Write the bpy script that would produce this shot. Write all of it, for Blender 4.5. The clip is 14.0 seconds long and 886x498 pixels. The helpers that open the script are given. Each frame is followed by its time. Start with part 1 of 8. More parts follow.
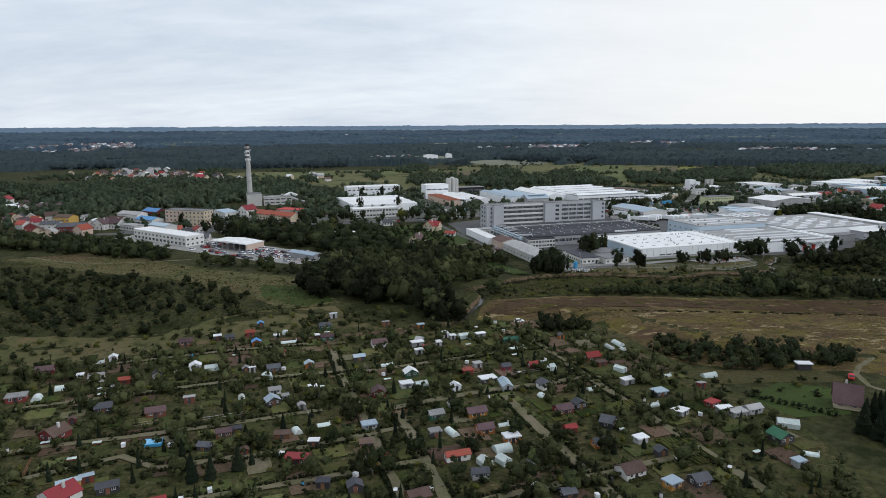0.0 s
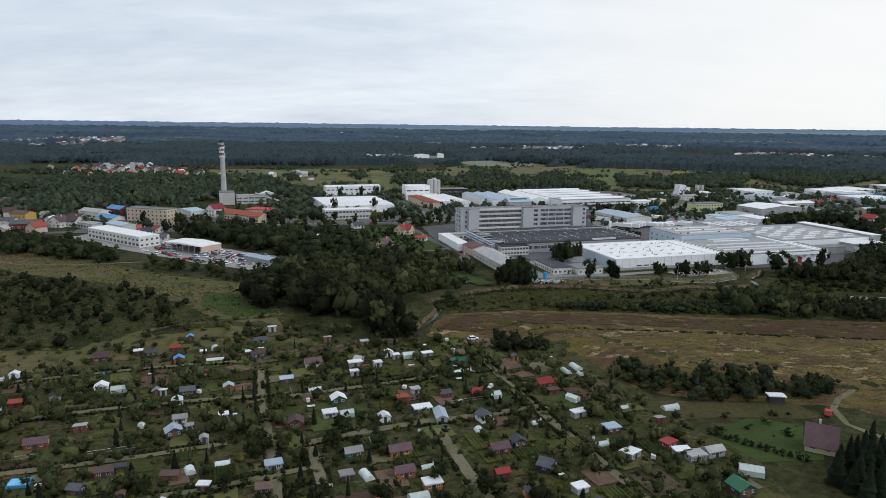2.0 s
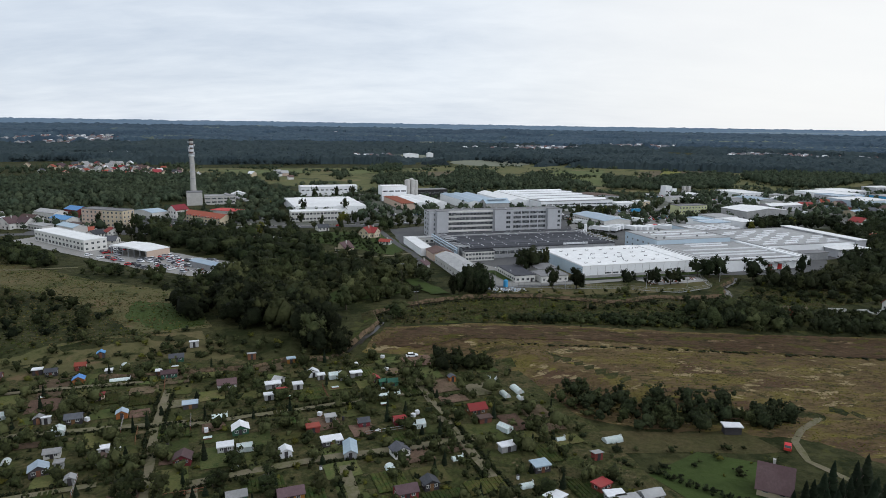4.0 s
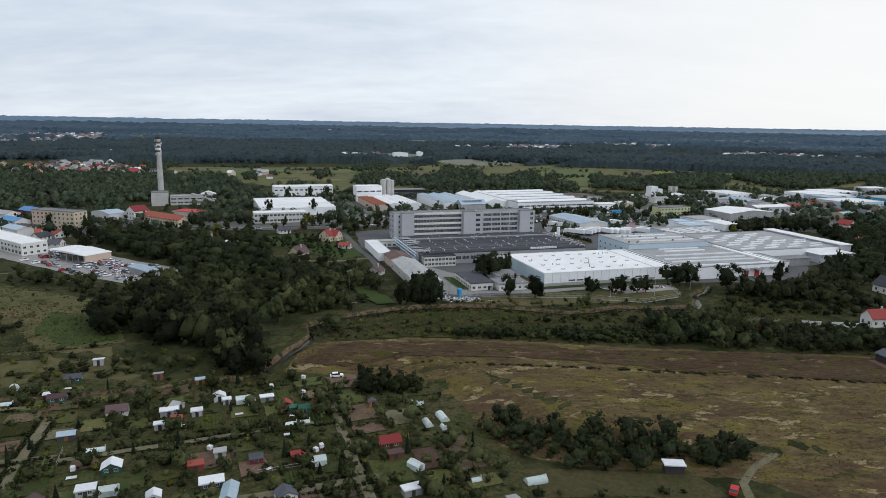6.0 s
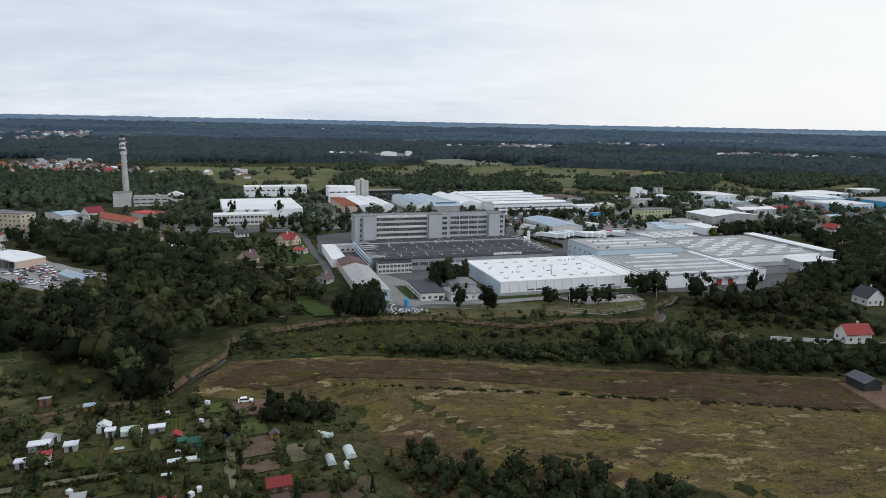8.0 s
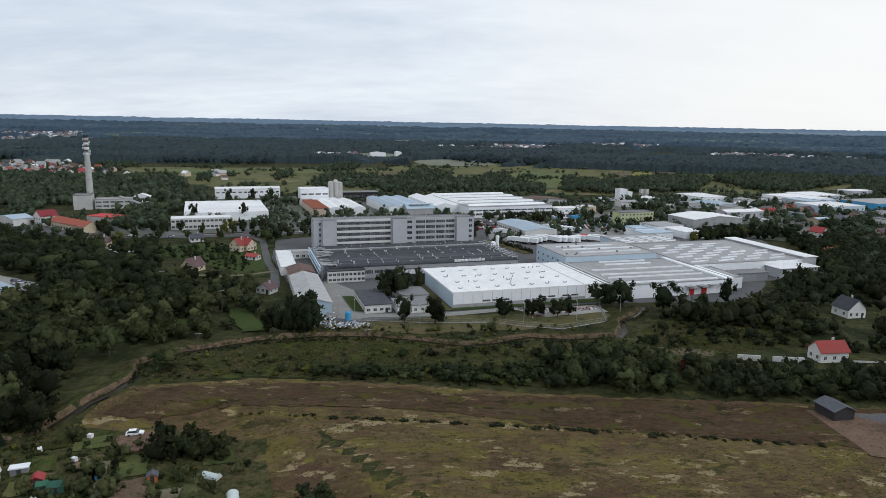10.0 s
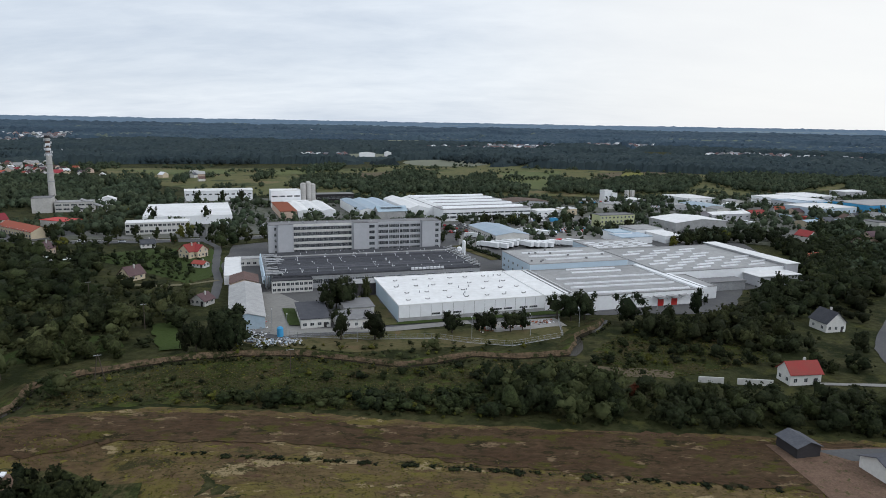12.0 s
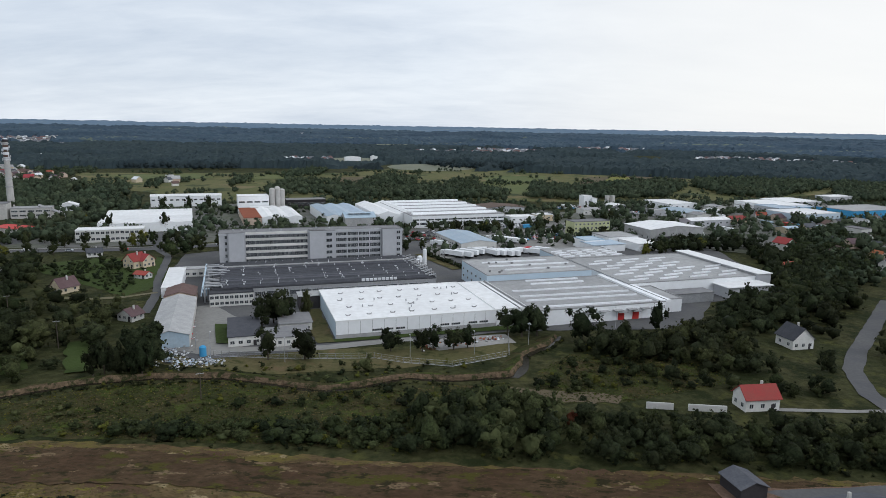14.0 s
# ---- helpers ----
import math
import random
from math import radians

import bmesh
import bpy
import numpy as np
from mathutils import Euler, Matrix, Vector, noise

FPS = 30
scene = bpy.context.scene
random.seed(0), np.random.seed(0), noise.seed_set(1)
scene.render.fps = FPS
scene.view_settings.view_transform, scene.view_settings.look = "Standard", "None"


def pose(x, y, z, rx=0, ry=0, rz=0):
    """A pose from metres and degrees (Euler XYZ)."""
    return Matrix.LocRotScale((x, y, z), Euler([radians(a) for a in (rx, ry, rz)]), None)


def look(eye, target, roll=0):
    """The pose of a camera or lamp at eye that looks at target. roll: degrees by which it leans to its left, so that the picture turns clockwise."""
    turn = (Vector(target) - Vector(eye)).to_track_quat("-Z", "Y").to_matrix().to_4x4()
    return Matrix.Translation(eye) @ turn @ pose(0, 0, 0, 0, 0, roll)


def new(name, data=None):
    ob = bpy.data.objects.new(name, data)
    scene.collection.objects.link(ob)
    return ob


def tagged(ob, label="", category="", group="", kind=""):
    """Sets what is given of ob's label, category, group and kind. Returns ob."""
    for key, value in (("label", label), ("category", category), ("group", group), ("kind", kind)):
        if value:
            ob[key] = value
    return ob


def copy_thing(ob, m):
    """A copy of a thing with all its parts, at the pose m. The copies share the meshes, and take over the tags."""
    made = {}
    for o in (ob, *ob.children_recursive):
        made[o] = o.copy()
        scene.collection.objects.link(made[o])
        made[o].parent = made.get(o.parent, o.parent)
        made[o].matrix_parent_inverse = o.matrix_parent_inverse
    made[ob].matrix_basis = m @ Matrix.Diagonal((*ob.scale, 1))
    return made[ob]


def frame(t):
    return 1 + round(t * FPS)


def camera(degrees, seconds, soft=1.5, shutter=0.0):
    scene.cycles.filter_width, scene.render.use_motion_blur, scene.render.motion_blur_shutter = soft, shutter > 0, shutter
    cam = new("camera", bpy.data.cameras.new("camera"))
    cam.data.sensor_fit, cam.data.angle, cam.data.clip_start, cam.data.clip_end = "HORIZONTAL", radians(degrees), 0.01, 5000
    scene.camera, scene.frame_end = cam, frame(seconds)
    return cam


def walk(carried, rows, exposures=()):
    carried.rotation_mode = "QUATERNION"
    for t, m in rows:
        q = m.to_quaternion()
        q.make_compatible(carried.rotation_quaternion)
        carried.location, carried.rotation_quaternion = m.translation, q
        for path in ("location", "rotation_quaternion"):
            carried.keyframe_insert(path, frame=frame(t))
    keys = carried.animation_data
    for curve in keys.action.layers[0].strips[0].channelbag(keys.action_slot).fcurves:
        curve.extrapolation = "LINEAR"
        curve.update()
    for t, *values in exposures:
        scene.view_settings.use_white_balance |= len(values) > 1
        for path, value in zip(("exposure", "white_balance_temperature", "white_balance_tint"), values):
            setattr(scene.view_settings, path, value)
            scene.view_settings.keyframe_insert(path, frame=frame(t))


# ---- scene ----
cam = camera(68.0, 14.0, soft=0.75)
PATH = [  # seconds, eye, yaw, pitch, lean
    (0, 6.24, 6.91, 78.64, -0.035, -10.633, -0.322),
    (0.5, 10.56, 12.75, 78.68, -0.063, -10.654, 0.007),
    (1, 15.17, 18.49, 78.69, -0.122, -10.662, 0.328),
    (1.5, 20.10, 24.13, 78.66, -0.180, -10.680, 0.511),
    (2, 25.30, 29.67, 78.62, -0.220, -10.674, 0.692),
    (2.5, 30.64, 35.10, 78.57, -0.255, -10.675, 0.778),
    (3, 36.08, 40.42, 78.50, -0.298, -10.707, 0.817),
    (5.5, 64.78, 67.67, 77.95, -0.379, -10.772, 0.955),
    (6, 70.52, 73.04, 77.91, -0.388, -10.835, 0.984),
    (6.5, 76.24, 78.36, 77.89, -0.424, -10.889, 1.010),
    (7, 81.91, 83.65, 77.86, -0.439, -10.875, 1.081),
    (7.5, 87.54, 88.97, 77.85, -0.461, -10.885, 1.119),
    (8, 93.13, 94.35, 77.79, -0.501, -10.893, 1.126),
    (10.5, 120.56, 121.45, 77.23, -0.547, -10.858, 1.105),
    (11, 126.02, 126.82, 77.16, -0.523, -10.914, 1.152),
    (11.5, 131.47, 132.17, 77.10, -0.535, -10.886, 1.122),
    (12, 136.85, 137.51, 77.08, -0.534, -10.855, 1.010),
    (12.5, 142.22, 142.89, 77.07, -0.581, -10.843, 1.147),
    (13, 147.58, 148.27, 77.05, -0.617, -10.845, 1.039),
    (13.5, 152.93, 153.63, 77.06, -0.639, -10.855, 1.170),
    (13.9, 157.21, 157.92, 77.07, -0.639, -10.855, 1.170),
    (14, 157.11, 154.62, 77.07, -0.905, -10.514, 1.031),
]


def aim(x, y, z, yaw, pitch, lean):
    a, b = radians(yaw), radians(pitch)
    way = Vector((-math.sin(a) * math.cos(b), math.cos(a) * math.cos(b), math.sin(b)))
    return look((x, y, z), Vector((x, y, z)) + way, lean)


walk(cam, [(row[0], aim(*row[1:])) for row in PATH])

# ---- daylight: a bright overcast sky ----
SUN_AZIMUTH, SUN_HEIGHT = radians(112), radians(38)   # from north (+y) towards east (+x)
sun_way = Vector((math.sin(SUN_AZIMUTH) * math.cos(SUN_HEIGHT), math.cos(SUN_AZIMUTH) * math.cos(SUN_HEIGHT), math.sin(SUN_HEIGHT)))
sun = new("sun", bpy.data.lights.new("sun", "SUN"))
sun.data.energy, sun.data.angle, sun.data.color = 1.0, radians(25), (0.97, 0.99, 1.05)
sun.matrix_world = look(sun_way * 100, (0, 0, 0))


def build_sky():
    world = bpy.data.worlds.new("overcast_sky")
    scene.world = world
    world.use_nodes = True
    nt = world.node_tree
    nt.nodes.clear()
    N, L = nt.nodes.new, nt.links.new
    out, back = N("ShaderNodeOutputWorld"), N("ShaderNodeBackground")
    sky = N("ShaderNodeTexSky")
    sky.sky_type, sky.sun_disc = "NISHITA", False
    sky.sun_elevation, sky.sun_rotation = SUN_HEIGHT, SUN_AZIMUTH
    clear = N("ShaderNodeVectorMath")
    clear.operation = "SCALE"
    clear.inputs["Scale"].default_value = 0.1
    L(sky.outputs[0], clear.inputs[0])
    co = N("ShaderNodeTexCoord")
    split = N("ShaderNodeSeparateXYZ")
    L(co.outputs["Generated"], split.inputs[0])

    def mathn(op, a, b=None, clamp=False):
        n = N("ShaderNodeMath")
        n.operation, n.use_clamp = op, clamp
        for i, v in enumerate((a, b)):
            if v is None:
                continue
            if isinstance(v, (int, float)):
                n.inputs[i].default_value = v
            else:
                L(v, n.inputs[i])
        return n.outputs[0]
    up = mathn("ADD", mathn("MAXIMUM", split.outputs[2], 0.0), 0.22)
    flat = N("ShaderNodeCombineXYZ")
    L(mathn("DIVIDE", split.outputs[0], up), flat.inputs[0])
    L(mathn("DIVIDE", split.outputs[1], up), flat.inputs[1])

    def clouds(scale, detail, rough, off):
        m = N("ShaderNodeMapping")
        m.inputs["Location"].default_value = off
        m.inputs["Scale"].default_value = (0.55, 1.0, 1.0)
        L(flat.outputs[0], m.inputs[0])
        n = N("ShaderNodeTexNoise")
        n.inputs["Scale"].default_value, n.inputs["Detail"].default_value, n.inputs["Roughness"].default_value = scale, detail, rough
        n.inputs["Distortion"].default_value = 0.3
        L(m.outputs[0], n.inputs["Vector"])
        return n.outputs[0]
    base = N("ShaderNodeValToRGB")
    base.color_ramp.elements[0].position, base.color_ramp.elements[0].color = 0.35, (0.62, 0.7, 0.815, 1)
    base.color_ramp.elements[1].position, base.color_ramp.elements[1].color = 0.62, (0.85, 0.915, 0.995, 1)
    L(mathn("ADD", mathn("MULTIPLY", clouds(1.1, 6, 0.55, (3.1, 0.4, 0)), 0.65), mathn("MULTIPLY", clouds(4.2, 7, 0.6, (8.0, 2.0, 0)), 0.35)), base.inputs[0])
    # the cloud is thinner towards the east, where it is brightest near the skyline
    glow_way = Vector((0.66, 0.74, 0.10)).normalized()
    dot = N("ShaderNodeVectorMath")
    dot.operation = "DOT_PRODUCT"
    L(co.outputs["Generated"], dot.inputs[0])
    dot.inputs[1].default_value = glow_way
    glow = N("ShaderNodeMapRange")
    glow.interpolation_type = "SMOOTHSTEP"
    glow.inputs["From Min"].default_value, glow.inputs["From Max"].default_value = 0.72, 0.995
    glow.inputs["To Min"].default_value, glow.inputs["To Max"].default_value = 0.0, 0.85
    L(dot.outputs["Value"], glow.inputs["Value"])
    mix = N("ShaderNodeMix")
    mix.data_type = "RGBA"
    L(glow.outputs[0], mix.inputs["Factor"])
    L(base.outputs[0], mix.inputs["A"])
    mix.inputs["B"].default_value = (1.02, 1.02, 1.01, 1)
    veil = N("ShaderNodeMix")
    veil.data_type = "RGBA"
    veil.inputs["Factor"].default_value = 0.93
    L(clear.outputs[0], veil.inputs["A"])
    L(mix.outputs["Result"], veil.inputs["B"])
    L(veil.outputs["Result"], back.inputs["Color"])
    back.inputs["Strength"].default_value = 1.0
    L(back.outputs[0], out.inputs[0])


build_sky()
scene.view_settings.exposure = 0.0


# ---- materials ----
def mat(name, a, b, c=None, big=0.08, fine=1.5, rough=0.9, bump=0.0, metal=0.0, vary=0.0, spec=0.06, stretch=(1, 1, 1), mixc=0.5, gain=1.0, island=0.0, thin=0.0, spots=()):
    """Two colours in large patches, a third in fine grain; vary: change of brightness from object to object."""
    a, b, c = (tuple(v * gain for v in q) if q else None for q in (a, b, c))
    m = bpy.data.materials.new(name)
    m.use_nodes = True
    nt = m.node_tree
    N, L = nt.nodes.new, nt.links.new
    bsdf = nt.nodes["Principled BSDF"]
    geo, mapping = N("ShaderNodeNewGeometry"), N("ShaderNodeMapping")
    mapping.inputs["Scale"].default_value = stretch
    L(geo.outputs["Position"], mapping.inputs[0])

    def noise_of(scale, detail):
        n = N("ShaderNodeTexNoise")
        n.inputs["Scale"].default_value, n.inputs["Detail"].default_value, n.inputs["Roughness"].default_value = scale, detail, 0.6
        L(mapping.outputs[0], n.inputs["Vector"])
        r = N("ShaderNodeMapRange")
        r.inputs["From Min"].default_value, r.inputs["From Max"].default_value = 0.36, 0.64
        L(n.outputs[0], r.inputs["Value"])
        return r.outputs[0]

    def mixer(fac, p, q, blend="MIX"):
        n = N("ShaderNodeMix")
        n.data_type, n.blend_type = "RGBA", blend
        for key, v in (("Factor", fac), ("A", p), ("B", q)):
            if isinstance(v, tuple):
                n.inputs[key].default_value = (*v, 1)
            elif isinstance(v, float):
                n.inputs[key].default_value = v
            else:
                L(v, n.inputs[key])
        return n.outputs["Result"]
    large, small = noise_of(big, 4), noise_of(fine, 5)
    col = mixer(large, a, b)
    k = N("ShaderNodeMath")
    k.operation = "MULTIPLY"
    L(small, k.inputs[0])
    k.inputs[1].default_value = mixc
    col = mixer(k.outputs[0], col, c if c else tuple(v * 0.7 for v in b))
    for i, (tint, scale, lo, hi) in enumerate(spots):       # drifts of another growth
        n = N("ShaderNodeTexNoise")
        n.inputs["Scale"].default_value, n.inputs["Detail"].default_value, n.inputs["Roughness"].default_value = scale, 6, 0.68
        shift = N("ShaderNodeVectorMath")
        shift.inputs[1].default_value = (31.0 * (i + 1), 17.0 * i, 5.0 * i)
        L(mapping.outputs[0], shift.inputs[0])
        L(shift.outputs[0], n.inputs["Vector"])
        r = N("ShaderNodeMapRange")
        r.inputs["From Min"].default_value, r.inputs["From Max"].default_value = lo, hi
        L(n.outputs[0], r.inputs["Value"])
        col = mixer(r.outputs[0], col, tuple(v * gain for v in tint))
    if island:
        lift, up = N("ShaderNodeHueSaturation"), N("ShaderNodeMapRange")
        up.inputs["To Min"].default_value, up.inputs["To Max"].default_value = 1 - island, 1 + island
        L(geo.outputs["Random Per Island"], up.inputs["Value"])
        L(up.outputs[0], lift.inputs["Value"])
        L(col, lift.inputs["Color"])
        col = lift.outputs[0]
    if vary:
        info, val = N("ShaderNodeObjectInfo"), N("ShaderNodeMapRange")
        val.inputs["To Min"].default_value, val.inputs["To Max"].default_value = 1 - vary, 1 + vary
        L(info.outputs["Random"], val.inputs["Value"])
        hsv = N("ShaderNodeHueSaturation")
        hue = N("ShaderNodeMapRange")
        w = N("ShaderNodeMath")
        w.operation = "FRACT"
        w7 = N("ShaderNodeMath")
        w7.operation = "MULTIPLY"
        w7.inputs[1].default_value = 7.3
        L(info.outputs["Random"], w7.inputs[0])
        L(w7.outputs[0], w.inputs[0])
        hue.inputs["To Min"].default_value, hue.inputs["To Max"].default_value = 0.5 - 0.07 * vary, 0.5 + 0.05 * vary
        L(w.outputs[0], hue.inputs["Value"])
        L(hue.outputs[0], hsv.inputs["Hue"])
        L(val.outputs[0], hsv.inputs["Value"])
        L(col, hsv.inputs["Color"])
        col = hsv.outputs[0]
    L(col, bsdf.inputs["Base Color"])
    bsdf.inputs["Roughness"].default_value, bsdf.inputs["Metallic"].default_value = rough, metal
    bsdf.inputs["Specular IOR Level"].default_value = spec
    if thin:            # leaves and film let some light through
        tl, both = N("ShaderNodeBsdfTranslucent"), N("ShaderNodeMixShader")
        L(col, tl.inputs["Color"])
        both.inputs[0].default_value = thin
        L(bsdf.outputs[0], both.inputs[1])
        L(tl.outputs[0], both.inputs[2])
        L(both.outputs[0], nt.nodes["Material Output"].inputs["Surface"])
    if bump:
        bn = N("ShaderNodeBump")
        bn.inputs["Strength"].default_value, bn.inputs["Distance"].default_value = bump, 0.3
        L(small, bn.inputs["Height"])
        L(bn.outputs[0], bsdf.inputs["Normal"])
    return m


M = dict(
    land=mat("rough_grassland", (0.054, 0.06, 0.024), (0.085, 0.08, 0.036), (0.018, 0.023, 0.008), 0.035, 0.4, bump=0.8, mixc=0.7, gain=0.8, spots=(((0.024, 0.03, 0.011), 0.06, 0.5, 0.58), ((0.085, 0.085, 0.028), 0.14, 0.56, 0.68))),
    meadow=mat("dry_meadow", (0.185, 0.132, 0.064), (0.13, 0.085, 0.047), (0.055, 0.042, 0.02), 0.06, 0.5, bump=0.9, stretch=(0.6, 1.15, 1), mixc=0.65, gain=0.88, spots=(((0.145, 0.116, 0.038), 0.11, 0.5, 0.58), ((0.1, 0.062, 0.038), 0.07, 0.53, 0.58), ((0.055, 0.05, 0.022), 0.26, 0.57, 0.62), ((0.29, 0.225, 0.125), 0.17, 0.59, 0.62), ((0.165, 0.142, 0.036), 0.3, 0.6, 0.64), ((0.05, 0.045, 0.02), 0.9, 0.59, 0.66))),
    meadow_brown=mat("mown_brown_meadow", (0.118, 0.07, 0.042), (0.145, 0.094, 0.055), (0.05, 0.036, 0.019), 0.08, 0.6, bump=0.8, stretch=(0.6, 1.15, 1), mixc=0.65, gain=0.64, spots=(((0.1, 0.09, 0.024), 0.14, 0.54, 0.59), ((0.045, 0.038, 0.018), 0.3, 0.56, 0.61), ((0.26, 0.185, 0.11), 0.2, 0.6, 0.63), ((0.05, 0.04, 0.02), 0.8, 0.58, 0.66))),
    pasture=mat("green_pasture", (0.082, 0.082, 0.034), (0.115, 0.094, 0.048), (0.055, 0.058, 0.024), 0.035, 0.5, bump=0.6, gain=1.1, spots=(((0.035, 0.04, 0.014), 0.12, 0.54, 0.64), ((0.125, 0.09, 0.05), 0.08, 0.56, 0.66))),
    farm_dry=mat("dry_paddock", (0.09, 0.072, 0.036), (0.07, 0.066, 0.028), (0.035, 0.036, 0.015), 0.12, 0.8, bump=0.7, mixc=0.6),
    lush=mat("lush_grass", (0.07, 0.105, 0.03), (0.055, 0.08, 0.025), (0.09, 0.12, 0.04), 0.06, 0.8, bump=0.4, gain=0.66),
    weeds=mat("tall_weeds", (0.05, 0.062, 0.019), (0.085, 0.07, 0.032), (0.022, 0.027, 0.01), 0.09, 0.5, bump=1.0, mixc=0.6, gain=0.78, spots=(((0.07, 0.09, 0.02), 0.12, 0.53, 0.62), ((0.105, 0.075, 0.04), 0.1, 0.57, 0.66), ((0.018, 0.024, 0.008), 0.35, 0.55, 0.66))),
    garden=mat("garden_ground", (0.045, 0.052, 0.017), (0.075, 0.06, 0.03), (0.016, 0.021, 0.008), 0.16, 0.9, bump=0.9, mixc=0.7, gain=1.4, spots=(((0.02, 0.026, 0.009), 0.3, 0.52, 0.62), ((0.11, 0.085, 0.05), 0.25, 0.6, 0.7))),
    lawn=mat("garden_lawn", (0.052, 0.064, 0.021), (0.08, 0.074, 0.03), (0.03, 0.04, 0.013), 0.15, 1.4, bump=0.5, vary=0.45, gain=1.45, spots=(((0.03, 0.04, 0.013), 0.4, 0.55, 0.65), ((0.1, 0.085, 0.045), 0.5, 0.6, 0.7))),
    soil=mat("dug_soil", (0.105, 0.074, 0.05), (0.13, 0.092, 0.062), (0.055, 0.04, 0.027), 0.4, 2.0, bump=0.7, vary=0.35, gain=1.35, spots=(((0.04, 0.045, 0.016), 0.5, 0.56, 0.66),)),
    bed=mat("vegetable_bed", (0.045, 0.08, 0.018), (0.1, 0.1, 0.03), (0.05, 0.045, 0.025), 0.5, 1.6, bump=0.9, vary=0.45, gain=0.85),
    path=mat("trodden_path", (0.115, 0.1, 0.065), (0.075, 0.075, 0.034), (0.15, 0.13, 0.095), 0.14, 1.0, bump=0.3, gain=1.35),
    sand=mat("sandy_bank", (0.17, 0.115, 0.07), (0.11, 0.075, 0.045), (0.07, 0.05, 0.03), 0.2, 0.8, bump=0.9, spots=(((0.04, 0.04, 0.018), 0.3, 0.54, 0.64),)),
    bank=mat("eroded_earth", (0.2, 0.14, 0.088), (0.15, 0.105, 0.068), (0.06, 0.045, 0.03), 0.3, 0.9, bump=1.0, mixc=0.75, spots=(((0.035, 0.04, 0.016), 0.35, 0.5, 0.58),)),
    asphalt=mat("asphalt", (0.1, 0.1, 0.105), (0.13, 0.128, 0.125), (0.085, 0.085, 0.085), 0.07, 0.9, bump=0.1),
    yard=mat("worn_yards", (0.15, 0.148, 0.145), (0.075, 0.085, 0.05), (0.2, 0.195, 0.185), 0.03, 0.3, bump=0.1, mixc=0.5),
    concrete=mat("yard_concrete", (0.24, 0.235, 0.22), (0.19, 0.185, 0.175), (0.29, 0.28, 0.26), 0.06, 0.6, bump=0.1),
    gravel=mat("grey_gravel", (0.30, 0.29, 0.275), (0.24, 0.23, 0.215), (0.36, 0.35, 0.33), 0.08, 0.8, bump=0.3),
    water=mat("stream_water", (0.02, 0.018, 0.012), (0.028, 0.024, 0.016), None, 0.2, 1.0, rough=0.12, bump=0.1, spec=0.08),
    tuft_dry=mat("dry_grass_tufts", (0.19, 0.155, 0.07), (0.13, 0.1, 0.052), (0.1, 0.08, 0.04), 0.1, 1.0, gain=0.85, island=0.25, thin=0.3),
    tuft_gold=mat("yellow_flowering_weeds", (0.17, 0.155, 0.03), (0.13, 0.125, 0.03), (0.09, 0.09, 0.02), 0.1, 1.0, gain=0.85, island=0.25, thin=0.3),
    tuft_green=mat("green_weed_tufts", (0.065, 0.085, 0.022), (0.085, 0.095, 0.028), (0.04, 0.05, 0.015), 0.1, 1.0, gain=0.85, island=0.25, thin=0.3),
    meadow_pale=mat("bleached_grass", (0.24, 0.2, 0.1), (0.18, 0.15, 0.065), (0.1, 0.09, 0.035), 0.3, 1.0, bump=0.6, stretch=(0.5, 1.2, 1), gain=0.75),
    meadow_gold=mat("golden_weeds", (0.15, 0.14, 0.028), (0.11, 0.11, 0.026), (0.05, 0.055, 0.014), 0.3, 1.0, bump=0.8, stretch=(0.5, 1.2, 1), gain=0.8),
    crop=mat("crop_field", (0.1, 0.108, 0.045), (0.145, 0.13, 0.06), (0.075, 0.085, 0.036), 0.012, 0.12, spots=(((0.045, 0.058, 0.028), 0.02, 0.55, 0.6), ((0.17, 0.14, 0.075), 0.016, 0.57, 0.63), ((0.04, 0.052, 0.027), 0.09, 0.62, 0.66))),
    crop_bright=mat("fresh_green_field", (0.105, 0.125, 0.05), (0.13, 0.14, 0.06), (0.08, 0.1, 0.045), 0.012, 0.12, spots=(((0.05, 0.065, 0.03), 0.03, 0.58, 0.63),)),
    crop_yellow=mat("yellow_green_field", (0.19, 0.185, 0.05), (0.15, 0.155, 0.05), (0.12, 0.13, 0.05), 0.02, 0.12),
    # field green-beige paled in its colour to stand for distance haze
    crop_haze=mat("hazed_pale_field", (0.2, 0.205, 0.15), (0.165, 0.175, 0.13), (0.14, 0.15, 0.12), 0.006, 0.06),
    stubble=mat("stubble_field", (0.16, 0.125, 0.085), (0.14, 0.12, 0.07), (0.12, 0.1, 0.07), 0.012, 0.1, gain=0.8),
    # near-black fine grain of these two paints the shaded gaps between leaves
    leaf=mat("mixed_foliage", (0.047, 0.063, 0.024), (0.074, 0.083, 0.034), (0.014, 0.02, 0.009), 0.1, 1.6, rough=0.8, vary=0.35, mixc=0.85, gain=0.8, island=0.35, thin=0.12, bump=0.6),
    leaf_dark=mat("dark_foliage", (0.032, 0.045, 0.02), (0.05, 0.06, 0.027), (0.01, 0.015, 0.008), 0.1, 1.6, rough=0.8, vary=0.35, mixc=0.85, gain=0.74, island=0.35, thin=0.12, bump=0.6),
    leaf_pale=mat("willow_foliage", (0.075, 0.09, 0.038), (0.1, 0.108, 0.046), (0.04, 0.05, 0.02), 0.15, 1.2, rough=0.8, vary=0.3, gain=0.85, island=0.2, thin=0.18, bump=0.6),
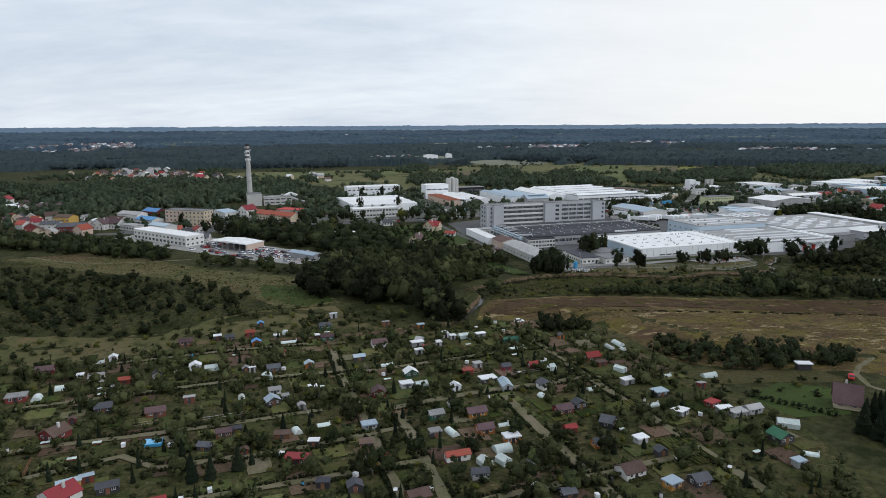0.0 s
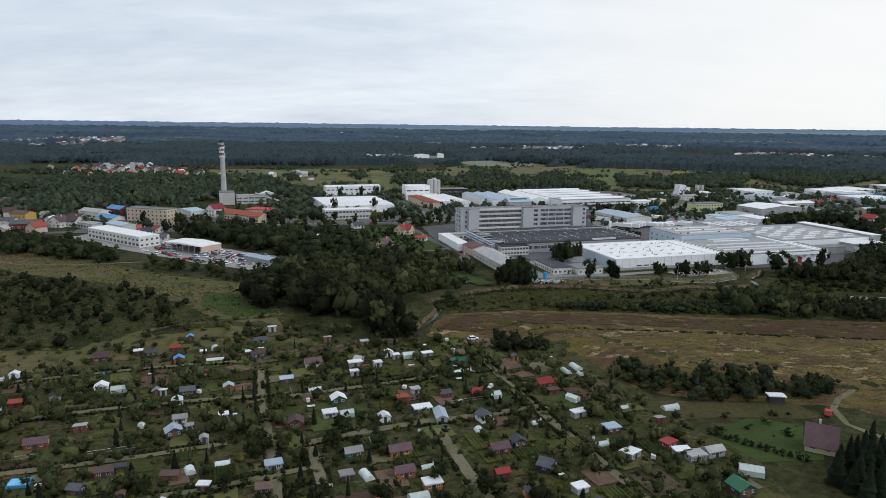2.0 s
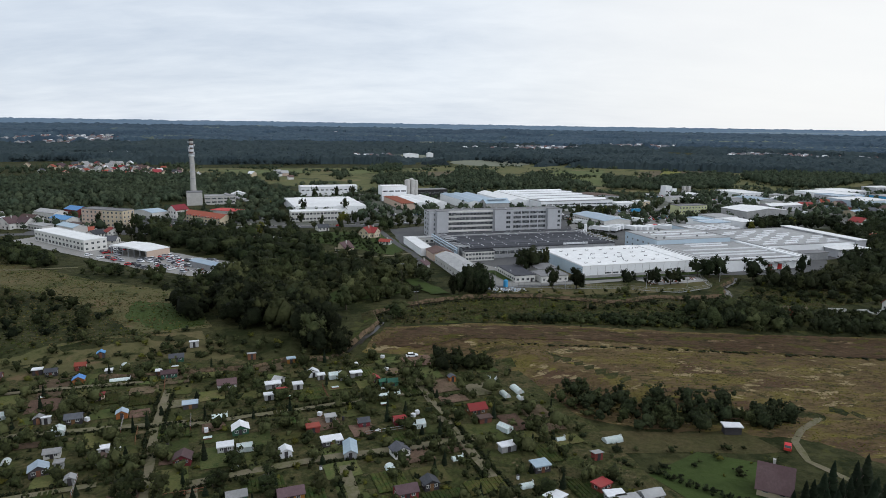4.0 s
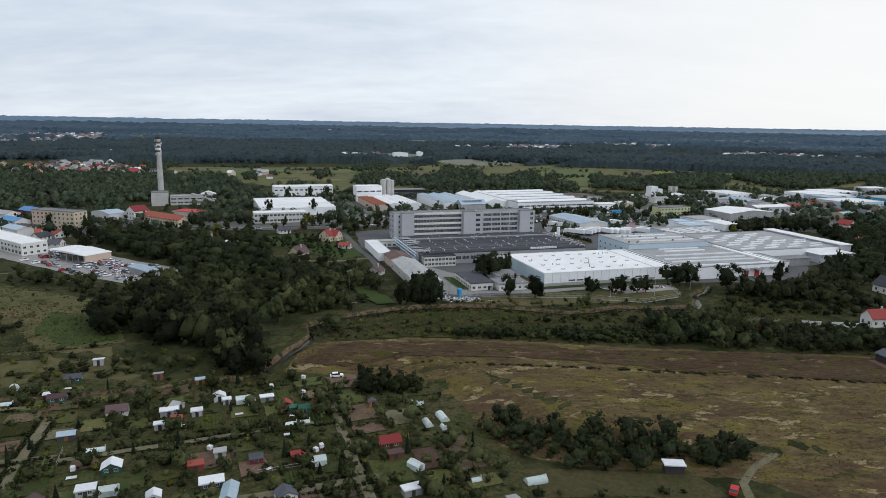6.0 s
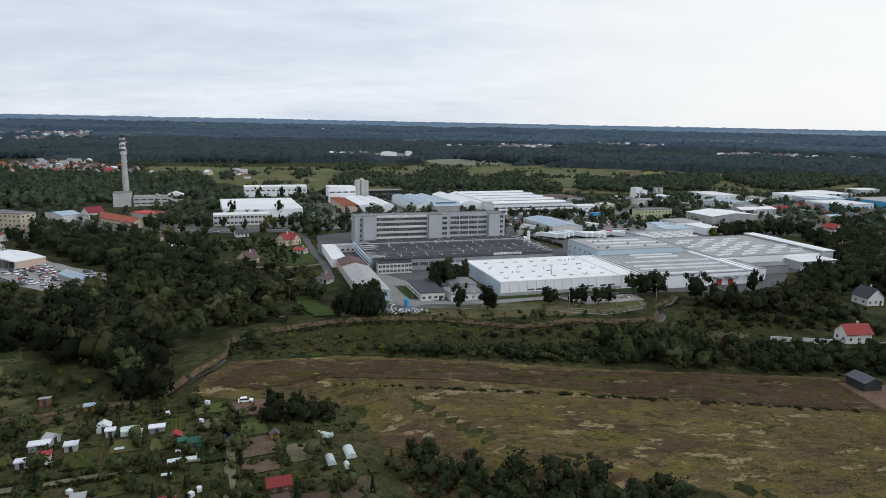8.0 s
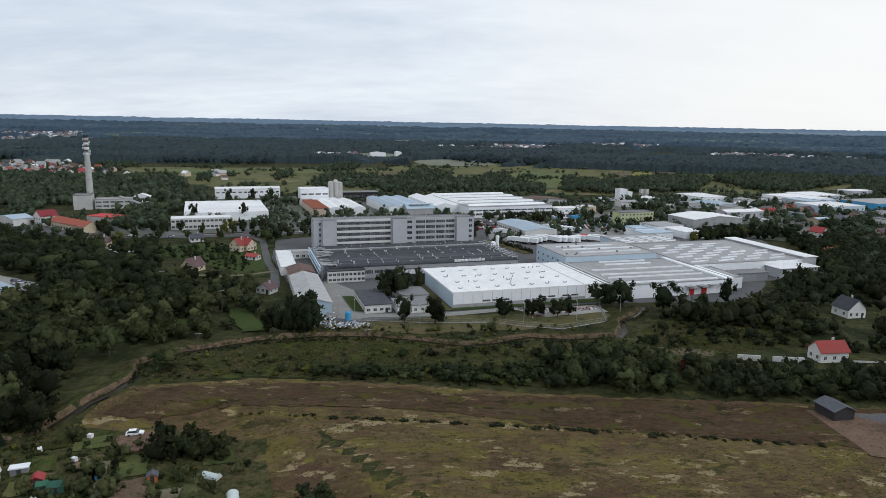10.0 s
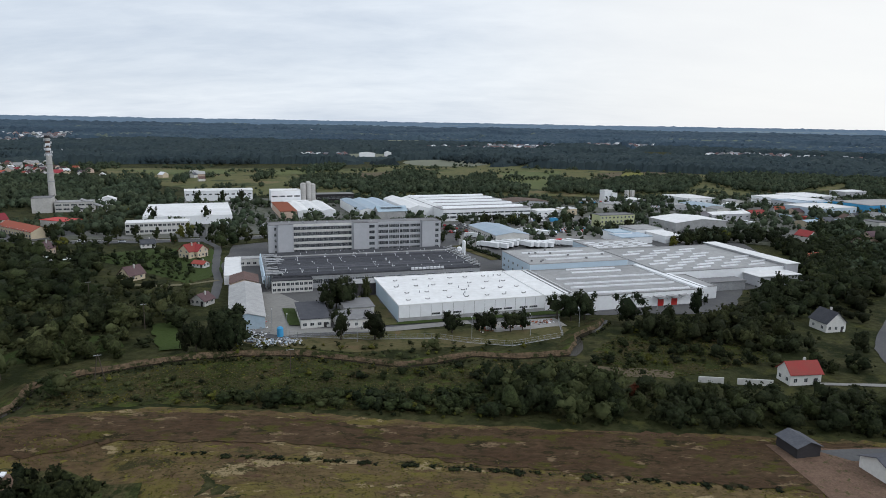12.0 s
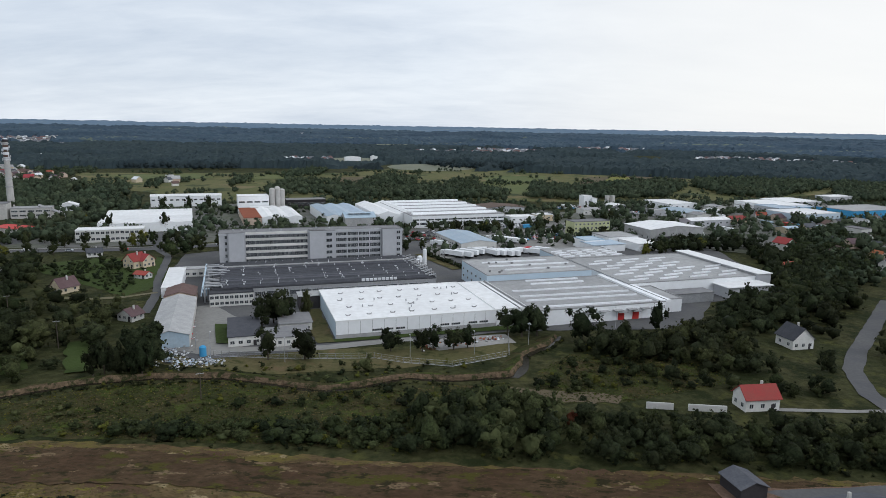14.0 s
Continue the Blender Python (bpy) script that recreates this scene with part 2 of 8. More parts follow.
    leaf_lime=mat("yellow_green_foliage", (0.105, 0.115, 0.022), (0.125, 0.118, 0.028), (0.06, 0.07, 0.016), 0.3, 1.4, rough=0.8, vary=0.2, island=0.2, thin=0.2, bump=0.6),
    leaf_red=mat("reddish_foliage", (0.22, 0.07, 0.04), (0.16, 0.07, 0.035), (0.1, 0.06, 0.03), 0.4, 1.5, rough=0.8, vary=0.15, gain=0.72, island=0.22, thin=0.35),
    needle=mat("conifer_needles", (0.02, 0.032, 0.018), (0.03, 0.042, 0.022), (0.014, 0.02, 0.012), 0.4, 1.6, rough=0.8, vary=0.3, gain=0.72, island=0.22, thin=0.35),
    bark=mat("bark", (0.07, 0.055, 0.042), (0.1, 0.085, 0.07), None, 0.5, 4.0, bump=0.3),
    # aerial haze is mixed into these three colours, bluer and paler with distance
    forest=mat("hazed_canopy", (0.034, 0.05, 0.056), (0.046, 0.062, 0.062), (0.022, 0.034, 0.042), 0.012, 0.1, gain=1.0, island=0.35, thin=0.2),
    forest_haze=mat("hazed_distant_forest", (0.048, 0.076, 0.105), (0.066, 0.096, 0.116), (0.036, 0.058, 0.084), 0.008, 0.05, stretch=(0.35, 1, 1), spots=(((0.125, 0.15, 0.125), 0.006, 0.6, 0.64), ((0.04, 0.062, 0.085), 0.004, 0.5, 0.56))),
    skyline=mat("hazed_skyline_forest", (0.11, 0.165, 0.225), (0.14, 0.195, 0.25), (0.09, 0.14, 0.2), 0.004, 0.02, stretch=(0.3, 1, 1), spots=(((0.17, 0.22, 0.25), 0.004, 0.56, 0.62),)),
    # leaf colour lightened and greyed to paint in haze over the farther woods
    hazewood=mat("hazed_foliage", (0.04, 0.056, 0.034), (0.06, 0.072, 0.04), (0.022, 0.032, 0.022), 0.03, 0.5, rough=0.8, gain=1.35, island=0.4, thin=0.2),
    # wall and roof colours of far villages, muted to imitate haze
    haze_wall=mat("hazed_plaster", (0.36, 0.38, 0.4), (0.3, 0.31, 0.33), None, 0.1, 1.0),
    haze_tile=mat("hazed_tile", (0.2, 0.12, 0.11), (0.16, 0.11, 0.11), None, 0.02, 1.0),
    haze_slate=mat("hazed_slate", (0.15, 0.16, 0.18), (0.2, 0.2, 0.21), None, 0.02, 1.0),
    white=mat("white_sheet_metal", (0.83, 0.84, 0.85), (0.77, 0.78, 0.79), (0.66, 0.66, 0.66), 0.05, 0.5, rough=0.5, vary=0.06, mixc=0.3),
    white_roof=mat("white_membrane_roof", (0.79, 0.79, 0.785), (0.71, 0.71, 0.705), (0.56, 0.55, 0.53), 0.05, 0.4, rough=0.7, vary=0.05, mixc=0.35),
    paleblue=mat("pale_blue_cladding", (0.44, 0.54, 0.62), (0.5, 0.59, 0.66), None, 0.05, 0.6, rough=0.55, mixc=0.15),
    render=mat("white_plaster", (0.66, 0.65, 0.62), (0.56, 0.55, 0.52), (0.45, 0.44, 0.41), 0.15, 1.2, vary=0.15, mixc=0.25),
    cream=mat("cream_plaster", (0.58, 0.49, 0.34), (0.52, 0.45, 0.33), None, 0.15, 1.2, vary=0.12, mixc=0.2),
    pink=mat("peach_plaster", (0.6, 0.46, 0.37), (0.55, 0.43, 0.35), None, 0.1, 1.0, mixc=0.2),
    lime=mat("lime_plaster", (0.5, 0.52, 0.3), (0.46, 0.48, 0.29), None, 0.1, 1.0, mixc=0.2),
    offgrey=mat("grey_facade_panels", (0.48, 0.485, 0.505), (0.43, 0.435, 0.455), (0.36, 0.365, 0.38), 0.08, 0.6, mixc=0.3),
    grey_roof=mat("grey_felt_roof", (0.2, 0.2, 0.205), (0.16, 0.16, 0.165), (0.25, 0.245, 0.24), 0.06, 0.5, vary=0.12),
    light_roof=mat("light_grey_roof", (0.39, 0.39, 0.385), (0.32, 0.32, 0.32), (0.25, 0.245, 0.24), 0.05, 0.4, vary=0.06, mixc=0.45),
    dark_roof=mat("black_felt_roof", (0.042, 0.044, 0.05), (0.062, 0.064, 0.07), (0.1, 0.1, 0.105), 0.07, 0.7, vary=0.1, mixc=0.45),
    slate=mat("dark_shingle_roof", (0.075, 0.078, 0.09), (0.1, 0.102, 0.112), (0.055, 0.057, 0.065), 0.3, 2.0, rough=0.7, vary=0.3),
    mauve=mat("purple_brown_sheet_roof", (0.098, 0.062, 0.066), (0.12, 0.08, 0.082), (0.075, 0.05, 0.052), 0.3, 2.0, rough=0.6, vary=0.25),
    brown_roof=mat("brown_sheet_roof", (0.115, 0.075, 0.06), (0.14, 0.1, 0.085), (0.08, 0.055, 0.045), 0.3, 2.0, rough=0.65, vary=0.25),
    red_roof=mat("red_sheet_roof", (0.3, 0.055, 0.045), (0.26, 0.065, 0.05), (0.2, 0.06, 0.05), 0.3, 2.0, rough=0.6, vary=0.25),
    tile_roof=mat("orange_red_tile_roof", (0.36, 0.11, 0.06), (0.3, 0.1, 0.06), (0.24, 0.09, 0.06), 0.3, 2.0, rough=0.8, vary=0.25),
    blue_roof=mat("blue_sheet_roof", (0.09, 0.22, 0.46), (0.12, 0.26, 0.48), None, 0.3, 2.0, rough=0.5, vary=0.2, mixc=0.3),
    steel_roof=mat("grey_blue_sheet_roof", (0.33, 0.42, 0.5), (0.4, 0.47, 0.53), (0.28, 0.34, 0.4), 0.12, 1.0, rough=0.5, vary=0.15),
    eternit=mat("weathered_cement_sheet", (0.3, 0.3, 0.3), (0.38, 0.375, 0.37), (0.22, 0.22, 0.21), 0.25, 1.6, vary=0.3),
    bright=mat("bright_white_sheet", (0.74, 0.75, 0.77), (0.66, 0.67, 0.69), (0.5, 0.5, 0.51), 0.3, 1.4, rough=0.55, vary=0.1, mixc=0.35),
    wood=mat("brown_boards", (0.17, 0.085, 0.045), (0.21, 0.11, 0.06), (0.1, 0.055, 0.035), 0.4, 3.0, vary=0.35),
    orange=mat("orange_stained_boards", (0.36, 0.16, 0.045), (0.4, 0.19, 0.06), (0.26, 0.11, 0.04), 0.4, 3.0, vary=0.2),
    redwood=mat("red_stained_boards", (0.17, 0.042, 0.035), (0.2, 0.055, 0.045), None, 0.4, 3.0, vary=0.25),
    green=mat("green_painted_boards", (0.04, 0.115, 0.08), (0.05, 0.13, 0.09), None, 0.4, 3.0, vary=0.3),
    dark=mat("dark_stained_boards", (0.05, 0.047, 0.05), (0.065, 0.06, 0.062), None, 0.4, 3.0, vary=0.3),
    yellow=mat("ochre_plaster", (0.55, 0.36, 0.1), (0.5, 0.33, 0.1), None, 0.4, 3.0, mixc=0.25),
    film=mat("milky_plastic_film", (0.6, 0.66, 0.64), (0.5, 0.58, 0.57), (0.42, 0.5, 0.48), 0.5, 2.0, rough=0.45, vary=0.15),
    glass=mat("window_glass", (0.045, 0.052, 0.06), (0.06, 0.066, 0.075), None, 0.3, 1.0, rough=0.12, spec=0.6, vary=0.3),
    frame=mat("white_window_frame", (0.62, 0.62, 0.6), (0.55, 0.55, 0.53), None, 0.3, 2.0, mixc=0.2),
    metal=mat("galvanised_metal", (0.36, 0.37, 0.38), (0.44, 0.45, 0.46), (0.28, 0.28, 0.29), 0.4, 2.0, rough=0.5, metal=0.3, vary=0.15),
    stack=mat("weathered_concrete", (0.56, 0.545, 0.52), (0.45, 0.435, 0.41), (0.32, 0.305, 0.285), 0.12, 0.8, mixc=0.4),
    redpaint=mat("red_paint", (0.5, 0.04, 0.04), (0.42, 0.05, 0.045), None, 0.3, 2.0, rough=0.5, vary=0.1, mixc=0.2),
    tyre=mat("black_rubber", (0.02, 0.02, 0.02), (0.03, 0.03, 0.03), None, 1.0, 5.0),
    bluepaint=mat("blue_plastic", (0.06, 0.3, 0.55), (0.08, 0.34, 0.58), None, 0.5, 2.0, rough=0.5, mixc=0.2),
    poolblue=mat("pool_cover_blue", (0.12, 0.42, 0.68), (0.2, 0.52, 0.74), (0.5, 0.7, 0.8), 0.5, 1.2, rough=0.4, mixc=0.3),
    carpaint=mat("car_paint", (0.3, 0.31, 0.33), (0.26, 0.27, 0.29), None, 0.5, 2.0, rough=0.3, vary=0.7, mixc=0.15, spec=0.5),
)


# ---- building blocks ----
def mesh_of(name, bm):
    me = bpy.data.meshes.new(name)
    bm.to_mesh(me)
    bm.free()
    return me


def part(name, data, material, parent, label=""):
    """One mesh object under a thing or a part."""
    me = data if isinstance(data, bpy.types.Mesh) else mesh_of(name, data)
    if not me.materials:
        me.materials.append(M[material])
    ob = new(name, me)
    ob.parent = parent
    if label:
        ob["label"] = label
    return ob


def thing(name, x, y, rot, label, category, group="", z=0.0):
    ob = new(name)
    ob.matrix_world = pose(x, y, z + dip(x, y), 0, 0, rot)
    return tagged(ob, label, category, group)


def solo(name, data, material, label, category="", group="", kind="", m=None):
    me = data if isinstance(data, bpy.types.Mesh) else mesh_of(name, data)
    if not me.materials:
        me.materials.append(M[material])
    ob = new(name, me)
    if m is not None:
        ob.matrix_world = m
    return tagged(ob, label, category, group, kind)


def box(bm, x0, x1, y0, y1, z0, z1):
    v = [bm.verts.new(p) for p in ((x0, y0, z0), (x1, y0, z0), (x1, y1, z0), (x0, y1, z0), (x0, y0, z1), (x1, y0, z1), (x1, y1, z1), (x0, y1, z1))]
    for f in ((3, 2, 1, 0), (4, 5, 6, 7), (0, 1, 5, 4), (1, 2, 6, 5), (2, 3, 7, 6), (3, 0, 4, 7)):
        bm.faces.new([v[i] for i in f])
    return bm


def boxes(*rows):
    bm = bmesh.new()
    for r in rows:
        box(bm, *r)
    return bm


def extrude_profile(bm, pts, y0, y1):
    """A closed profile in x and z, counter-clockwise from -y, drawn out along y."""
    a = [bm.verts.new((x, y0, z)) for x, z in pts]
    b = [bm.verts.new((x, y1, z)) for x, z in pts]
    n = len(pts)
    bm.faces.new(a)
    bm.faces.new(b[::-1])
    for i in range(n):
        j = (i + 1) % n
        bm.faces.new((a[j], a[i], b[i], b[j]))
    return bm


def tube(bm, r0, r1, z0, z1, n=12, x=0.0, y=0.0):
    a = [bm.verts.new((x + r0 * math.cos(k * math.tau / n), y + r0 * math.sin(k * math.tau / n), z0)) for k in range(n)]
    b = [bm.verts.new((x + r1 * math.cos(k * math.tau / n), y + r1 * math.sin(k * math.tau / n), z1)) for k in range(n)]
    bm.faces.new(a[::-1])
    bm.faces.new(b)
    for k in range(n):
        j = (k + 1) % n
        bm.faces.new((a[k], a[j], b[j], b[k]))
    return bm


def rod(bm, p, q, r=0.06):
    """A square bar from p to q."""
    p, q = Vector(p), Vector(q)
    d = (q - p).normalized()
    s = d.orthogonal().normalized() * r
    t = d.cross(s)
    ring = [(s + t), (s - t), (-s - t), (-s + t)]
    a, b = [bm.verts.new(p + w) for w in ring], [bm.verts.new(q + w) for w in ring]
    bm.faces.new(a)
    bm.faces.new(b[::-1])
    for k in range(4):
        j = (k + 1) % 4
        bm.faces.new((a[j], a[k], b[k], b[j]))
    return bm


def gable_roof(w, d, h, rise, over=0.35, thick=0.14):
    """Two pitched slabs with the ridge along y."""
    bm = bmesh.new()
    e = over
    drop = rise * e / (w / 2)
    pts = [(-w / 2 - e, h - drop), (0, h + rise), (w / 2 + e, h - drop), (w / 2 + e, h - drop + thick), (0, h + rise + thick), (-w / 2 - e, h - drop + thick)]
    return extrude_profile(bm, pts, -d / 2 - e, d / 2 + e)


def gable_body(w, d, h, rise):
    return extrude_profile(bmesh.new(), [(-w / 2, 0), (w / 2, 0), (w / 2, h), (0, h + rise - 0.02), (-w / 2, h)], -d / 2, d / 2)


WINDOW_MESHES = {}


def window_meshes(w, h, bars):
    key = (round(w, 2), round(h, 2), bars)
    if key not in WINDOW_MESHES:
        t = 0.07
        xs = [-w / 2]
        for k in range(bars + 2):
            x = -w / 2 + t / 2 + (w - t) * k / (bars + 1)
            xs += [x + t / 2] if k == 0 else [x - t / 2, x + t / 2]
        zs = (0, t, h - t, h)
        bm = bmesh.new()
        grid = [[bm.verts.new((x, 0.03, z)) for z in zs] for x in xs]
        solid = [bm.faces.new((grid[i][j], grid[i][j + 1], grid[i + 1][j + 1], grid[i + 1][j])) for i in range(len(xs) - 1) for j in range(3) if i % 2 == 0 or j != 1]
        front = bmesh.ops.extrude_face_region(bm, geom=solid)
        bmesh.ops.translate(bm, vec=(0, -0.08, 0), verts=[v for v in front["geom"] if isinstance(v, bmesh.types.BMVert)])
        bmesh.ops.recalc_face_normals(bm, faces=bm.faces)
        fr = mesh_of("window", bm)
        fr.materials.append(M["frame"])
        gl = mesh_of("pane", boxes((-w / 2 + t, w / 2 - t, -0.02, 0.0, t, h - t)))
        gl.materials.append(M["glass"])
        WINDOW_MESHES[key] = (fr, gl)
    return WINDOW_MESHES[key]


def window(parent, x, y, z, side, w, h, bars=1):
    """A framed window in the wall plane at x, y; side: degrees that its outside is turned from -y."""
    fr, gl = window_meshes(w, h, bars)
    ob = part("window", fr, "frame", parent)
    ob.matrix_basis = pose(x, y, z, 0, 0, side)
    part("pane", gl, "glass", ob)
    return ob


# ---- the land ----
MID = Vector((80, 90))
REACH = 4850.0


def dip(x, y):
    """The gardens lie some three metres below the works; the slope runs along their north edge."""
    edge = 225 + max(0.0, min(50.0, (x + 200) * 0.33)) - max(0.0, min(50.0, (x - 60) * 0.9))
    a = max(0.0, min(1.0, (edge + 14 - y) / 16))
    b = max(0.0, min(1.0, (190 - x) / 95))
    c = max(0.0, min(1.0, (x + 330) / 90))
    return -3.3 * a * a * (3 - 2 * a) * b * b * (3 - 2 * b) * c * c * (3 - 2 * c)


def low_xy(x, y):
    """Where a spot of the gardens lies on that lower ground."""
    return x * 1.01 + (y - 13) * 0.006, y * 1.037 - 0.5 + 0.03 * x


def land_height(x, y):
    r = math.hypot(x - MID.x, y - MID.y)
    if r < 1500:
        return dip(x, y)
    k = min(1.0, (r - 1500) / (REACH - 1500))
    roll = noise.noise((x * 0.0011, y * 0.0011, 3.0)) * 9 * min(1.0, (r - 1500) / 900) * (1 - k * 0.7)
    return 75.5 * (k ** 1.35) + roll


def build_land():
    radii = [6 * k for k in range(1, 50)] + [300 + 30 * k for k in range(1, 6)] + [450 + 60 * k for k in range(1, 18)]
    while radii[-1] < REACH:
        radii.append(min(REACH, radii[-1] * 1.045 + 4))
    n = 180
    verts, faces = [(MID.x, MID.y, 0.0)], []
    for r in radii:
        for k in range(n):
            x, y = MID.x + r * math.cos(k * math.tau / n), MID.y + r * math.sin(k * math.tau / n)
            slope = -0.4 if r < 450 and y > 232 and x > 20 and -3.28 < dip(x, y) < -0.02 else 0.0      # rests under its cover on the slope
            verts.append((x, y, land_height(x, y) + slope))
    for k in range(n):
        faces.append((0, 1 + k, 1 + (k + 1) % n))
    for i in range(len(radii) - 1):
        a, b = 1 + i * n, 1 + (i + 1) * n
        for k in range(n):
            j = (k + 1) % n
            faces.append((a + k, b + k, b + j, a + j))
    me = bpy.data.meshes.new("ground")
    me.from_pydata(verts, [], faces)
    me.polygons.foreach_set("use_smooth", [True] * len(me.polygons))
    solo("ground", me, "land", "rough olive grassland of a wide flat plain", kind="structure")


build_land()


def ragged(pts, step=6.0, amount=1.2, seed=0):
    """The outline through pts with short steps and uneven edges."""
    rng = random.Random(seed)
    out = []
    for (ax, ay), (bx, by) in zip(pts, pts[1:] + pts[:1]):
        n = max(1, int(math.hypot(bx - ax, by - ay) / step))
        for k in range(n):
            t = k / n
            w = amount if k else 0.3 * amount
            out.append((ax + (bx - ax) * t + rng.uniform(-w, w), ay + (by - ay) * t + rng.uniform(-w, w)))
    return out


def inside(p, poly):
    x, y = p
    hit = False
    for (ax, ay), (bx, by) in zip(poly, poly[1:] + poly[:1]):
        if (ay > y) != (by > y) and x < (bx - ax) * (y - ay) / (by - ay) + ax:
            hit = not hit
    return hit


LAYER = [0]


def patch(name, pts, material, label, amount=1.2, step=6.0, z=None):
    """A flat piece of ground cover, each a little above the one before."""
    LAYER[0] += 1
    z = 0.02 + 0.006 * LAYER[0] if z is None else z
    bm = bmesh.new()
    f = bm.faces.new([bm.verts.new((x, y, z)) for x, y in ragged(list(pts), step, amount, LAYER[0])])
    bmesh.ops.triangulate(bm, faces=[f])
    bmesh.ops.recalc_face_normals(bm, faces=bm.faces)
    if bm.faces[:] and sum(f.normal.z for f in bm.faces) < 0:
        bmesh.ops.reverse_faces(bm, faces=bm.faces)
    if min(y for x, y in pts) < 320 and min(x for x, y in pts) < 200:
        for _ in range(6):
            far = [e for e in bm.edges if e.calc_length() > 9]
            if not far:
                break
            bmesh.ops.subdivide_edges(bm, edges=far, cuts=1)
            bmesh.ops.triangulate(bm, faces=[f for f in bm.faces if len(f.verts) > 3])
    if max(abs(x) + abs(y) for x, y in pts) > 1300 or min(y for x, y in pts) < 320:
        for v in bm.verts:
            v.co.z += land_height(v.co.x, v.co.y)
    return solo(name, bm, material, label, kind="structure")


def strip(name, pts, width, material, label, z=None, wobble=0.25):
    """A road, path or stream along pts."""
    LAYER[0] += 1
    z = 0.02 + 0.006 * LAYER[0] if z is None else z
    rng = random.Random(LAYER[0])
    fine = []
    for (ax, ay), (bx, by) in zip(pts, pts[1:]):
        n = max(1, int(math.hypot(bx - ax, by - ay) / 4))
        fine += [(ax + (bx - ax) * k / n, ay + (by - ay) * k / n) for k in range(n)]
    fine.append(pts[-1])
    bm = bmesh.new()
    prev = None
    for i, p in enumerate(fine):
        q0, q1 = Vector(fine[max(0, i - 1)]), Vector(fine[min(len(fine) - 1, i + 1)])
        d = (q1 - q0).normalized()
        s = Vector((-d.y, d.x))
        a, b = Vector(p) + s * (width / 2 + rng.uniform(-wobble, wobble)), Vector(p) - s * (width / 2 + rng.uniform(-wobble, wobble))
        row = (bm.verts.new((a.x, a.y, z + dip(a.x, a.y))), bm.verts.new((b.x, b.y, z + dip(b.x, b.y))))
        if prev:
            bm.faces.new((prev[1], row[1], row[0], prev[0]))
        prev = row
    return solo(name, bm, material, label, kind="structure")


# meadow, pasture and waste ground along the stream
patch("field_meadow", [(20, 277), (27, 298), (61, 305), (100, 303), (142, 297), (225, 292), (300, 286), (420, 250), (420, 120), (190, 120), (160, 195), (143, 212), (106, 219), (86, 228), (78, 237), (71, 260), (50, 266)], "meadow", "dry yellow-brown meadow with weeds", 1.0, 2.5)
patch("field_mown", [(110, 296), (142, 295), (225, 290), (300, 284), (300, 262), (213, 267), (150, 276), (112, 284)], "meadow_brown", "mown brown strip of the meadow", 1.0, 2.5, 0.16)
patch("field_mown_west", [(26, 282), (35, 297), (70, 302), (108, 298), (114, 297), (114, 285), (60, 286), (40, 280)], "meadow_brown", "brown grass at the meadow's edge", 1.0, 2.5, 0.21)
patch("pasture", [(-260, 398), (-222, 419), (-173, 398), (-120, 366), (-70, 346), (-40, 296), (-62, 284), (-91, 312), (-139, 345), (-198, 366)], "pasture", "cropped green pasture", 1.0, 2.5)
patch("pasture_lush", [(-86, 330), (-62, 328), (-42, 298), (-58, 290), (-78, 305)], "lush", "greener hollow of the pasture", 1.0, 2.5)
patch("waste_ground", [(-190, 246), (-136, 252), (-106, 258), (-78, 281), (-42, 290), (-20, 268), (-50, 262), (-88, 240), (-142, 218), (-200, 214)], "pasture", "brown rough grass beside the gardens", 1.0, 2.5)
patch("wet_meadow", [(28, 300), (60, 307), (100, 305), (150, 302), (178, 330), (182, 346), (130, 336), (92, 344), (60, 338), (34, 322)], "weeds", "weedy wet meadow along the stream", 1.0, 2.5)
patch("wet_meadow_east", [(186, 330), (214, 332), (250, 352), (240, 372), (205, 372), (192, 356)], "weeds", "overgrown grass beside the stream", 1.0, 2.5)
patch("mown_strip", [(181, 342), (201, 339), (214, 337), (211, 331), (183, 333)], "stubble", "straw-coloured mown strip", 1.0, 2.5)
patch("field_sandy", [(-252, 404), (-226, 414), (-205, 402), (-232, 394)], "sand", "bare sandy patch of the pasture", 1.0, 2.5)
strip("path_pasture", [(-250, 405), (-205, 384), (-172, 388), (-146, 396)], 2.4, "path", "worn track over the pasture")
patch("lot_grass", [(62, 362), (75, 356), (110, 350), (160, 360), (190, 372), (186, 384), (120, 374), (80, 366)], "pasture", "cut grass along the factory fence", 1.0)
patch("yard_works", [(-130, 548), (-54, 556), (60, 600), (150, 606), (250, 690), (300, 760), (230, 800), (120, 800), (-110, 790), (-104, 700), (-20, 640), (-84, 610)], "yard", "worn yards between the works halls", 1.0)
patch("yard_east", [(250, 690), (320, 600), (360, 570), (440, 640), (560, 700), (660, 860), (560, 900), (400, 850), (310, 840), (290, 760)], "yard", "worn grey yards of small firms", 2.0)
patch("yard_town", [(-240, 500), (-160, 500), (-120, 530), (-100, 580), (-190, 600), (-250, 560)], "asphalt", "paved forecourts along the road", 1.0)
patch("slope_grass", [(-8, 330), (10, 336), (30, 352), (22, 366), (0, 356)], "lush", "green clearing among trees", 2.0)
patch("orchard_grass", [(-60, 500), (-20, 470), (20, 440), (30, 470), (0, 530), (-40, 520)], "lush", "green garden plots by the road", 2.0)

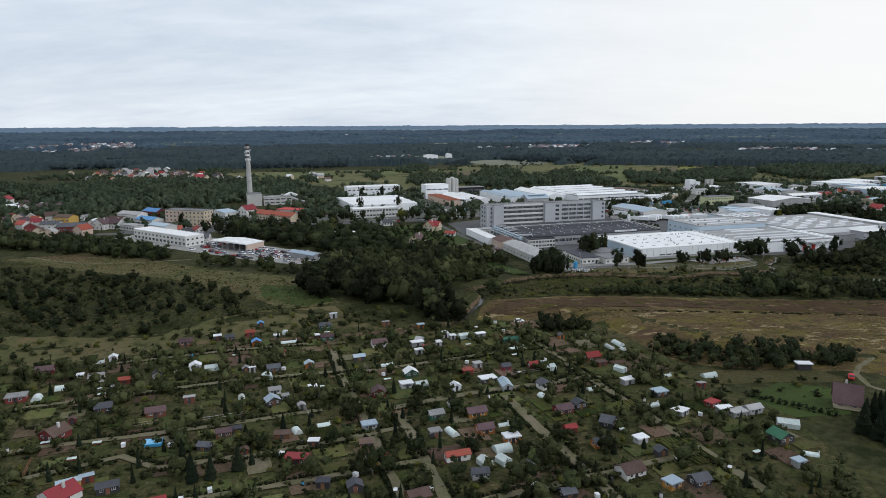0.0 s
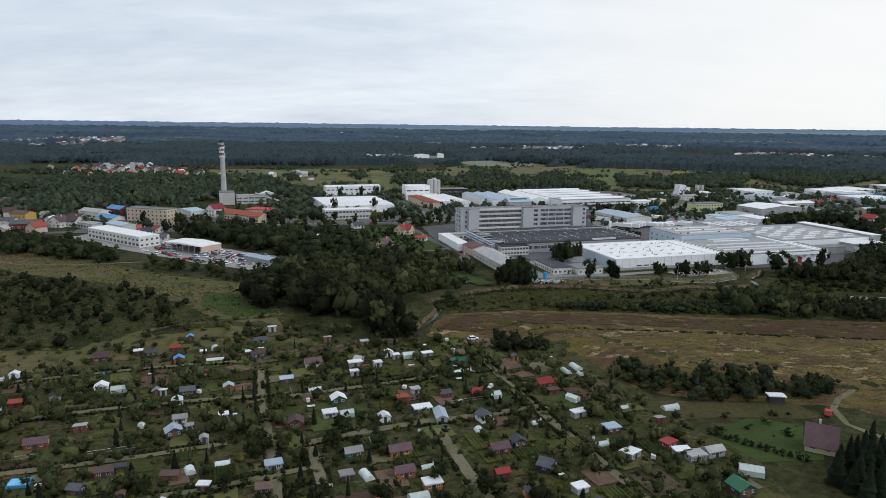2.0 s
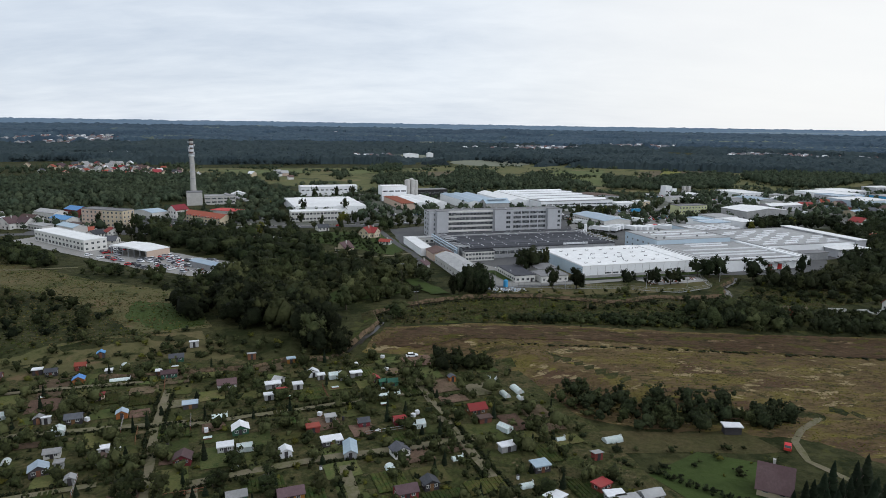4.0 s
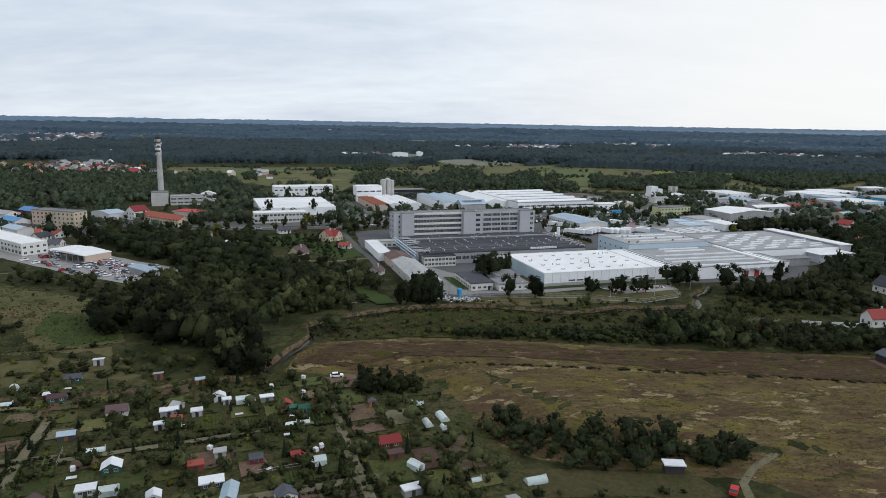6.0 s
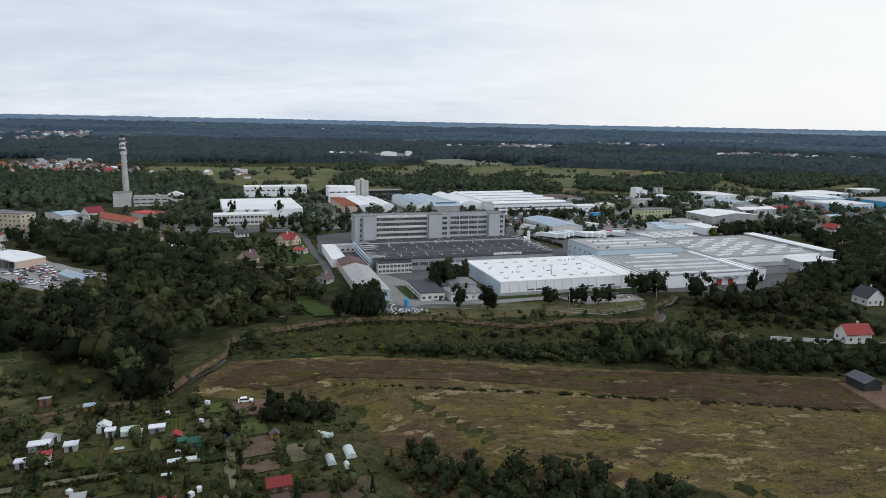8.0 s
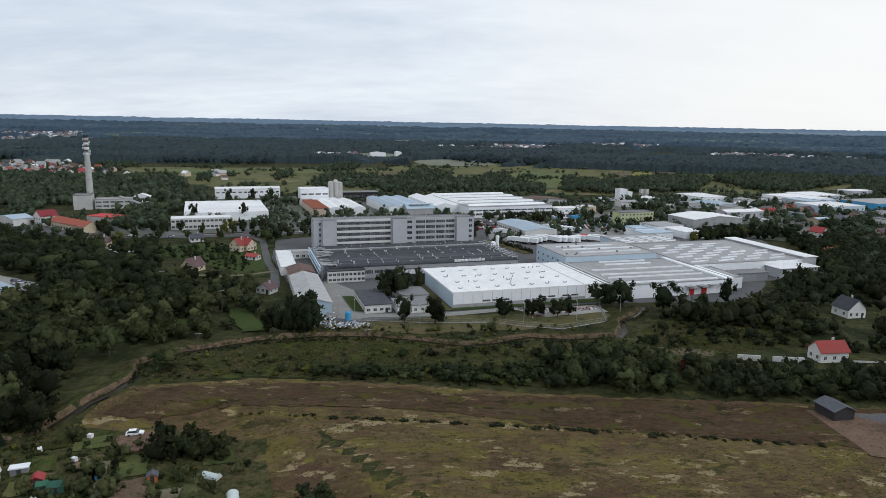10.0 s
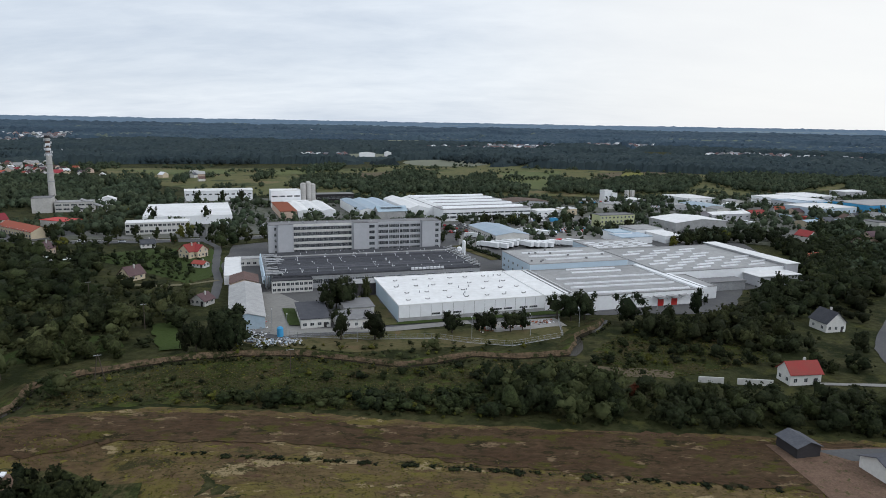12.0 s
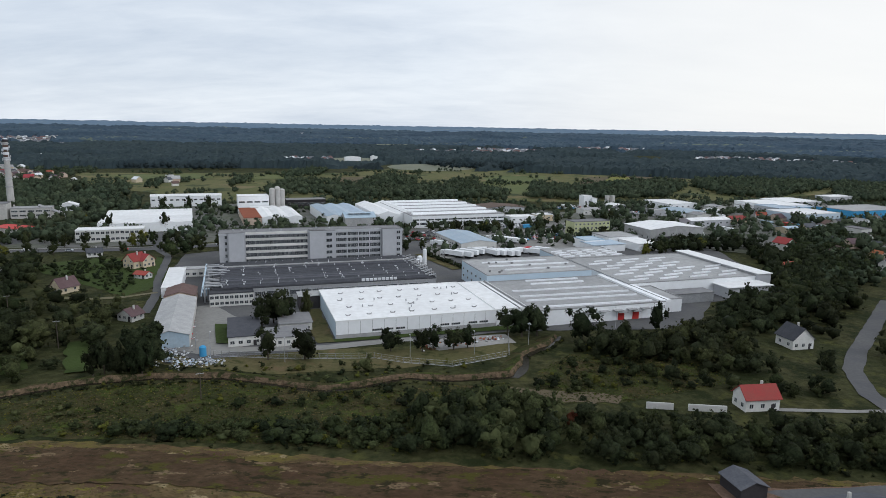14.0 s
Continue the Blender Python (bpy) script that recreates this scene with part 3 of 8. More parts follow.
# the stream with its sandy bank
STREAM = [(-60, 248), (-40, 252), (-13, 259), (-5, 266), (10, 268), (17, 280), (23, 293), (25, 303), (22, 315), (30, 326), (52, 339), (73, 345), (93, 346), (112, 341), (124, 337), (136, 340), (150, 348), (165, 346), (183, 350), (188, 361), (190, 371), (200, 381), (206, 392)]


def bank(pts, seed):
    """The far bank of the stream: an eroded brown face under a grassy lip that falls back to the land."""
    fine = []
    for (ax, ay), (bx, by) in zip(pts, pts[1:]):
        n = max(1, int(math.hypot(bx - ax, by - ay) / 1.6))
        fine += [(ax + (bx - ax) * k / n, ay + (by - ay) * k / n) for k in range(n)]
    for name, material, label, prof in (("bank_soil", "bank", "eroded brown face of the stream's bank", ((0.7, 0.0), (1.1, 0.55), (1.7, 1.0))), ("bank_lip", "weeds", "grassy lip of the stream's bank", ((1.7, 1.0), (2.6, 1.05), (4.6, 0.5), (7.0, -0.1)))):
        bm = bmesh.new()
        prev = None
        walkr = random.Random(seed)
        for i, (x, y) in enumerate(fine):
            q0, q1 = Vector(fine[max(0, i - 2)]), Vector(fine[min(len(fine) - 1, i + 2)])
            d = (q1 - q0).normalized()
            s = Vector((-d.y, d.x))
            tall = 1.5 + 0.8 * noise.noise((x * 0.09, y * 0.09, seed))
            row = []
            for k, (off, z) in enumerate(prof):
                o = off + walkr.uniform(-0.22, 0.22) + 0.5 * noise.noise((x * 0.3, y * 0.3, 1.0))
                if (name, k) in (("bank_soil", 2), ("bank_lip", 0)):
                    o = 1.7 + 0.5 * noise.noise((x * 0.3, y * 0.3, 1.0))
                row.append(bm.verts.new((x + s.x * o, y + s.y * o, z * tall + 0.05 + dip(x + s.x * o, y + s.y * o))))
            if prev:
                for k in range(len(row) - 1):
                    bm.faces.new((prev[k], row[k], row[k + 1], prev[k + 1]))
            prev = row
        bmesh.ops.recalc_face_normals(bm, faces=bm.faces)
        if sum(f.normal.z for f in bm.faces) < 0:
            bmesh.ops.reverse_faces(bm, faces=bm.faces)
        solo(name, bm, material, label, kind="structure")


bank(STREAM, 3)
strip("stream", STREAM, 1.3, "water", "narrow dark stream", wobble=0.5)
strip("stream_pool", [(18, 282), (23, 293), (25, 304)], 2.6, "water", "slow grey reach of the stream", wobble=0.4)
strip("stream_bend", [(183, 350), (187, 357), (188, 363), (190, 371), (198, 379)], 3.2, "water", "dark bend of the stream", wobble=0.5)

# roads and yards
patch("yard_factory", [(38, 440), (62, 372), (80, 362), (125, 376), (190, 398), (262, 404), (285, 445), (332, 470), (345, 575), (310, 660), (250, 690), (150, 600), (60, 575), (10, 540), (22, 480)], "asphalt", "worn grey asphalt yard of the factory", 0.5)
patch("yard_concrete", [(66, 372), (82, 366), (92, 372), (80, 410), (62, 430), (54, 424)], "concrete", "pale concrete yard between low sheds", 0.4)
strip("drive_concrete", [(84, 372), (120, 376), (150, 387)], 5, "concrete", "pale concrete drive behind the fence")
patch("yard_gravel_east", [(150, 384), (185, 394), (188, 384), (160, 374)], "gravel", "pale gravel lot with stored goods", 0.6)
patch("yard_trucks", [(150, 530), (176, 543), (245, 575), (300, 600), (310, 690), (250, 700), (189, 650), (152, 590)], "concrete", "wide concrete lorry park", 0.6)
patch("yard_scrap", [(-160, 424), (-112, 394), (-79, 379), (-62, 386), (-64, 412), (-101, 432), (-152, 470), (-220, 500), (-230, 470)], "gravel", "grey gravel yard of car dealers", 0.8)
strip("road_main", [(-420, 470), (-260, 490), (-160, 512), (-89, 541), (-54, 546), (-10, 556), (60, 590), (170, 640), (320, 700), (520, 770)], 9, "asphalt", "two-lane main road")
strip("pavement_main", [(-160, 519), (-89, 548), (-54, 553), (-10, 563), (60, 597)], 3, "concrete", "pale pavement beside the road")
strip("road_lane", [(-36, 617), (-14, 556), (3, 533), (22, 471), (31, 449), (40, 415)], 4, "asphalt", "narrow lane beside the factory")
strip("path_gravel", [(31, 449), (20, 440), (8, 436), (-10, 438)], 3, "path", "gravel drive to a house")
strip("road_east", [(372, 452), (328, 399), (311, 379), (297, 360), (289, 339), (289, 318), (296, 290)], 6, "asphalt", "grey village road")
strip("drive_east", [(252, 328), (278, 327), (290, 328)], 2.0, "concrete", "pale garden wall footing and drive")
patch("yard_house", [(219, 288), (221, 262), (240, 255), (262, 262), (258, 288), (236, 286)], "soil", "bare building ground round a new house", 0.6)
patch("yard_paving", [(230, 285), (236, 280), (262, 282), (262, 288)], "asphalt", "grey paved yard", 0.3)
strip("road_farm", [(155, 223), (146, 216), (141, 210), (139, 200), (148, 182)], 1.7, "path", "pale gravel farm track", z=0.08)
patch("lawn_farm", [low_xy(*p) for p in ((96, 186), (112, 196), (128, 188), (120, 172), (104, 172))], "lush", "mown lawn beside the farmhouse", 0.4, z=0.06)
patch("farm_grass", [low_xy(*p) for p in ((88, 208), (128, 206), (133, 194), (112, 196), (92, 196))], "farm_dry", "dry brown grass paddock", 1.0, z=0.05)

# the allotment gardens
patch("allotment_ground", [low_xy(*p) for p in ((-200, 214), (-140, 218), (-88, 240), (-50, 262), (-14, 258), (12, 266), (50, 266), (71, 258), (78, 236), (90, 208), (96, 186), (104, 172), (100, 120), (90, 60), (-160, 60), (-220, 120))], "garden", "allotment gardens of grass and soil", 1.0)

GA = radians(20.0)                      # the gardens' grid is turned by this
GU, GV = Vector((math.cos(GA), math.sin(GA))), Vector((-math.sin(GA), math.cos(GA)))


def garden_xy(u, v):
    p = GU * u + GV * v
    return p.x, p.y


GARDENS = [(-196, 210), (-140, 214), (-88, 236), (-50, 256), (-14, 254), (12, 262), (45, 262), (67, 255), (74, 234), (86, 206), (92, 186), (98, 168), (96, 122), (40, 114), (-90, 114), (-160, 124), (-206, 150)]
GARDENS = [low_xy(*p) for p in GARDENS]


def build_plots():
    """Plots of lawn, dug soil and vegetables, with gaps left as rough ground."""
    rng = random.Random(5)
    kinds = (("lawn", "lawn", "mown patch of garden lawn"), ("soil_bed", "soil", "freshly dug bed of brown soil"), ("vegetable_bed", "bed", "rows of leafy vegetables"), ("soil_bed", "path", "trodden pale ground of a plot"))
    me = {}
    u = -150.0
    while u < 190:
        wide = rng.uniform(8, 11)
        v = 20.0
        while v < 290:
            deep = rng.uniform(6, 13)
            c = garden_xy(u + wide / 2, v + deep / 2)
            if inside(c, GARDENS) and rng.random() < 0.66:
                name, material, label = rng.choices(kinds, (5, 2.6, 1.7, 0.8))[0]
                w, d = wide * rng.uniform(0.55, 0.95), deep * rng.uniform(0.5, 0.92)
                z = 0.36 + 0.0005 * len(me)
                bm = bmesh.new()
                if name == "vegetable_bed":
                    n = max(3, int(w / 0.9))
                    ridge = [(-w / 2, 0.0), (w / 2, 0.0)]
                    for k in range(n):
                        xx = w / 2 - w * (k + 0.5) / n
                        ridge += [(xx + 0.24, 0.1 + rng.uniform(0, 0.22)), (xx - 0.24, 0.1 + rng.uniform(0, 0.22)), (xx - 0.3, 0.04)]
                    extrude_profile(bm, ridge[:-1], -d / 2, d / 2)
                else:
                    pts = ragged([(-w / 2, -d / 2), (w / 2, -d / 2), (w / 2, d / 2), (-w / 2, d / 2)], 2.0, 0.25, len(me))
                    f = bm.faces.new([bm.verts.new((x, y, 0)) for x, y in pts])
                    bmesh.ops.triangulate(bm, faces=[f])
                ob = solo(name, bm, material, label, "garden bed", "beds of the allotments", m=pose(c[0], c[1], z + dip(*c), 0, 0, 20 + rng.uniform(-2, 2)))
                me[ob.name] = 1
            v += deep
        u += wide


build_plots()
LANES = (
        ([(-36, 234), (-32, 220), (-27, 204), (-19, 182), (-5, 140), (12, 90)], 2.2), ([(-9, 183), (-2, 162), (4, 141), (14, 110), (22, 86)], 2.6),
        ([(24, 190), (31, 168), (37, 152), (43, 135), (54, 104), (64, 76)], 2.8), ([(48, 214), (57, 190), (64, 172), (72, 151), (84, 118)], 2.6),
        ([(36, 250), (41, 236), (50, 207)], 2.4), ([(-120, 186), (-89, 196), (-63, 205), (-21, 213)], 2.2), ([(-10, 182), (4, 188), (17, 193), (33, 197), (56, 204)], 2.8),
        ([(-30, 208), (5, 220), (29, 229), (42, 233)], 2.0), ([(-110, 222), (-72, 234), (-46, 240)], 2.0), ([(-130, 152), (-97, 163), (-79, 167), (-47, 176), (-30, 182)], 2.2),
        ([(-96, 146), (-75, 157), (-64, 151), (-30, 160), (-6, 170)], 2.0), ([(-6, 128), (40, 143), (70, 154)], 2.0), ([(-120, 118), (-40, 140), (0, 152)], 2.0))
LANES = tuple(([low_xy(*p) for p in pts], w) for pts, w in LANES)
for k, (pts, w) in enumerate(LANES):
    strip("path_garden", pts, w, "path", "trodden grass path between the plots", z=0.5 + 0.006 * k)

# open fields beyond the town
for k, (pts, m, label) in enumerate((
        ([(-375, 1150), (-169, 1200), (20, 1240), (100, 1420), (200, 1400), (380, 1360), (600, 1360), (850, 1400), (760, 1080), (560, 920), (330, 860), (120, 850), (-62, 812), (-91, 825), (-159, 885), (-260, 950)], "crop", "rough green grassland behind the works"),
        ([(6, 1130), (98, 1204), (87, 1057), (31, 986)], "stubble", "fawn field with low bushes"),
        ([(145, 1188), (204, 1202), (168, 1033), (127, 1025)], "crop", "green field between woods"),
        ([(238, 1210), (344, 1250), (273, 931), (242, 941), (222, 1006)], "crop_bright", "fresh green field between woods"),
        ([(397, 1221), (454, 1262), (561, 1302), (575, 1235), (451, 1112), (343, 1011)], "stubble", "fawn stubble field"),
        ([(449, 1246), (482, 1254), (420, 1084), (397, 1080)], "crop_yellow", "yellow-green strip of crops"),
        ([(606, 1284), (808, 1346), (764, 1251), (572, 1184)], "stubble", "brown stubble field"),
        ([(108, 1480), (186, 1483), (183, 1366), (113, 1347)], "crop_haze", "pale mown field before the forest"),
        ([(-480, 936), (-456, 970), (-396, 869), (-396, 847), (-426, 863)], "crop_yellow", "yellow-green field"),
        ([(-330, 1110), (-200, 1150), (-150, 1090), (-220, 1040)], "crop_bright", "fresh green field"),
        ([(-140, 1150), (-60, 1200), (-40, 1110), (-100, 1060)], "crop_bright", "fresh green field"))):
    patch("field_far", pts, m, label, 6.0, 25.0, 0.3 + 0.05 * k)


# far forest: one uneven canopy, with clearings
VILLAGES = ((-1150, 2150, 260, 330, 150), (210, 2010, 130, 60, 44), (390, 2090, 110, 50, 44), (690, 2260, 150, 70, 56), (960, 1810, 180, 70, 56), (-97, 2848, 60, 60, 16), (-539, 3188, 120, 100, 16), (-360, 3790, 250, 100, 24), (-100, 1550, 50, 40, 20), (1250, 1600, 160, 70, 30), (-560, 1500, 120, 50, 8))
CR = random.Random(19)
FAR_FIELDS = ((-1100, 2500, 44), (-970, 2620, 40), (-708, 2813, 46), (20, 2370, 62), (440, 3120, 70), (500, 1800, 40), (590, 1764, 30), (150, 1430, 46), (1180, 1760, 34), (-30, 1610, 50), (760, 2900, 60), (250, 2700, 50), (1400, 2300, 60), (-400, 2450, 44))
CLEAR = list(FAR_FIELDS)
HOMES = []                              # far houses stand in small clearings
for cx, cy, rx, ry, n in VILLAGES:
    for _ in range(n // 2):
        x, y, r = cx + CR.gauss(0, rx * 0.55), cy + CR.gauss(0, ry * 0.55), CR.uniform(15, 30)
        CLEAR.append((x, y, r))
        for _ in range(4):
            HOMES.append((x + CR.uniform(-1.4, 1.4) * r, y + CR.uniform(-0.4, 2.2) * r))


def build_canopy(name, r0, r1, material, label, grow, height, seed):
    near = [c for c in CLEAR if r0 - 300 < c[1] < r1 + 300]
    rng = np.random.default_rng(seed)
    radii, r = [], r0
    while r < r1:
        radii.append(r)
        r *= grow
    angles = np.radians(np.arange(42, 141, 0.2))
    spot, tall = {}, {}
    for i, r in enumerate(radii):
        for j, a in enumerate(angles):
            rr, aa = r * (1 + rng.uniform(-0.3, 0.3) * (grow - 1)), a + rng.uniform(-0.0011, 0.0011)
            x, y = MID.x + rr * math.cos(aa), MID.y + rr * math.sin(aa)
            k = noise.noise((x * 0.0021, y * 0.0034, seed)) + 0.45 * noise.noise((x * 0.008, y * 0.011, seed + 4)) + 0.5
            for cx, cy, cr in near:
                if abs(y - cy) > 7 * cr or abs(x - cx) > 4 * cr:
                    continue
                k = min(k, (math.hypot((x - cx) / 1.7, (y - cy) / 2.6) / cr - 1) * 1.2)
            if r < 1420:
                k -= 0.35
            spot[i, j] = (x, y)
            if k > 0 and 0 < i < len(radii) - 1:
                tall[i, j] = min(1.0, 0.35 + k * 5) * (height + rng.normal(0, height * 0.17))
    grid, verts, faces = {}, [], []
    for (i, j), (x, y) in spot.items():
        if any((i + di, j + dj) in tall for di in (-1, 0, 1) for dj in (-1, 0, 1)):
            grid[i, j] = len(verts)
            verts.append((x, y, land_height(x, y) + tall.get((i, j), -1.0)))
    for i, j in grid:
        q = [(i, j), (i + 1, j), (i + 1, j + 1), (i, j + 1)]
        if all(c in grid for c in q):
            faces.append([grid[c] for c in q][::-1])
    me = bpy.data.meshes.new(name)
    me.from_pydata(verts, [], faces)
    return solo(name, me, material, label, "forest", kind="stuff")


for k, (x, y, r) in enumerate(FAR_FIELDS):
    patch("field_far", [(x + 1.8 * r * math.cos(a), y + 2.4 * r * math.sin(a)) for a in (math.tau * j / 14 for j in range(14))], "crop_haze", "pale hazy field in the distant woods", 8.0, 30.0, 0.7)
# three belts, each farther one in a colour with more haze painted in
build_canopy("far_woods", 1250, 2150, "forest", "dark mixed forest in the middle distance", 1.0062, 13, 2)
build_canopy("far_woods", 2140, 3700, "forest_haze", "hazy forest in the distance", 1.0075, 15, 2)
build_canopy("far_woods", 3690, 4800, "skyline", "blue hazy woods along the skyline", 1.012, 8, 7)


def works_xy(u, v):
    """A spot in the factory's own grid."""
    a = radians(17)
    return 122.4 + u * math.cos(a) - v * math.sin(a), 384.6 + u * math.sin(a) + v * math.cos(a)


patch("verge_front", [works_xy(u, v) for u, v in ((-3, -3.4), (76, -5.4), (76, -1.6), (66, -0.4), (-3, -0.4))], "lush", "strip of grass before the white warehouse", 0.2, 3.0)
patch("verge_side", [works_xy(u, v) for u, v in ((-7, -3), (-0.8, -3), (-0.8, 42), (-9, 42), (-9, 20))], "pasture", "worn grass beside the white warehouse", 0.4, 3.0)
patch("verge_hedge", [(146, 548), (152, 552), (174, 510), (168, 506)], "pasture", "worn grass strip beside a hedge", 0.4, 3.0)
patch("lawn_yard", [(73, 401), (78, 401), (86, 378), (81, 378)], "lush", "strip of lawn between sheds", 0.1, 3.0)
patch("clearing_grass", [(29, 377), (37, 380), (53, 350), (44, 348)], "lush", "green clearing among trees", 0.8, 3.0)


# ---- buildings ----
KEEP = []       # places taken by buildings: x, y, half their size


def tray(w, d, h, rim=0.38, edge=0.25):
    """A flat roof with a low upstand all round, in one piece."""
    bm = bmesh.new()
    x, y = w / 2 + 0.1, d / 2 + 0.1
    rings = []
    for k, z in ((0, h), (0, h + 0.12 + rim), (edge, h + 0.12 + rim), (edge, h + 0.12)):
        rings.append([bm.verts.new(p) for p in ((-x + k, -y + k, z), (x - k, -y + k, z), (x - k, y - k, z), (-x + k, y - k, z))])
    bm.faces.new(rings[0][::-1])
    for a, b in zip(rings, rings[1:]):
        for i in range(4):
            j = (i + 1) % 4
            bm.faces.new((a[i], a[j], b[j], b[i]))
    bm.faces.new(rings[-1])
    return bm


def building(name, x, y, rot, w, d, h, label, category="building", wall="render", roof="grey_roof", style="flat", rise=2.0, wins=(), door=None, group="", over=0.35, gables=1, chimney=False):
    """A building with its front towards -y. wins: rows of (side, sill, height, width, count, bars)."""
    ob = thing(name, x, y, rot, label, category, group)
    KEEP.append((x, y, max(w, d) / 2 * (0.9 if abs(w - d) < 20 else 0.75)))
    if style == "flat":
        part("wall", boxes((-w / 2, w / 2, -d / 2, d / 2, 0, h)), wall, ob)
        part("roof", tray(w, d, h), roof, ob)
    elif style == "slab":
        part("wall", boxes((-w / 2, w / 2, -d / 2, d / 2, 0, h)), wall, ob)
        part("roof", boxes((-w / 2 - over, w / 2 + over, -d / 2 - over, d / 2 + over, h, h + 0.3)), roof, ob)
    elif style == "gable":          # ridge along y
        for k in range(gables):
            gw = w / gables
            cx = -w / 2 + gw * (k + 0.5)
            for nm, bm, m in (("wall", gable_body(gw, d, h, rise), wall), ("roof", gable_roof(gw, d, h, rise, over if gables == 1 else 0.02), roof)):
                part(nm, bm, m, ob).location = (cx, 0, 0)
    elif style == "cross":          # ridge along x
        for k in range(gables):
            gd = d / gables
            cy = -d / 2 + gd * (k + 0.5)
            for nm, bm, m in (("wall", gable_body(gd, w, h, rise), wall), ("roof", gable_roof(gd, w, h, rise, over if gables == 1 else 0.02), roof)):
                part(nm, bm, m, ob).matrix_basis = pose(0, cy, 0, 0, 0, 90)
    elif style == "shed":           # one slope, falling towards the back
        part("wall", extrude_profile(bmesh.new(), [(-d / 2, 0), (d / 2, 0), (d / 2, h), (-d / 2, h + rise)], -w / 2, w / 2), wall, ob).matrix_basis = pose(0, 0, 0, 0, 0, 90)
        t, e = 0.14, over
        s = rise / d
        part("roof", extrude_profile(bmesh.new(), [(-d / 2 - e, h + rise + s * e), (d / 2 + e, h - s * e), (d / 2 + e, h - s * e + t), (-d / 2 - e, h + rise + s * e + t)][::-1], -w / 2 - e, w / 2 + e), roof, ob).matrix_basis = pose(0, 0, 0, 0, 0, 90)
    for side, sill, wh, ww, n, bars in wins:
        length = w if side in "fb" else d
        for k in range(n):
            q = -length / 2 + length * (k + 0.5) / n
            if side == "f":
                window(ob, q, -d / 2, sill, 0, ww, wh, bars)
            elif side == "b":
                window(ob, q, d / 2, sill, 180, ww, wh, bars)
            elif side == "l":
                window(ob, -w / 2, q, sill, -90, ww, wh, bars)
            else:
                window(ob, w / 2, q, sill, 90, ww, wh, bars)
    if door:
        dx, dw, dh, dm = door
        part("door", boxes((dx - dw / 2, dx + dw / 2, -d / 2 - 0.06, -d / 2 + 0.02, 0.02, dh)), dm, ob)
    if chimney:
        part("chimney", boxes((w * 0.15 - 0.3, w * 0.15 + 0.3, 0.2, 0.8, h, h + rise + 0.9)), "stack", ob)
    return ob


# the factory's own grid
FA = 17.0
FU, FV = Vector((math.cos(radians(FA)), math.sin(radians(FA)))), Vector((-math.sin(radians(FA)), math.cos(radians(FA))))


def fac(u, v):
    p = Vector((122.4, 384.6)) + FU * u + FV * v
    return p.x, p.y


def fbuild(name, u0, u1, v0, v1, h, label, **kw):
    x, y = fac((u0 + u1) / 2, (v0 + v1) / 2)
    ob = building(name, x, y, FA, u1 - u0, v1 - v0, h, label, **kw)
    KEEP.pop()
    for i in range(int((u1 - u0) // 12) + 1):
        for j in range(int((v1 - v0) // 12) + 1):
            px, py = fac(min(u1, u0 + 12 * i), min(v1, v0 + 12 * j))
            KEEP.append((px, py, 6))
    return ob


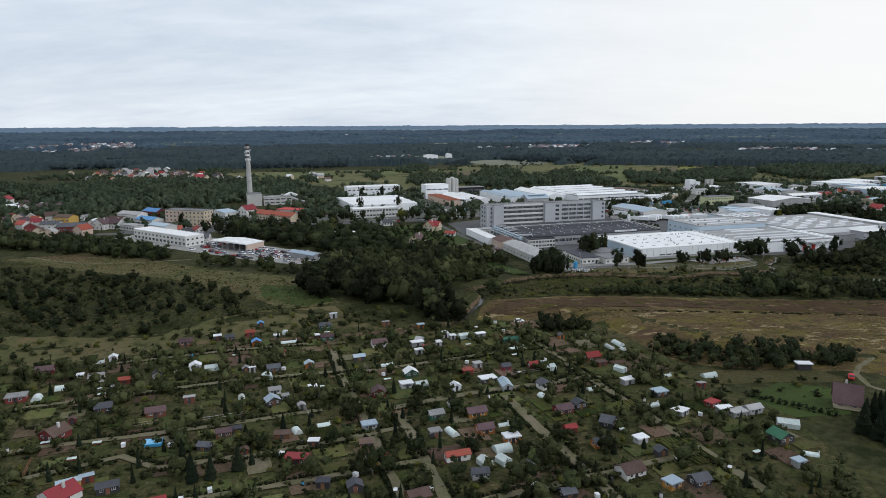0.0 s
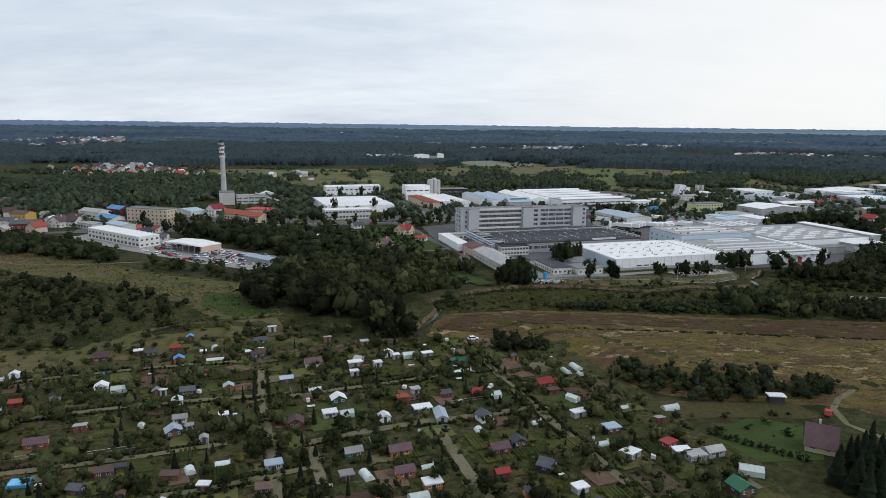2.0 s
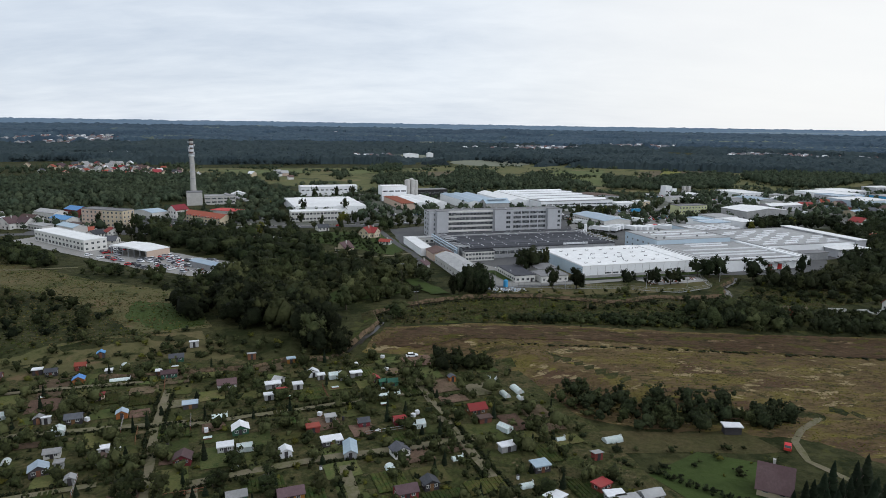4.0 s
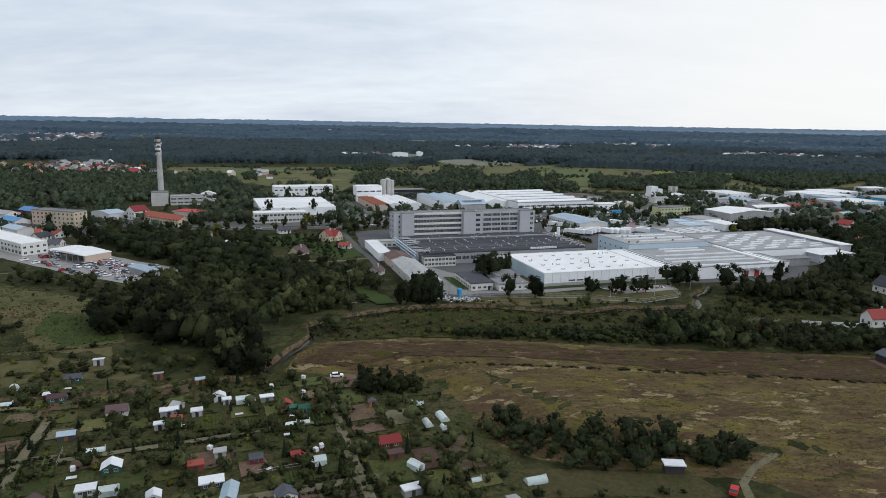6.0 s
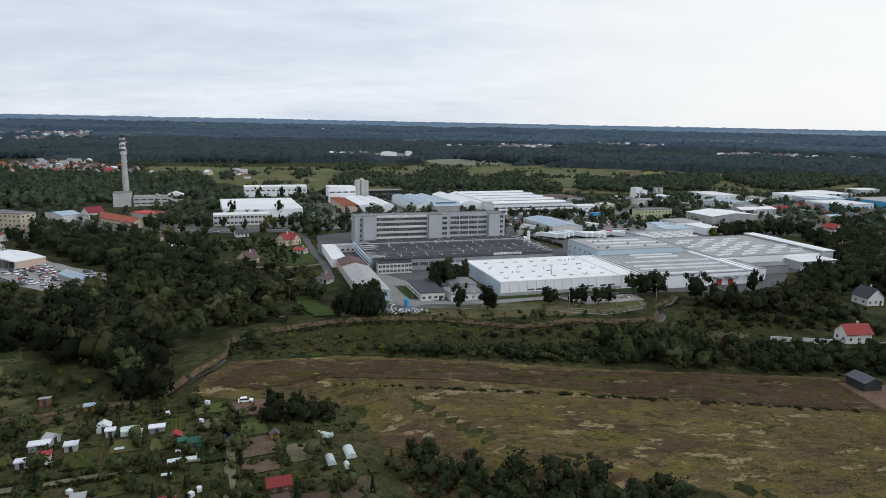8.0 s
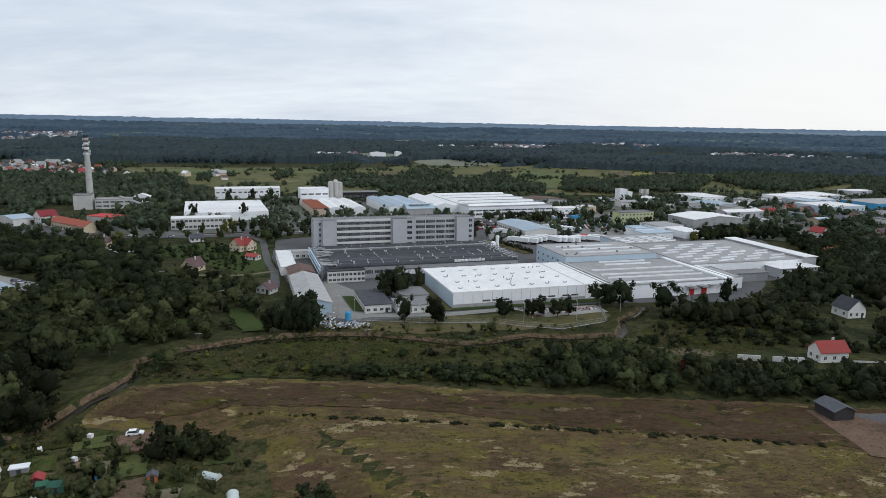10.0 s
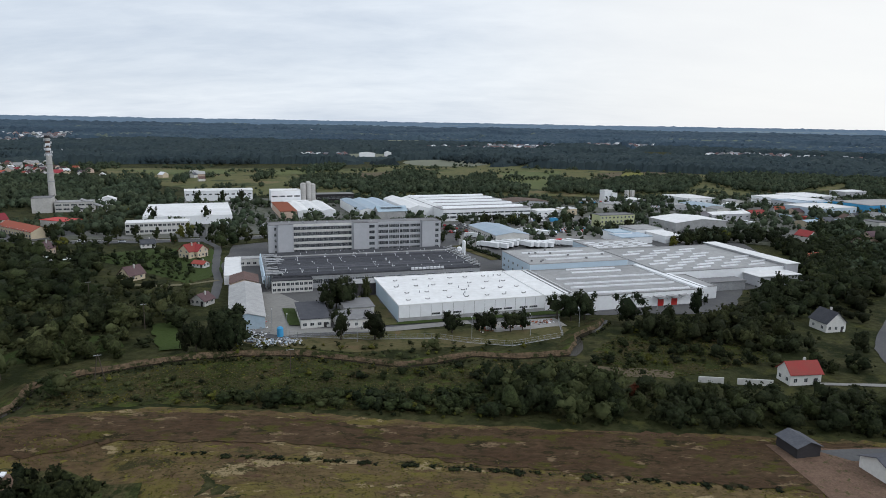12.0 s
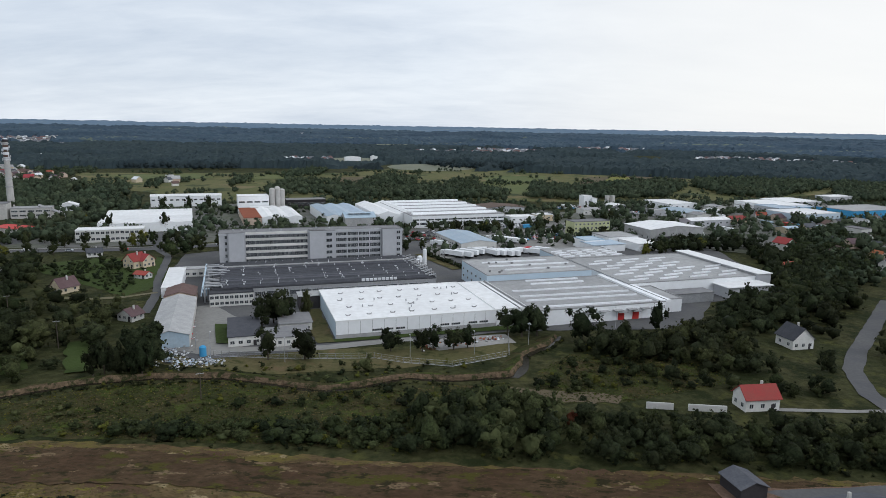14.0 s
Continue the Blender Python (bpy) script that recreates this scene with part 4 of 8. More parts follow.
def office_block():
    """Long five-storey block with window bands between closed stair towers."""
    h = 17.4
    ob = fbuild("office_block", -42, 61, 143, 157, h, "long grey five-storey factory office block with ribbon windows", category="office block", wall="offgrey", roof="grey_roof")
    w, d = 103.0, 14.0

    def at(u):
        return u - 9.5
    for a, b, deep in ((-37, -28.7, 2.2), (6.6, 15.3, 2.2), (48.6, 56.6, 2.2)):
        part("stair_tower", boxes((at(a), at(b), -d / 2 - deep, -d / 2 + 3, 0, h + 0.8)), "offgrey", ob, "closed grey stair tower")
        part("tower_roof", boxes((at(a) - 0.15, at(b) + 0.15, -d / 2 - deep - 0.15, -d / 2 + 3.1, h + 0.8, h + 1.1)), "grey_roof", ob)
    part("parapet", boxes((-w / 2 - 0.2, w / 2 + 0.2, -d / 2 - 0.25, -d / 2 - 0.102, h - 0.9, h + 0.3)), "offgrey", ob, "projecting grey roof edge")
    for a, b, n, bars in ((-28.1, 5.6, 16, 1), (21.5, 47.9, 12, 1)):
        for row in range(5):
            z = 0.9 + 3.45 * row
            wide = (b - a) / n
            part("window_band", boxes((at(a), at(b), -d / 2 - 0.03, -d / 2 + 0.02, z, z + 2.1)), "glass", ob, "dark recessed strip of glass")
            for k in range(n):
                window(ob, at(a + wide * (k + 0.5)), -d / 2 - 0.02, z, 0, wide - 0.35, 2.1, bars)
            part("spandrel", boxes((at(a), at(b), -d / 2 - 0.3, -d / 2 + 0.02, z + 2.12, z + 3.42)), "render" if a < 0 else "offgrey", ob, "pale parapet band between window rows")
    for k in range(5):
        x = at(21.5 + 26.4 * k / 4)
        part("pier", boxes((x - 0.3, x + 0.3, -d / 2 - 0.34, -d / 2 + 0.02, 0.5, h - 0.95)), "offgrey", ob)
    for u, ww in ((-38.4, 1.2), (17.9, 3.4), (58.6, 2.2)):
        for row in range(5):
            window(ob, at(u), -d / 2, 0.9 + 3.45 * row, 0, ww, 1.9, 1)
    for row in range(5):
        for k in range(2):
            window(ob, w / 2, -3 + 6 * k, 0.9 + 3.45 * row, 90, 2.2, 1.9, 1)
            window(ob, -w / 2, -3 + 6 * k, 0.9 + 3.45 * row, -90, 2.2, 1.9, 1)
    rng = random.Random(3)
    for k in range(9):
        x, y = rng.uniform(-45, 45), rng.uniform(-4, 4)
        part("roof_vent", boxes((x - 0.6, x + 0.6, y - 0.5, y + 0.5, h + 0.12, h + rng.uniform(0.9, 1.6))), "metal", ob)


office_block()


def dark_hall():
    """Low hall under black felt, with ridges of skylights, vents and a bank of ducts on its west side."""
    ob = fbuild("workshop_hall", -44, 57, 62, 118, 6.0, "wide low workshop hall with a black ribbed roof", category="factory hall", wall="metal", roof="dark_roof")
    w, d = 101.0, 56.0
    ridge = extrude_profile(bmesh.new(), [(-1.75, 6.12), (1.75, 6.12), (0.5, 7.15), (-0.1, 7.2)], -w / 2 + 3, w / 2 - 3)
    ridge = mesh_of("roof_ridge", ridge)
    gutter = mesh_of("gutter", boxes((-0.18, 0.18, -w / 2 + 3, w / 2 - 3, 6.1, 6.22)))
    glazing = mesh_of("ridge_glazing", extrude_profile(bmesh.new(), [(-1.5, 6.33), (-0.35, 7.06), (-0.4, 7.12), (-1.55, 6.39)][::-1], -w / 2 + 3.5, w / 2 - 3.5))
    for k in range(11):
        y = -d / 2 + 3.4 + k * 3.7
        part("roof_ridge", ridge, "dark_roof", ob, "black felted roof ridge").matrix_basis = pose(0, y, 0, 0, 0, 90)
        part("gutter", gutter, "light_roof", ob).matrix_basis = pose(0, y + 1.86, 0, 0, 0, 90)
        part("ridge_glazing", glazing, "slate", ob, "dull grey glazed slope").matrix_basis = pose(0, y, 0, 0, 0, 90)
    part("ridge_walk", boxes((-w / 2 + 3, w / 2 - 1, d / 2 - 13, d / 2 - 11.4, 6.12, 7.2)), "light_roof", ob, "pale raised walkway on the roof")
    part("rear_roof", boxes((-w / 2 + 1, w / 2 - 1, d / 2 - 10, d / 2 - 0.4, 6.1, 6.9)), "dark_roof", ob, "raised black rear roof")
    rng = random.Random(8)
    vent = mesh_of("roof_vent", tube(tube(bmesh.new(), 0.15, 0.15, 0, 0.5, 8), 0.26, 0.1, 0.5, 0.7, 8))
    for k in range(120):
        v = part("roof_vent", vent, "bright", ob)
        v.location = (-w / 2 + 6 + 7.4 * rng.randrange(13) + rng.uniform(-0.7, 0.7), -d / 2 + 3.4 + 3.7 * rng.randrange(11), 7.0)
    for k in range(34):
        v = part("roof_vent", vent, "bright", ob)
        v.location = (rng.uniform(-w / 2 + 4, w / 2 - 4), d / 2 - rng.uniform(2, 14), 6.6)
    for k in range(60):
        part("fascia_bar", boxes((-w / 2 + 20 + k * 1.3, -w / 2 + 20.5 + k * 1.3, -d / 2 - 0.08, -d / 2 + 0.02, 4.9, 6.0)), "light_roof", ob)

    def pipe(points, r):
        bm = bmesh.new()
        for p, q in zip(points, points[1:]):
            p, q = Vector(p), Vector(q)
            t = tube(bmesh.new(), r, r, 0, (q - p).length + r * 0.6, 10)
            t.transform(Matrix.Translation(p) @ (q - p).to_track_quat("Z", "Y").to_matrix().to_4x4())
            me = mesh_of("tmp", t)
            bm.from_mesh(me)
            bpy.data.meshes.remove(me)
        return bm
    for k in range(15):
        y, r, top = -d / 2 + 2 + k * 3.4 + rng.uniform(-0.6, 0.6), rng.uniform(0.22, 0.42), rng.uniform(5.6, 8.6)
        out = rng.uniform(1.6, 3.6)
        part("duct", pipe([(-w / 2 - out, y, 0.2), (-w / 2 - out, y, top), (-w / 2 + rng.uniform(1, 4), y + rng.uniform(-1, 1), top + rng.uniform(-0.6, 0.3)), (-w / 2 + rng.uniform(4, 7), y, 6.8)], r), rng.choice(("metal", "metal", "light_roof")), ob, "silver air duct")
        if k % 2:
            part("filter_box", boxes((-w / 2 - 3.8, -w / 2 - 1.2, y + 0.8, y + 2.6, 2.0, rng.uniform(4.4, 5.8)), (-w / 2 - 3.6, -w / 2 - 3.3, y + 0.9, y + 1.2, 0, 2.0), (-w / 2 - 1.7, -w / 2 - 1.4, y + 0.9, y + 1.2, 0, 2.0)), rng.choice(("light_roof", "paleblue", "metal")), ob, "pale filter box on legs")
    for out, z, r in ((4.2, 5.2, 0.35), (4.6, 3.6, 0.25), (3.9, 6.6, 0.4)):
        part("pipe", pipe([(-w / 2 - out, -d / 2 + 1, z), (-w / 2 - out, d / 2 - 2, z)], r), "paleblue", ob, "pale blue pipe along the wall")
    for k in range(14):
        y = -d / 2 + 3 + k * 3.6
        part("duct", pipe([(w / 2 + 0.8, y, 0.2), (w / 2 + 0.8, y, 7.4 + (k % 3) * 0.5), (w / 2 - 2.5, y, 7.0)], 0.32), ("metal", "light_roof")[k % 2], ob, "silver air duct")
    for k in range(8):
        y = -d / 2 + 6 + k * 6.4
        part("roof_unit", boxes((w / 2 - 3.4, w / 2 - 2, y, y + 1.6, 6.1, 7.1)), "metal", ob, "grey air handling box")
    for k in range(9):
        part("skylight", boxes((15 + k * 1.9, 16.4 + k * 1.9, -d / 2 + 0.6, -d / 2 + 1.7, 6.1, 7.4)), "bright", ob)
    for k in range(16):
        window(ob, -w / 2 + 20 + k * 5.0, -d / 2, 2.4, 0, 4.4, 2.0, 4)


dark_hall()
fbuild("front_annex", -45, -27, 56.5, 61.9, 5.6, "two-storey white annex with rows of windows", category="factory annex", wall="render", roof="dark_roof", wins=(("f", 0.9, 1.3, 1.6, 9, 1), ("f", 3.4, 1.4, 1.6, 9, 1), ("l", 3.4, 1.4, 1.4, 2, 1), ("l", 0.9, 1.3, 1.4, 2, 1)))
fbuild("gate_house", -62, -46, 118, 124, 4.0, "low white gatehouse with a flat roof", category="gatehouse", wall="render", roof="light_roof", style="slab", wins=(("f", 1.0, 1.3, 1.8, 5, 1),))


def warehouse():
    """White panel warehouse with a slightly ridged membrane roof."""
    h = 6.6
    ob = fbuild("warehouse", 0, 63, 0.5, 48.5, h, "large white steel-panel warehouse with a flat pale roof", category="warehouse", wall="white", roof="white_roof")
    w, d = 63.0, 48.0
    for k in range(15):
        x = -w / 2 + w * k / 14
        part("wall_joint", boxes((x - 0.06, x + 0.06, -d / 2 - 0.05, -d / 2 + 0.01, 0.2, h)), "light_roof", ob)
    part("plinth", boxes((-w / 2 - 0.06, w / 2 + 0.06, -d / 2 - 0.06, -d / 2 + 0.02, 0, 1.7)), "light_roof", ob, "pale grey lower wall band")
    # thin blue-grey sheet colours in the shade of the west wall
    part("side_cladding", boxes((-w / 2 - 0.05, -w / 2 + 0.01, -d / 2, d / 2, 0.1, h - 0.2)), "paleblue", ob, "ribbed side wall, pale blue-grey for its shade")
    for x in (-15.5, -11.0, -6.5, 11.0, 15.5, 22.5, 27):
        window(ob, x - 0.8, -d / 2 - 0.05, 2.2, 0, 3.6, 0.85, 3)
    rng = random.Random(4)
    dome = mesh_of("smoke_vent", rod(rod(boxes((-0.7, 0.7, -0.4, 0.4, 0, 0.2)), (-0.6, 0, 0.2), (-1.0, 0, 0.5), 0.14), (0.6, 0, 0.2), (1.0, 0, 0.5), 0.14))
    for i in range(7):
        for j in range(4):
            v = part("smoke_vent", dome, "eternit", ob, "opened grey smoke vent")
            v.location = (-w / 2 + 6 + i * 8.3 + rng.uniform(-0.6, 0.6) + (j % 2) * 2.4, -d / 2 + 7 + j * 11, h + 0.12)
    for k in range(12):
        x, y = rng.uniform(-27, 27), rng.uniform(-18, 20)
        part("vent_pipe", tube(bmesh.new(), 0.22, 0.22, h, h + 1.1, 8, x, y), "metal", ob)
    return ob


warehouse()
link = fbuild("link_hall", 63.1, 77, 1.5, 48.5, 6.4, "white sloping link roof between two halls", category="factory hall", wall="white", roof="white_roof")
part("gutter", boxes((3.4, 4.0, -23.4, 23.4, 6.53, 6.58)), "slate", link, "dark gutter across the white roof")
part("gutter", boxes((5.6, 6.9, -23.4, 23.4, 6.53, 6.62)), "grey_roof", link, "dark gutter across the white roof")
# closed block; its dark walls stand for the shaded opening under the roof
fbuild("loading_porch", -9, -0.1, 44, 52, 5.6, "open grey loading porch on posts", category="porch", wall="dark", roof="light_roof", style="slab")


def strip_lights(ob, rows, name="skylight", material="bright", label="white skylight strip"):
    for x, y, length, turn, z in rows:
        o = part(name, extrude_profile(bmesh.new(), [(-0.6, 0), (0.6, 0), (0.42, 0.6), (-0.42, 0.6)], -length / 2, length / 2), material, ob, label)
        o.matrix_basis = pose(x, y, z, 0, 0, 90 + turn)


north = fbuild("north_hall", 77.2, 132, 46.6, 82, 9.6, "pale blue production hall with a grey roof", category="factory hall", wall="paleblue", roof="light_roof",
               wins=(("l", 2.2, 1.2, 1.6, 6, 1), ("l", 5.6, 1.2, 1.6, 6, 1)))
strip_lights(north, [(4, -9, 38, 0, 9.7), (2, 0, 44, 0, 9.7), (-2, 9, 36, 0, 9.7)])
rng_n = random.Random(31)
for k in range(10):
    x, y = rng_n.uniform(-24, 24), rng_n.uniform(-14, 14)
    part("roof_vent", boxes((x - 0.4, x + 0.4, y - 0.4, y + 0.4, 9.7, 10.5)), "grey_roof", north)
south = fbuild("south_hall", 77.2, 138, -4, 46.4, 6.4, "broad white hall with a grey roof and skylight strips", category="factory hall", wall="white", roof="light_roof")
strip_lights(south, [(1.3, 22.6, 27, -1.5, 6.5), (0.9, 16.2, 27, -1.5, 6.5), (-0.3, 5.2, 52, -1.5, 6.5), (-1.0, -4.4, 52, -2, 6.5), (-1.2, -11.3, 52, -2, 6.5), (0.4, -21.6, 50, -2, 6.5)])
part("gutter", boxes((30.5, 31.1, -25.0, 25.0, 7.28, 7.34)), "slate", south, "dark gutter in the raised roof edge")
for x in (9.0, 16.0):
    part("dock_door", boxes((x - 1.5, x + 1.5, -25.32, -25.18, 0.05, 3.4)), "redpaint", south, "red loading door")
    part("dock_roof", boxes((x - 2.2, x + 2.2, -27.2, -25.2, 3.7, 4.0)), "light_roof", south)
for k in range(6):
    part("canopy", boxes((-8 + 6.5 * k, -4 + 6.5 * k, -27.4, -25.2, 4.6, 4.9)), "light_roof", south)
part("parapet", boxes((27.6, 33.0, -25.2, 25.2, 6.4, 7.3)), "white", south, "white raised edge of the roof")
fbuild("link_corridor", 138.2, 150, 1, 24, 5.8, "low white side bay with a sloping roof", category="factory annex", wall="white", roof="light_roof")
east = fbuild("east_hall", 138.2, 211, 24.5, 84, 7.4, "broad grey-roofed hall with rows of white skylights", category="factory hall", wall="white", roof="light_roof")
strip_lights(east, [(-27 + 17 * i + (j % 2) * 7, -24 + j * 6.2, 12, 8, 7.5) for i in range(4) for j in range(8) if not (i == 3 and j > 3)])
north_east = fbuild("rear_hall", 136, 176, 84.2, 112, 7.6, "grey-roofed rear hall with skylights", category="factory hall", wall="paleblue", roof="light_roof")
strip_lights(north_east, [(-14 + 10 * i, -10 + j * 5.0, 7.5, 8, 7.7) for i in range(4) for j in range(4)])
fbuild("side_wing", 211.2, 219, 23, 86, 8.6, "long white wing with a raised pale roof", category="factory hall", wall="offgrey", roof="white_roof", style="slab", over=0.6)
fbuild("loading_bay", 186, 211, 14, 24.3, 5.2, "open loading bay with a white roof", category="loading bay", wall="offgrey", roof="white_roof", style="slab", over=0.8)
fbuild("long_canopy", 150.5, 176, 12, 20, 4.4, "grey loading shed with skylights", category="loading bay", wall="metal", roof="grey_roof", style="slab")


def tank(x, y, r, h, label="tall white storage tank", material="white", name="tank"):
    ob = thing(name, x, y, 0, label, "tank")
    part("shell", tube(bmesh.new(), r, r, 0, h, 20), material, ob)
    part("cap", tube(tube(bmesh.new(), r, r * 0.55, h, h + r * 0.4, 20), r * 0.55, 0.1, h + r * 0.4, h + r * 0.5, 20), material, ob)
    KEEP.append((x, y, r + 1))
    return ob


tank(*fac(68, 119), 1.1, 9.0)
tank(*fac(64.5, 117), 1.5, 5.5, "short white storage tank")
tank(*fac(62, 112), 0.9, 5.0, "short white storage tank")

# low sheds and yard at the factory's south-west corner
shed = building("long_shed", 59, 398, FA, 13, 52, 4.6, "long low grey-roofed brick shed", "shed", "render", "eternit", "gable", 1.8, wins=(("l", 1.4, 1.0, 1.4, 10, 1),))
part("front_gable", extrude_profile(bmesh.new(), [(-6.4, 0.1), (6.4, 0.1), (6.4, 4.5), (0, 6.2), (-6.4, 4.5)], -26.06, -25.98), "steel_roof", shed, "blue-grey sheeted gable")
building("shed", 47.8, 434, FA, 12.4, 16, 4.6, "low shed with a faded red roof", "shed", "pink", "brown_roof", "gable", 1.8)
building("white_store", 34, 462, FA, 8, 44, 4.2, "long narrow white flat-roofed store", "shed", "white", "white_roof", wins=(("r", 1.4, 1.0, 1.4, 8, 1),))
building("low_office", 88, 388, FA, 11, 24, 3.6, "low white office with a dark flat roof", "office", "render", "slate", "slab", wins=(("f", 1.0, 1.2, 1.5, 4, 1), ("l", 1.0, 1.2, 1.5, 9, 1)), door=(3.5, 1.1, 2.1, "dark"))
building("low_office", 105, 383, FA, 15, 12, 3.4, "low white outbuilding with a grey flat roof", "office", "render", "grey_roof", "slab", wins=(("f", 1.0, 1.2, 1.2, 5, 1),))
building("low_office", 104, 400, FA, 12, 14, 3.4, "low white outbuilding with a grey flat roof", "office", "render", "grey_roof", "slab", wins=(("f", 1.0, 1.2, 1.2, 4, 1),))
tank(80.5, 366, 1.15, 3.2, "squat blue plastic silo", "bluepaint")


def heap(name, x, y, w, d, h, label, category, seed, mats=("bright", "eternit", "metal", "steel_roof", "slate"), n=120):
    """A pile of odd pieces, one mesh a material."""
    rng = random.Random(seed)
    ob = thing(name, x, y, rng.uniform(0, 40), label, category)
    for m in mats:
        bm = bmesh.new()
        for _ in range(n // len(mats)):
            px, py = rng.gauss(0, w / 4), rng.gauss(0, d / 4)
            top = max(0.3, h * (1 - math.hypot(px / w, py / d) * 1.6))
            z = rng.uniform(0, top)
            s = [rng.uniform(0.12, 0.5) for _ in range(3)]
            k = box(bmesh.new(), -s[0], s[0], -s[1], s[1], -s[2] * 0.4, s[2] * 0.4)
            k.transform(pose(px, py, z + s[2] * 0.3, rng.uniform(-40, 40), rng.uniform(-40, 40), rng.uniform(0, 180)))
            me = mesh_of("tmp", k)
            bm.from_mesh(me)
            bpy.data.meshes.remove(me)
        tagged(part("debris", bm, m, ob), kind="stuff")


for k, (x, y) in enumerate(((68, 364), (73, 361), (79, 359), (66, 369), (84, 360), (62, 372))):
    heap("scrap_heap", x, y, 13, 8, 0.4, "heap of pale scrap and rubble", "scrap heap", 40 + k, ("eternit", "metal", "steel_roof", "slate", "bright"), 70)
for k, (x, y) in enumerate(((165, 381), (172, 384), (157, 377), (180, 388))):
    heap("pallet_stack", x, y, 8, 5, 1.4, "stacks of pallets and building goods", "goods", 60 + k, ("bright", "wood", "eternit", "tile_roof"), 32)


for k in range(5):
    heap("pallet_stack", 70.5 - 2.1 * k + (k % 2), 376 + 7 * k, 5, 6, 1.0, "pallets and red drums stored beside a shed", "goods", 160 + k, ("bright", "redpaint", "eternit", "metal"), 20)


def fence(pts, label, h=2.0):
    ob = thing("fence", pts[0][0], pts[0][1], 0, label, "fence")
    base = Vector(pts[0])
    pm = mesh_of("post", boxes((-0.08, 0.08, -0.08, 0.08, 0, h)))
    for a, b in zip(pts, pts[1:]):
        a, b = Vector(a) - base, Vector(b) - base
        n = max(1, int((b - a).length / 2.6))
        for k in range(n):
            p = a + (b - a) * k / n
            part("post", pm, "concrete", ob).location = (p.x, p.y, 0)
        part("mesh_panel", rod(rod(rod(rod(bmesh.new(), (*a, h - 0.1), (*b, h - 0.1), 0.03), (*a, 1.1), (*b, 1.1), 0.02), (*a, 0.5), (*b, 0.5), 0.02), (*a, 0.12), (*b, 0.12), 0.08), "metal", ob)


fence([(84, 366), (112, 364), (138, 366), (148, 362), (164, 359), (184, 370), (186, 392)], "pale concrete-post fence round the factory")


def clear_spot(x, y, extra=3.0):
    return all(abs(x - a) > r + extra or abs(y - b) > r + extra for a, b, r in KEEP)


# ---- works behind the office block ----
R = 20.0
building("admin_building", -54, 583, R, 40, 13, 7.8, "white two-storey works office with ribbon windows", "office", "render", "white_roof", wins=(("f", 1.4, 1.6, 2.2, 14, 1), ("f", 5.4, 1.6, 2.2, 14, 1), ("r", 1.4, 1.6, 2.0, 3, 1), ("r", 5.4, 1.6, 2.0, 3, 1)))
building("assembly_hall", -60, 655, R, 62, 78, 6.6, "large white hall with a ridged pale roof", "factory hall", "white", "white_roof", "cross", 0.7, gables=4)
building("rear_store", -76, 776, R, 62, 16, 9.6, "long white store at the rear of the works", "factory hall", "white", "white_roof", "cross", 1.4, wins=(("f", 5.5, 1.4, 3.0, 12, 2),))
building("process_building", -2, 733, R, 26, 16, 15.0, "white block-shaped process building", "factory building", "white", "white_roof", wins=(("f", 9.5, 1.4, 5.0, 4, 3),))
building("process_annex", 10, 722, R, 22, 8, 6.5, "low white annex before the silos", "factory annex", "white", "white_roof", wins=(("f", 3.6, 1.2, 3.0, 5, 2),))
for dx, dy in ((0, 0), (4.6, 1.6), (-1.5, 4.4), (3.2, 6.0), (8.0, 3.0)):
    tank(14 + dx, 738 + dy, 2.35, 21.5 - abs(dx - 3) * 0.35, "tall grey concrete silo", "stack", "silo")
building("open_shed", 36, 774, R, 36, 14, 8.2, "open-fronted storage shed with a grey roof", "shed", "dark", "eternit", "slab", wins=(("f", 4.0, 1.6, 5.0, 6, 3),))
building("store_hall", 28.5, 694.4, R, 30.6, 66, 5.8, "low white-roofed store hall", "factory hall", "white", "white_roof", "gable", 1.2, gables=3)
building("red_roofed_hall", 7.6, 686.8, R, 13, 64, 5.9, "hall with a flat rusty-red roof", "factory hall", "pink", "tile_roof", "slab")
building("steel_hall", 78, 704, R, 36, 78, 7.2, "hall under a pale blue sheet-metal roof", "factory hall", "white", "steel_roof", "gable", 1.4, gables=3)
building("gable_hall", 116, 712, R, 34, 78, 8.0, "wide white hall with a shallow pitched roof", "factory hall", "white", "white_roof", "gable", 2.6, gables=2)
gable = building("works_canteen", 99, 662, R, 24, 14, 7.6, "dark-roofed gabled building with solar panels", "building", "eternit", "steel_roof", "cross", 3.4)
for k in range(4):
    part("solar_panel", boxes((-9 + 4.6 * k, -5 + 4.6 * k, -4.6, -2.2, 10.4, 10.55)), "glass", gable)
building("main_hall", 162, 712, R, 78, 92, 9.2, "very large white hall with stepped skylight ridges", "factory hall", "white", "light_roof", wins=(("f", 2.2, 1.8, 5.4, 13, 4), ("f", 5.6, 1.2, 5.4, 13, 4)))
for k in range(5):
    part("ridge", extrude_profile(bmesh.new(), [(-2.6, 9.3), (2.6, 9.3), (1.6, 10.7), (-1.6, 10.7)], -36, 36), "white", bpy.data.objects["main_hall"]).matrix_basis = pose(0, -36 + 21 * k, 0, 0, 0, 90)
building("depot", 178, 578, R, 24, 46, 6.8, "long depot with a blue-grey pitched roof", "depot", "render", "steel_roof", "gable", 1.6, wins=(("l", 3.8, 1.2, 2.0, 14, 1), ("f", 2.6, 1.4, 1.8, 5, 1), ("l", 1.0, 1.6, 2.0, 14, 1)))
